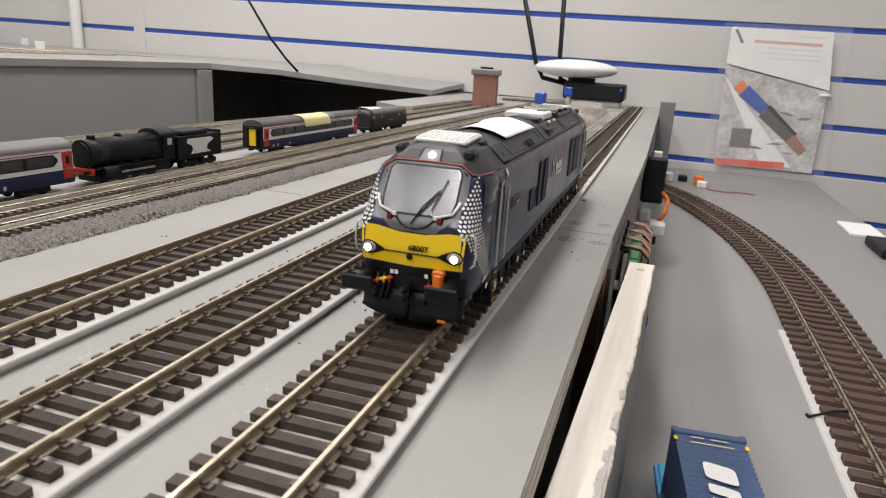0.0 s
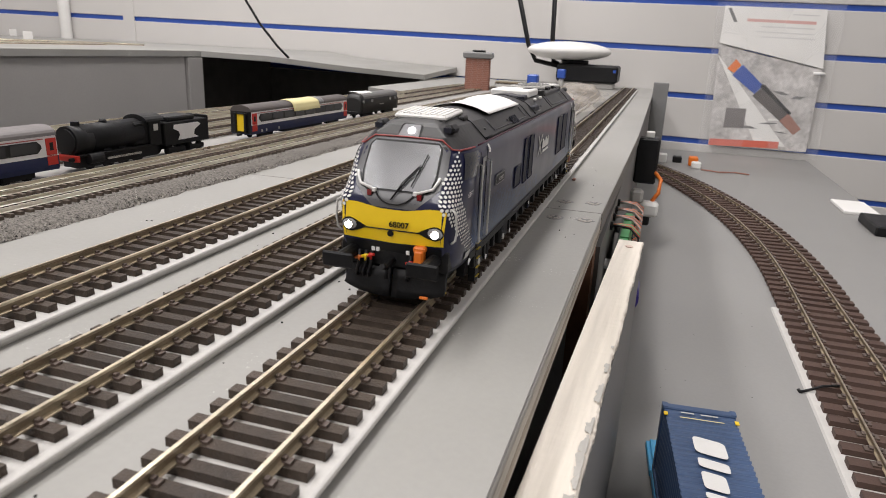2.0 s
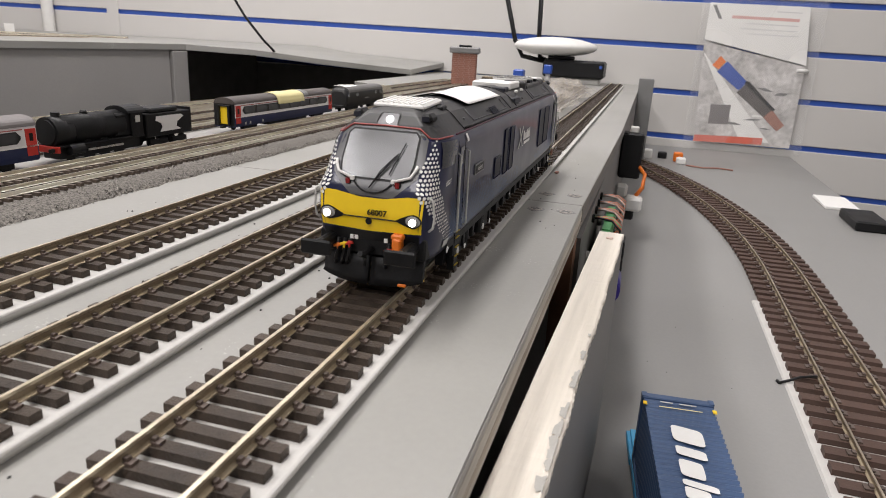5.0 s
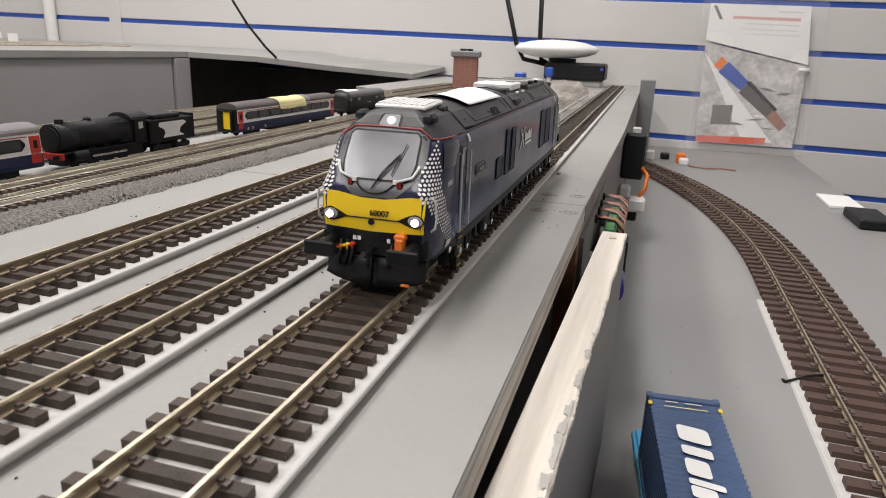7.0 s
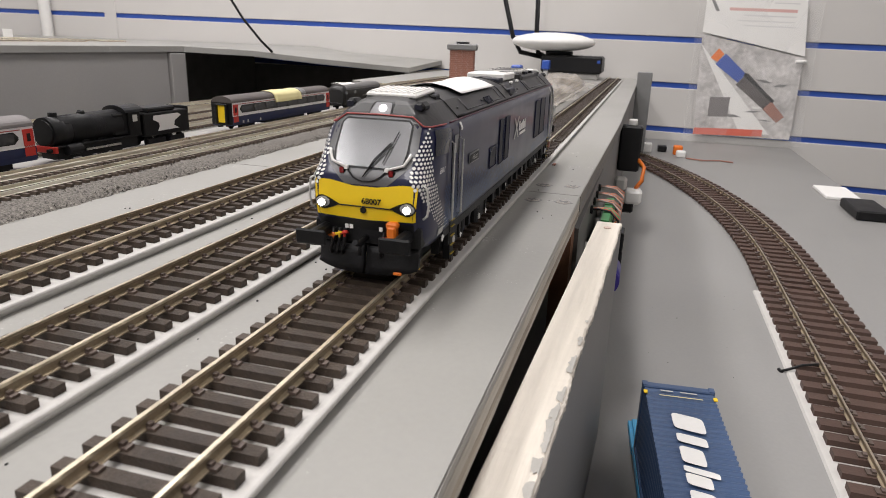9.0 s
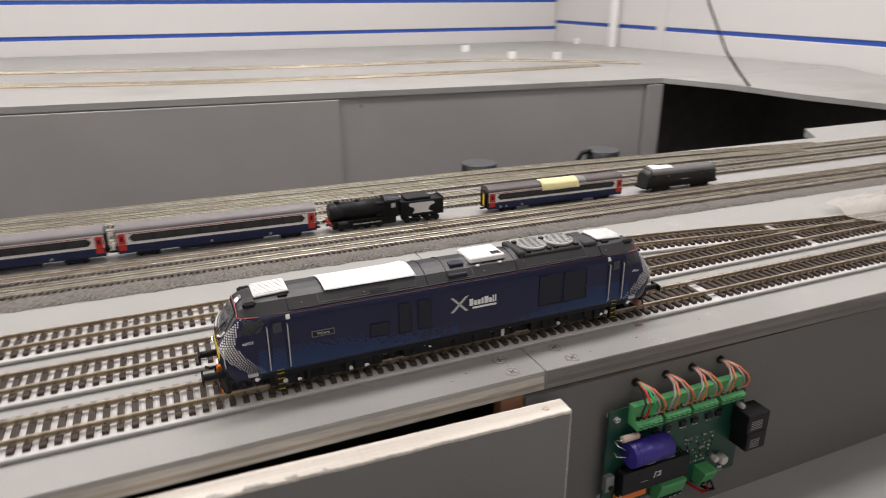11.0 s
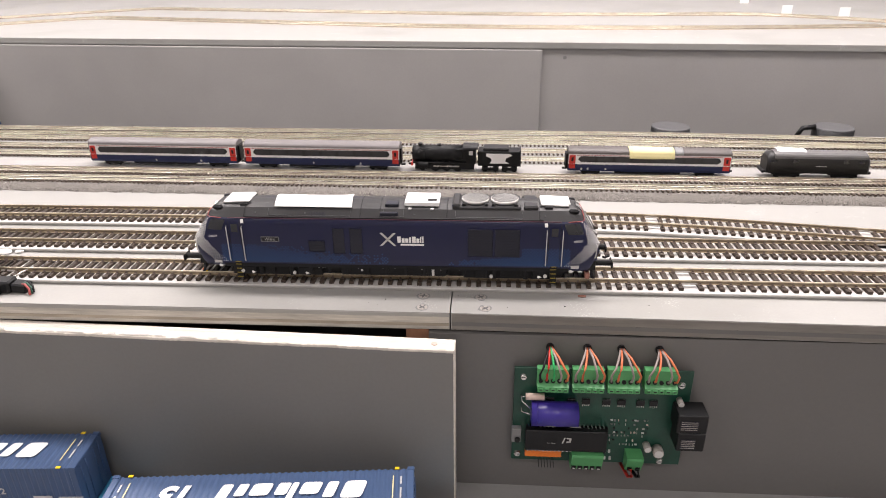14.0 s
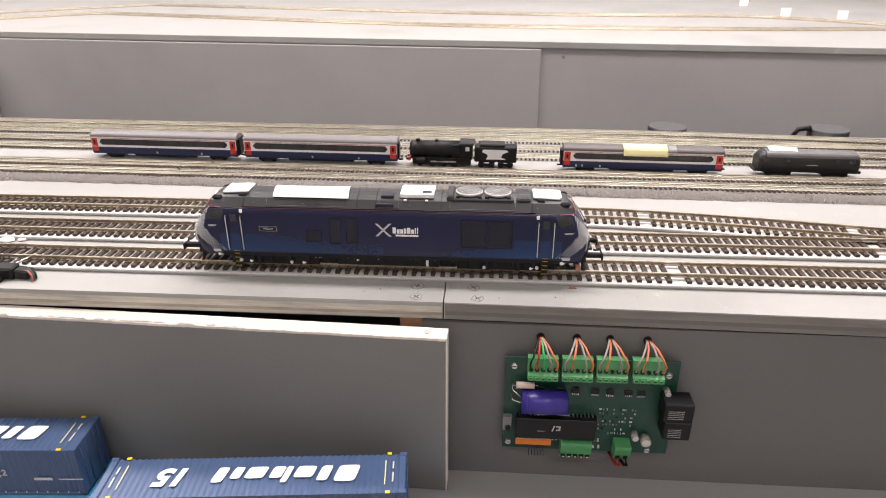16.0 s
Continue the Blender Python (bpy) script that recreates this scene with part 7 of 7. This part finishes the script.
for w, c, p, q, l in ((0.026, ORANGE, (-0.064, -0.066), (-0.050, -0.076), "orange patch of the picture"), (0.030, BLUESLOT, (-0.050, -0.078), (0.000, -0.118), "blue patch of the picture"), (0.034, DARKROOF, (0.000, -0.119), (0.062, -0.172), "dark brown patch of the picture"),
                      (0.024, BRICK, (0.060, -0.173), (0.092, -0.204), "dull red patch of the picture"), (0.008, SATIN, (0.004, -0.108), (0.072, -0.166), "dark edge of the picture")):
    o_, d_ = Vector((*p, 0)), Vector((q[0] - p[0], q[1] - p[1], 0))
    n_ = Vector((-d_.y, d_.x, 0)).normalized() * w / 2
    flat("picture_patch", [tuple((o_ - n_)[:2]), tuple((o_ + d_ - n_ * 0.8)[:2]), tuple((o_ + d_ + n_ * 0.8)[:2]), tuple((o_ + n_)[:2])], 0.0016 if c is not SATIN else 0.0018, c, l)
flat("picture_patch", [(-0.060, -0.205), (-0.018, -0.203), (-0.018, -0.160), (-0.060, -0.162)], 0.0016, COACHROOF, "brown building patch of the picture")
rng = random.Random(31)
for k in range(14):
    x, y = rng.uniform(-0.01, 0.095), rng.uniform(-0.215, -0.085)
    if abs(y + 0.075 + 0.82 * (x + 0.05)) < 0.03 or y > -0.055 - 0.2 * (x + 0.096) - 0.02:
        continue
    part("picture_streak", bars(Matrix.Translation((0, 0, 0.0014)), [(x, y, rng.uniform(0.015, 0.04), rng.uniform(0.002, 0.007), rng.uniform(-0.02, 0.02))]), rng.choice((MIDGREY, PAPER, PAPER)), lf, "streak of the picture")
flat("bottom_band", [(-0.086, -0.247), (0.060, -0.243), (0.060, -0.228), (-0.085, -0.232)], 0.0020, CORAL, "coral red bottom band")
part("hook", tube([(0.100, -0.078, 0.012), (0.120, -0.078, 0.010), (0.122, -0.080, 0.002)], 0.004, 8), WHITE, lf, "white hanging hook")
BAG = bpy.data.materials.new("clear_bag_film")
BAG.use_nodes = True
_b = BAG.node_tree.nodes["Principled BSDF"]
_b.inputs["Base Color"].default_value = (1, 1, 1, 1)
_b.inputs["Roughness"].default_value, _b.inputs["Alpha"].default_value = 0.12, 0.10
part("bag", sheet(lambda u, v: Vector((-0.108 + 0.250 * u - 0.004 * v, -0.262 + 0.325 * v, 0.0045 + 0.0022 * math.sin(u * 9 + v * 5) + 0.0016 * math.sin(v * 17 - u * 6))), np.linspace(0, 1, 30), np.linspace(0, 1, 30)), BAG, lf, "clear crinkled plastic bag")

# ---- dust and crumbs on the boards ----
def crumbs(name, spots, z, label):
    rng = random.Random(17)
    bm = bmesh.new()
    for x0, x1, y0, y1, n in spots:
        for _ in range(n):
            x, y, r = rng.uniform(x0, x1), rng.uniform(y0, y1), rng.uniform(0.00015, 0.0004)
            bmesh.ops.create_icosphere(bm, subdivisions=1, radius=r, matrix=Matrix.Translation((x, y, z + r * 0.6)) @ Matrix.Diagonal((rng.uniform(0.8, 1.8), 1, 0.7, 1)))
    return single(name, bm, SATIN, label, "dust", kind="stuff")


crumbs("board_crumbs", ((-0.10, 0.15, 0.019, 0.032, 16), (-0.05, 0.25, 0.070, 0.083, 12), (0.0, 0.4, -0.040, -0.022, 8), (0.05, 0.6, 0.122, 0.150, 10)), 0.0, "tiny dark crumbs scattered on the grey board")
crumbs("lower_board_crumbs", ((0.1, 0.45, -0.175, -0.09, 14), (-0.15, 0.15, -0.17, -0.135, 8)), -0.1355, "tiny dark crumbs scattered on the lower board")

# ---- single pieces ----
for owner, me, name, places in late_pieces:
    for x, y, a in places:
        shared(name, me, pose(x, y, 0, 0, 0, math.degrees(a)), owner)
BRICK_BM = box(-0.0046, -0.0016, -0.0014, 0.0046, 0.0016, 0.0014)
BRICK_ME = bpy.data.meshes.new("brick")
BRICK_BM.to_mesh(BRICK_ME)
BRICK_BM.free()
BRICK_ME.materials.append(BRICK)
for side_ in range(4):
    for row in range(17):
        for k in range(4):
            p = pose(0, 0, 0, 0, 0, 90 * side_) @ pose(-0.0150 + k * 0.0100 + (0.0025 if row % 2 else -0.0025) * (0.4), -0.0205, 0.0018 + row * 0.0033)
            shared("brick", BRICK_ME, p, late_bricks)
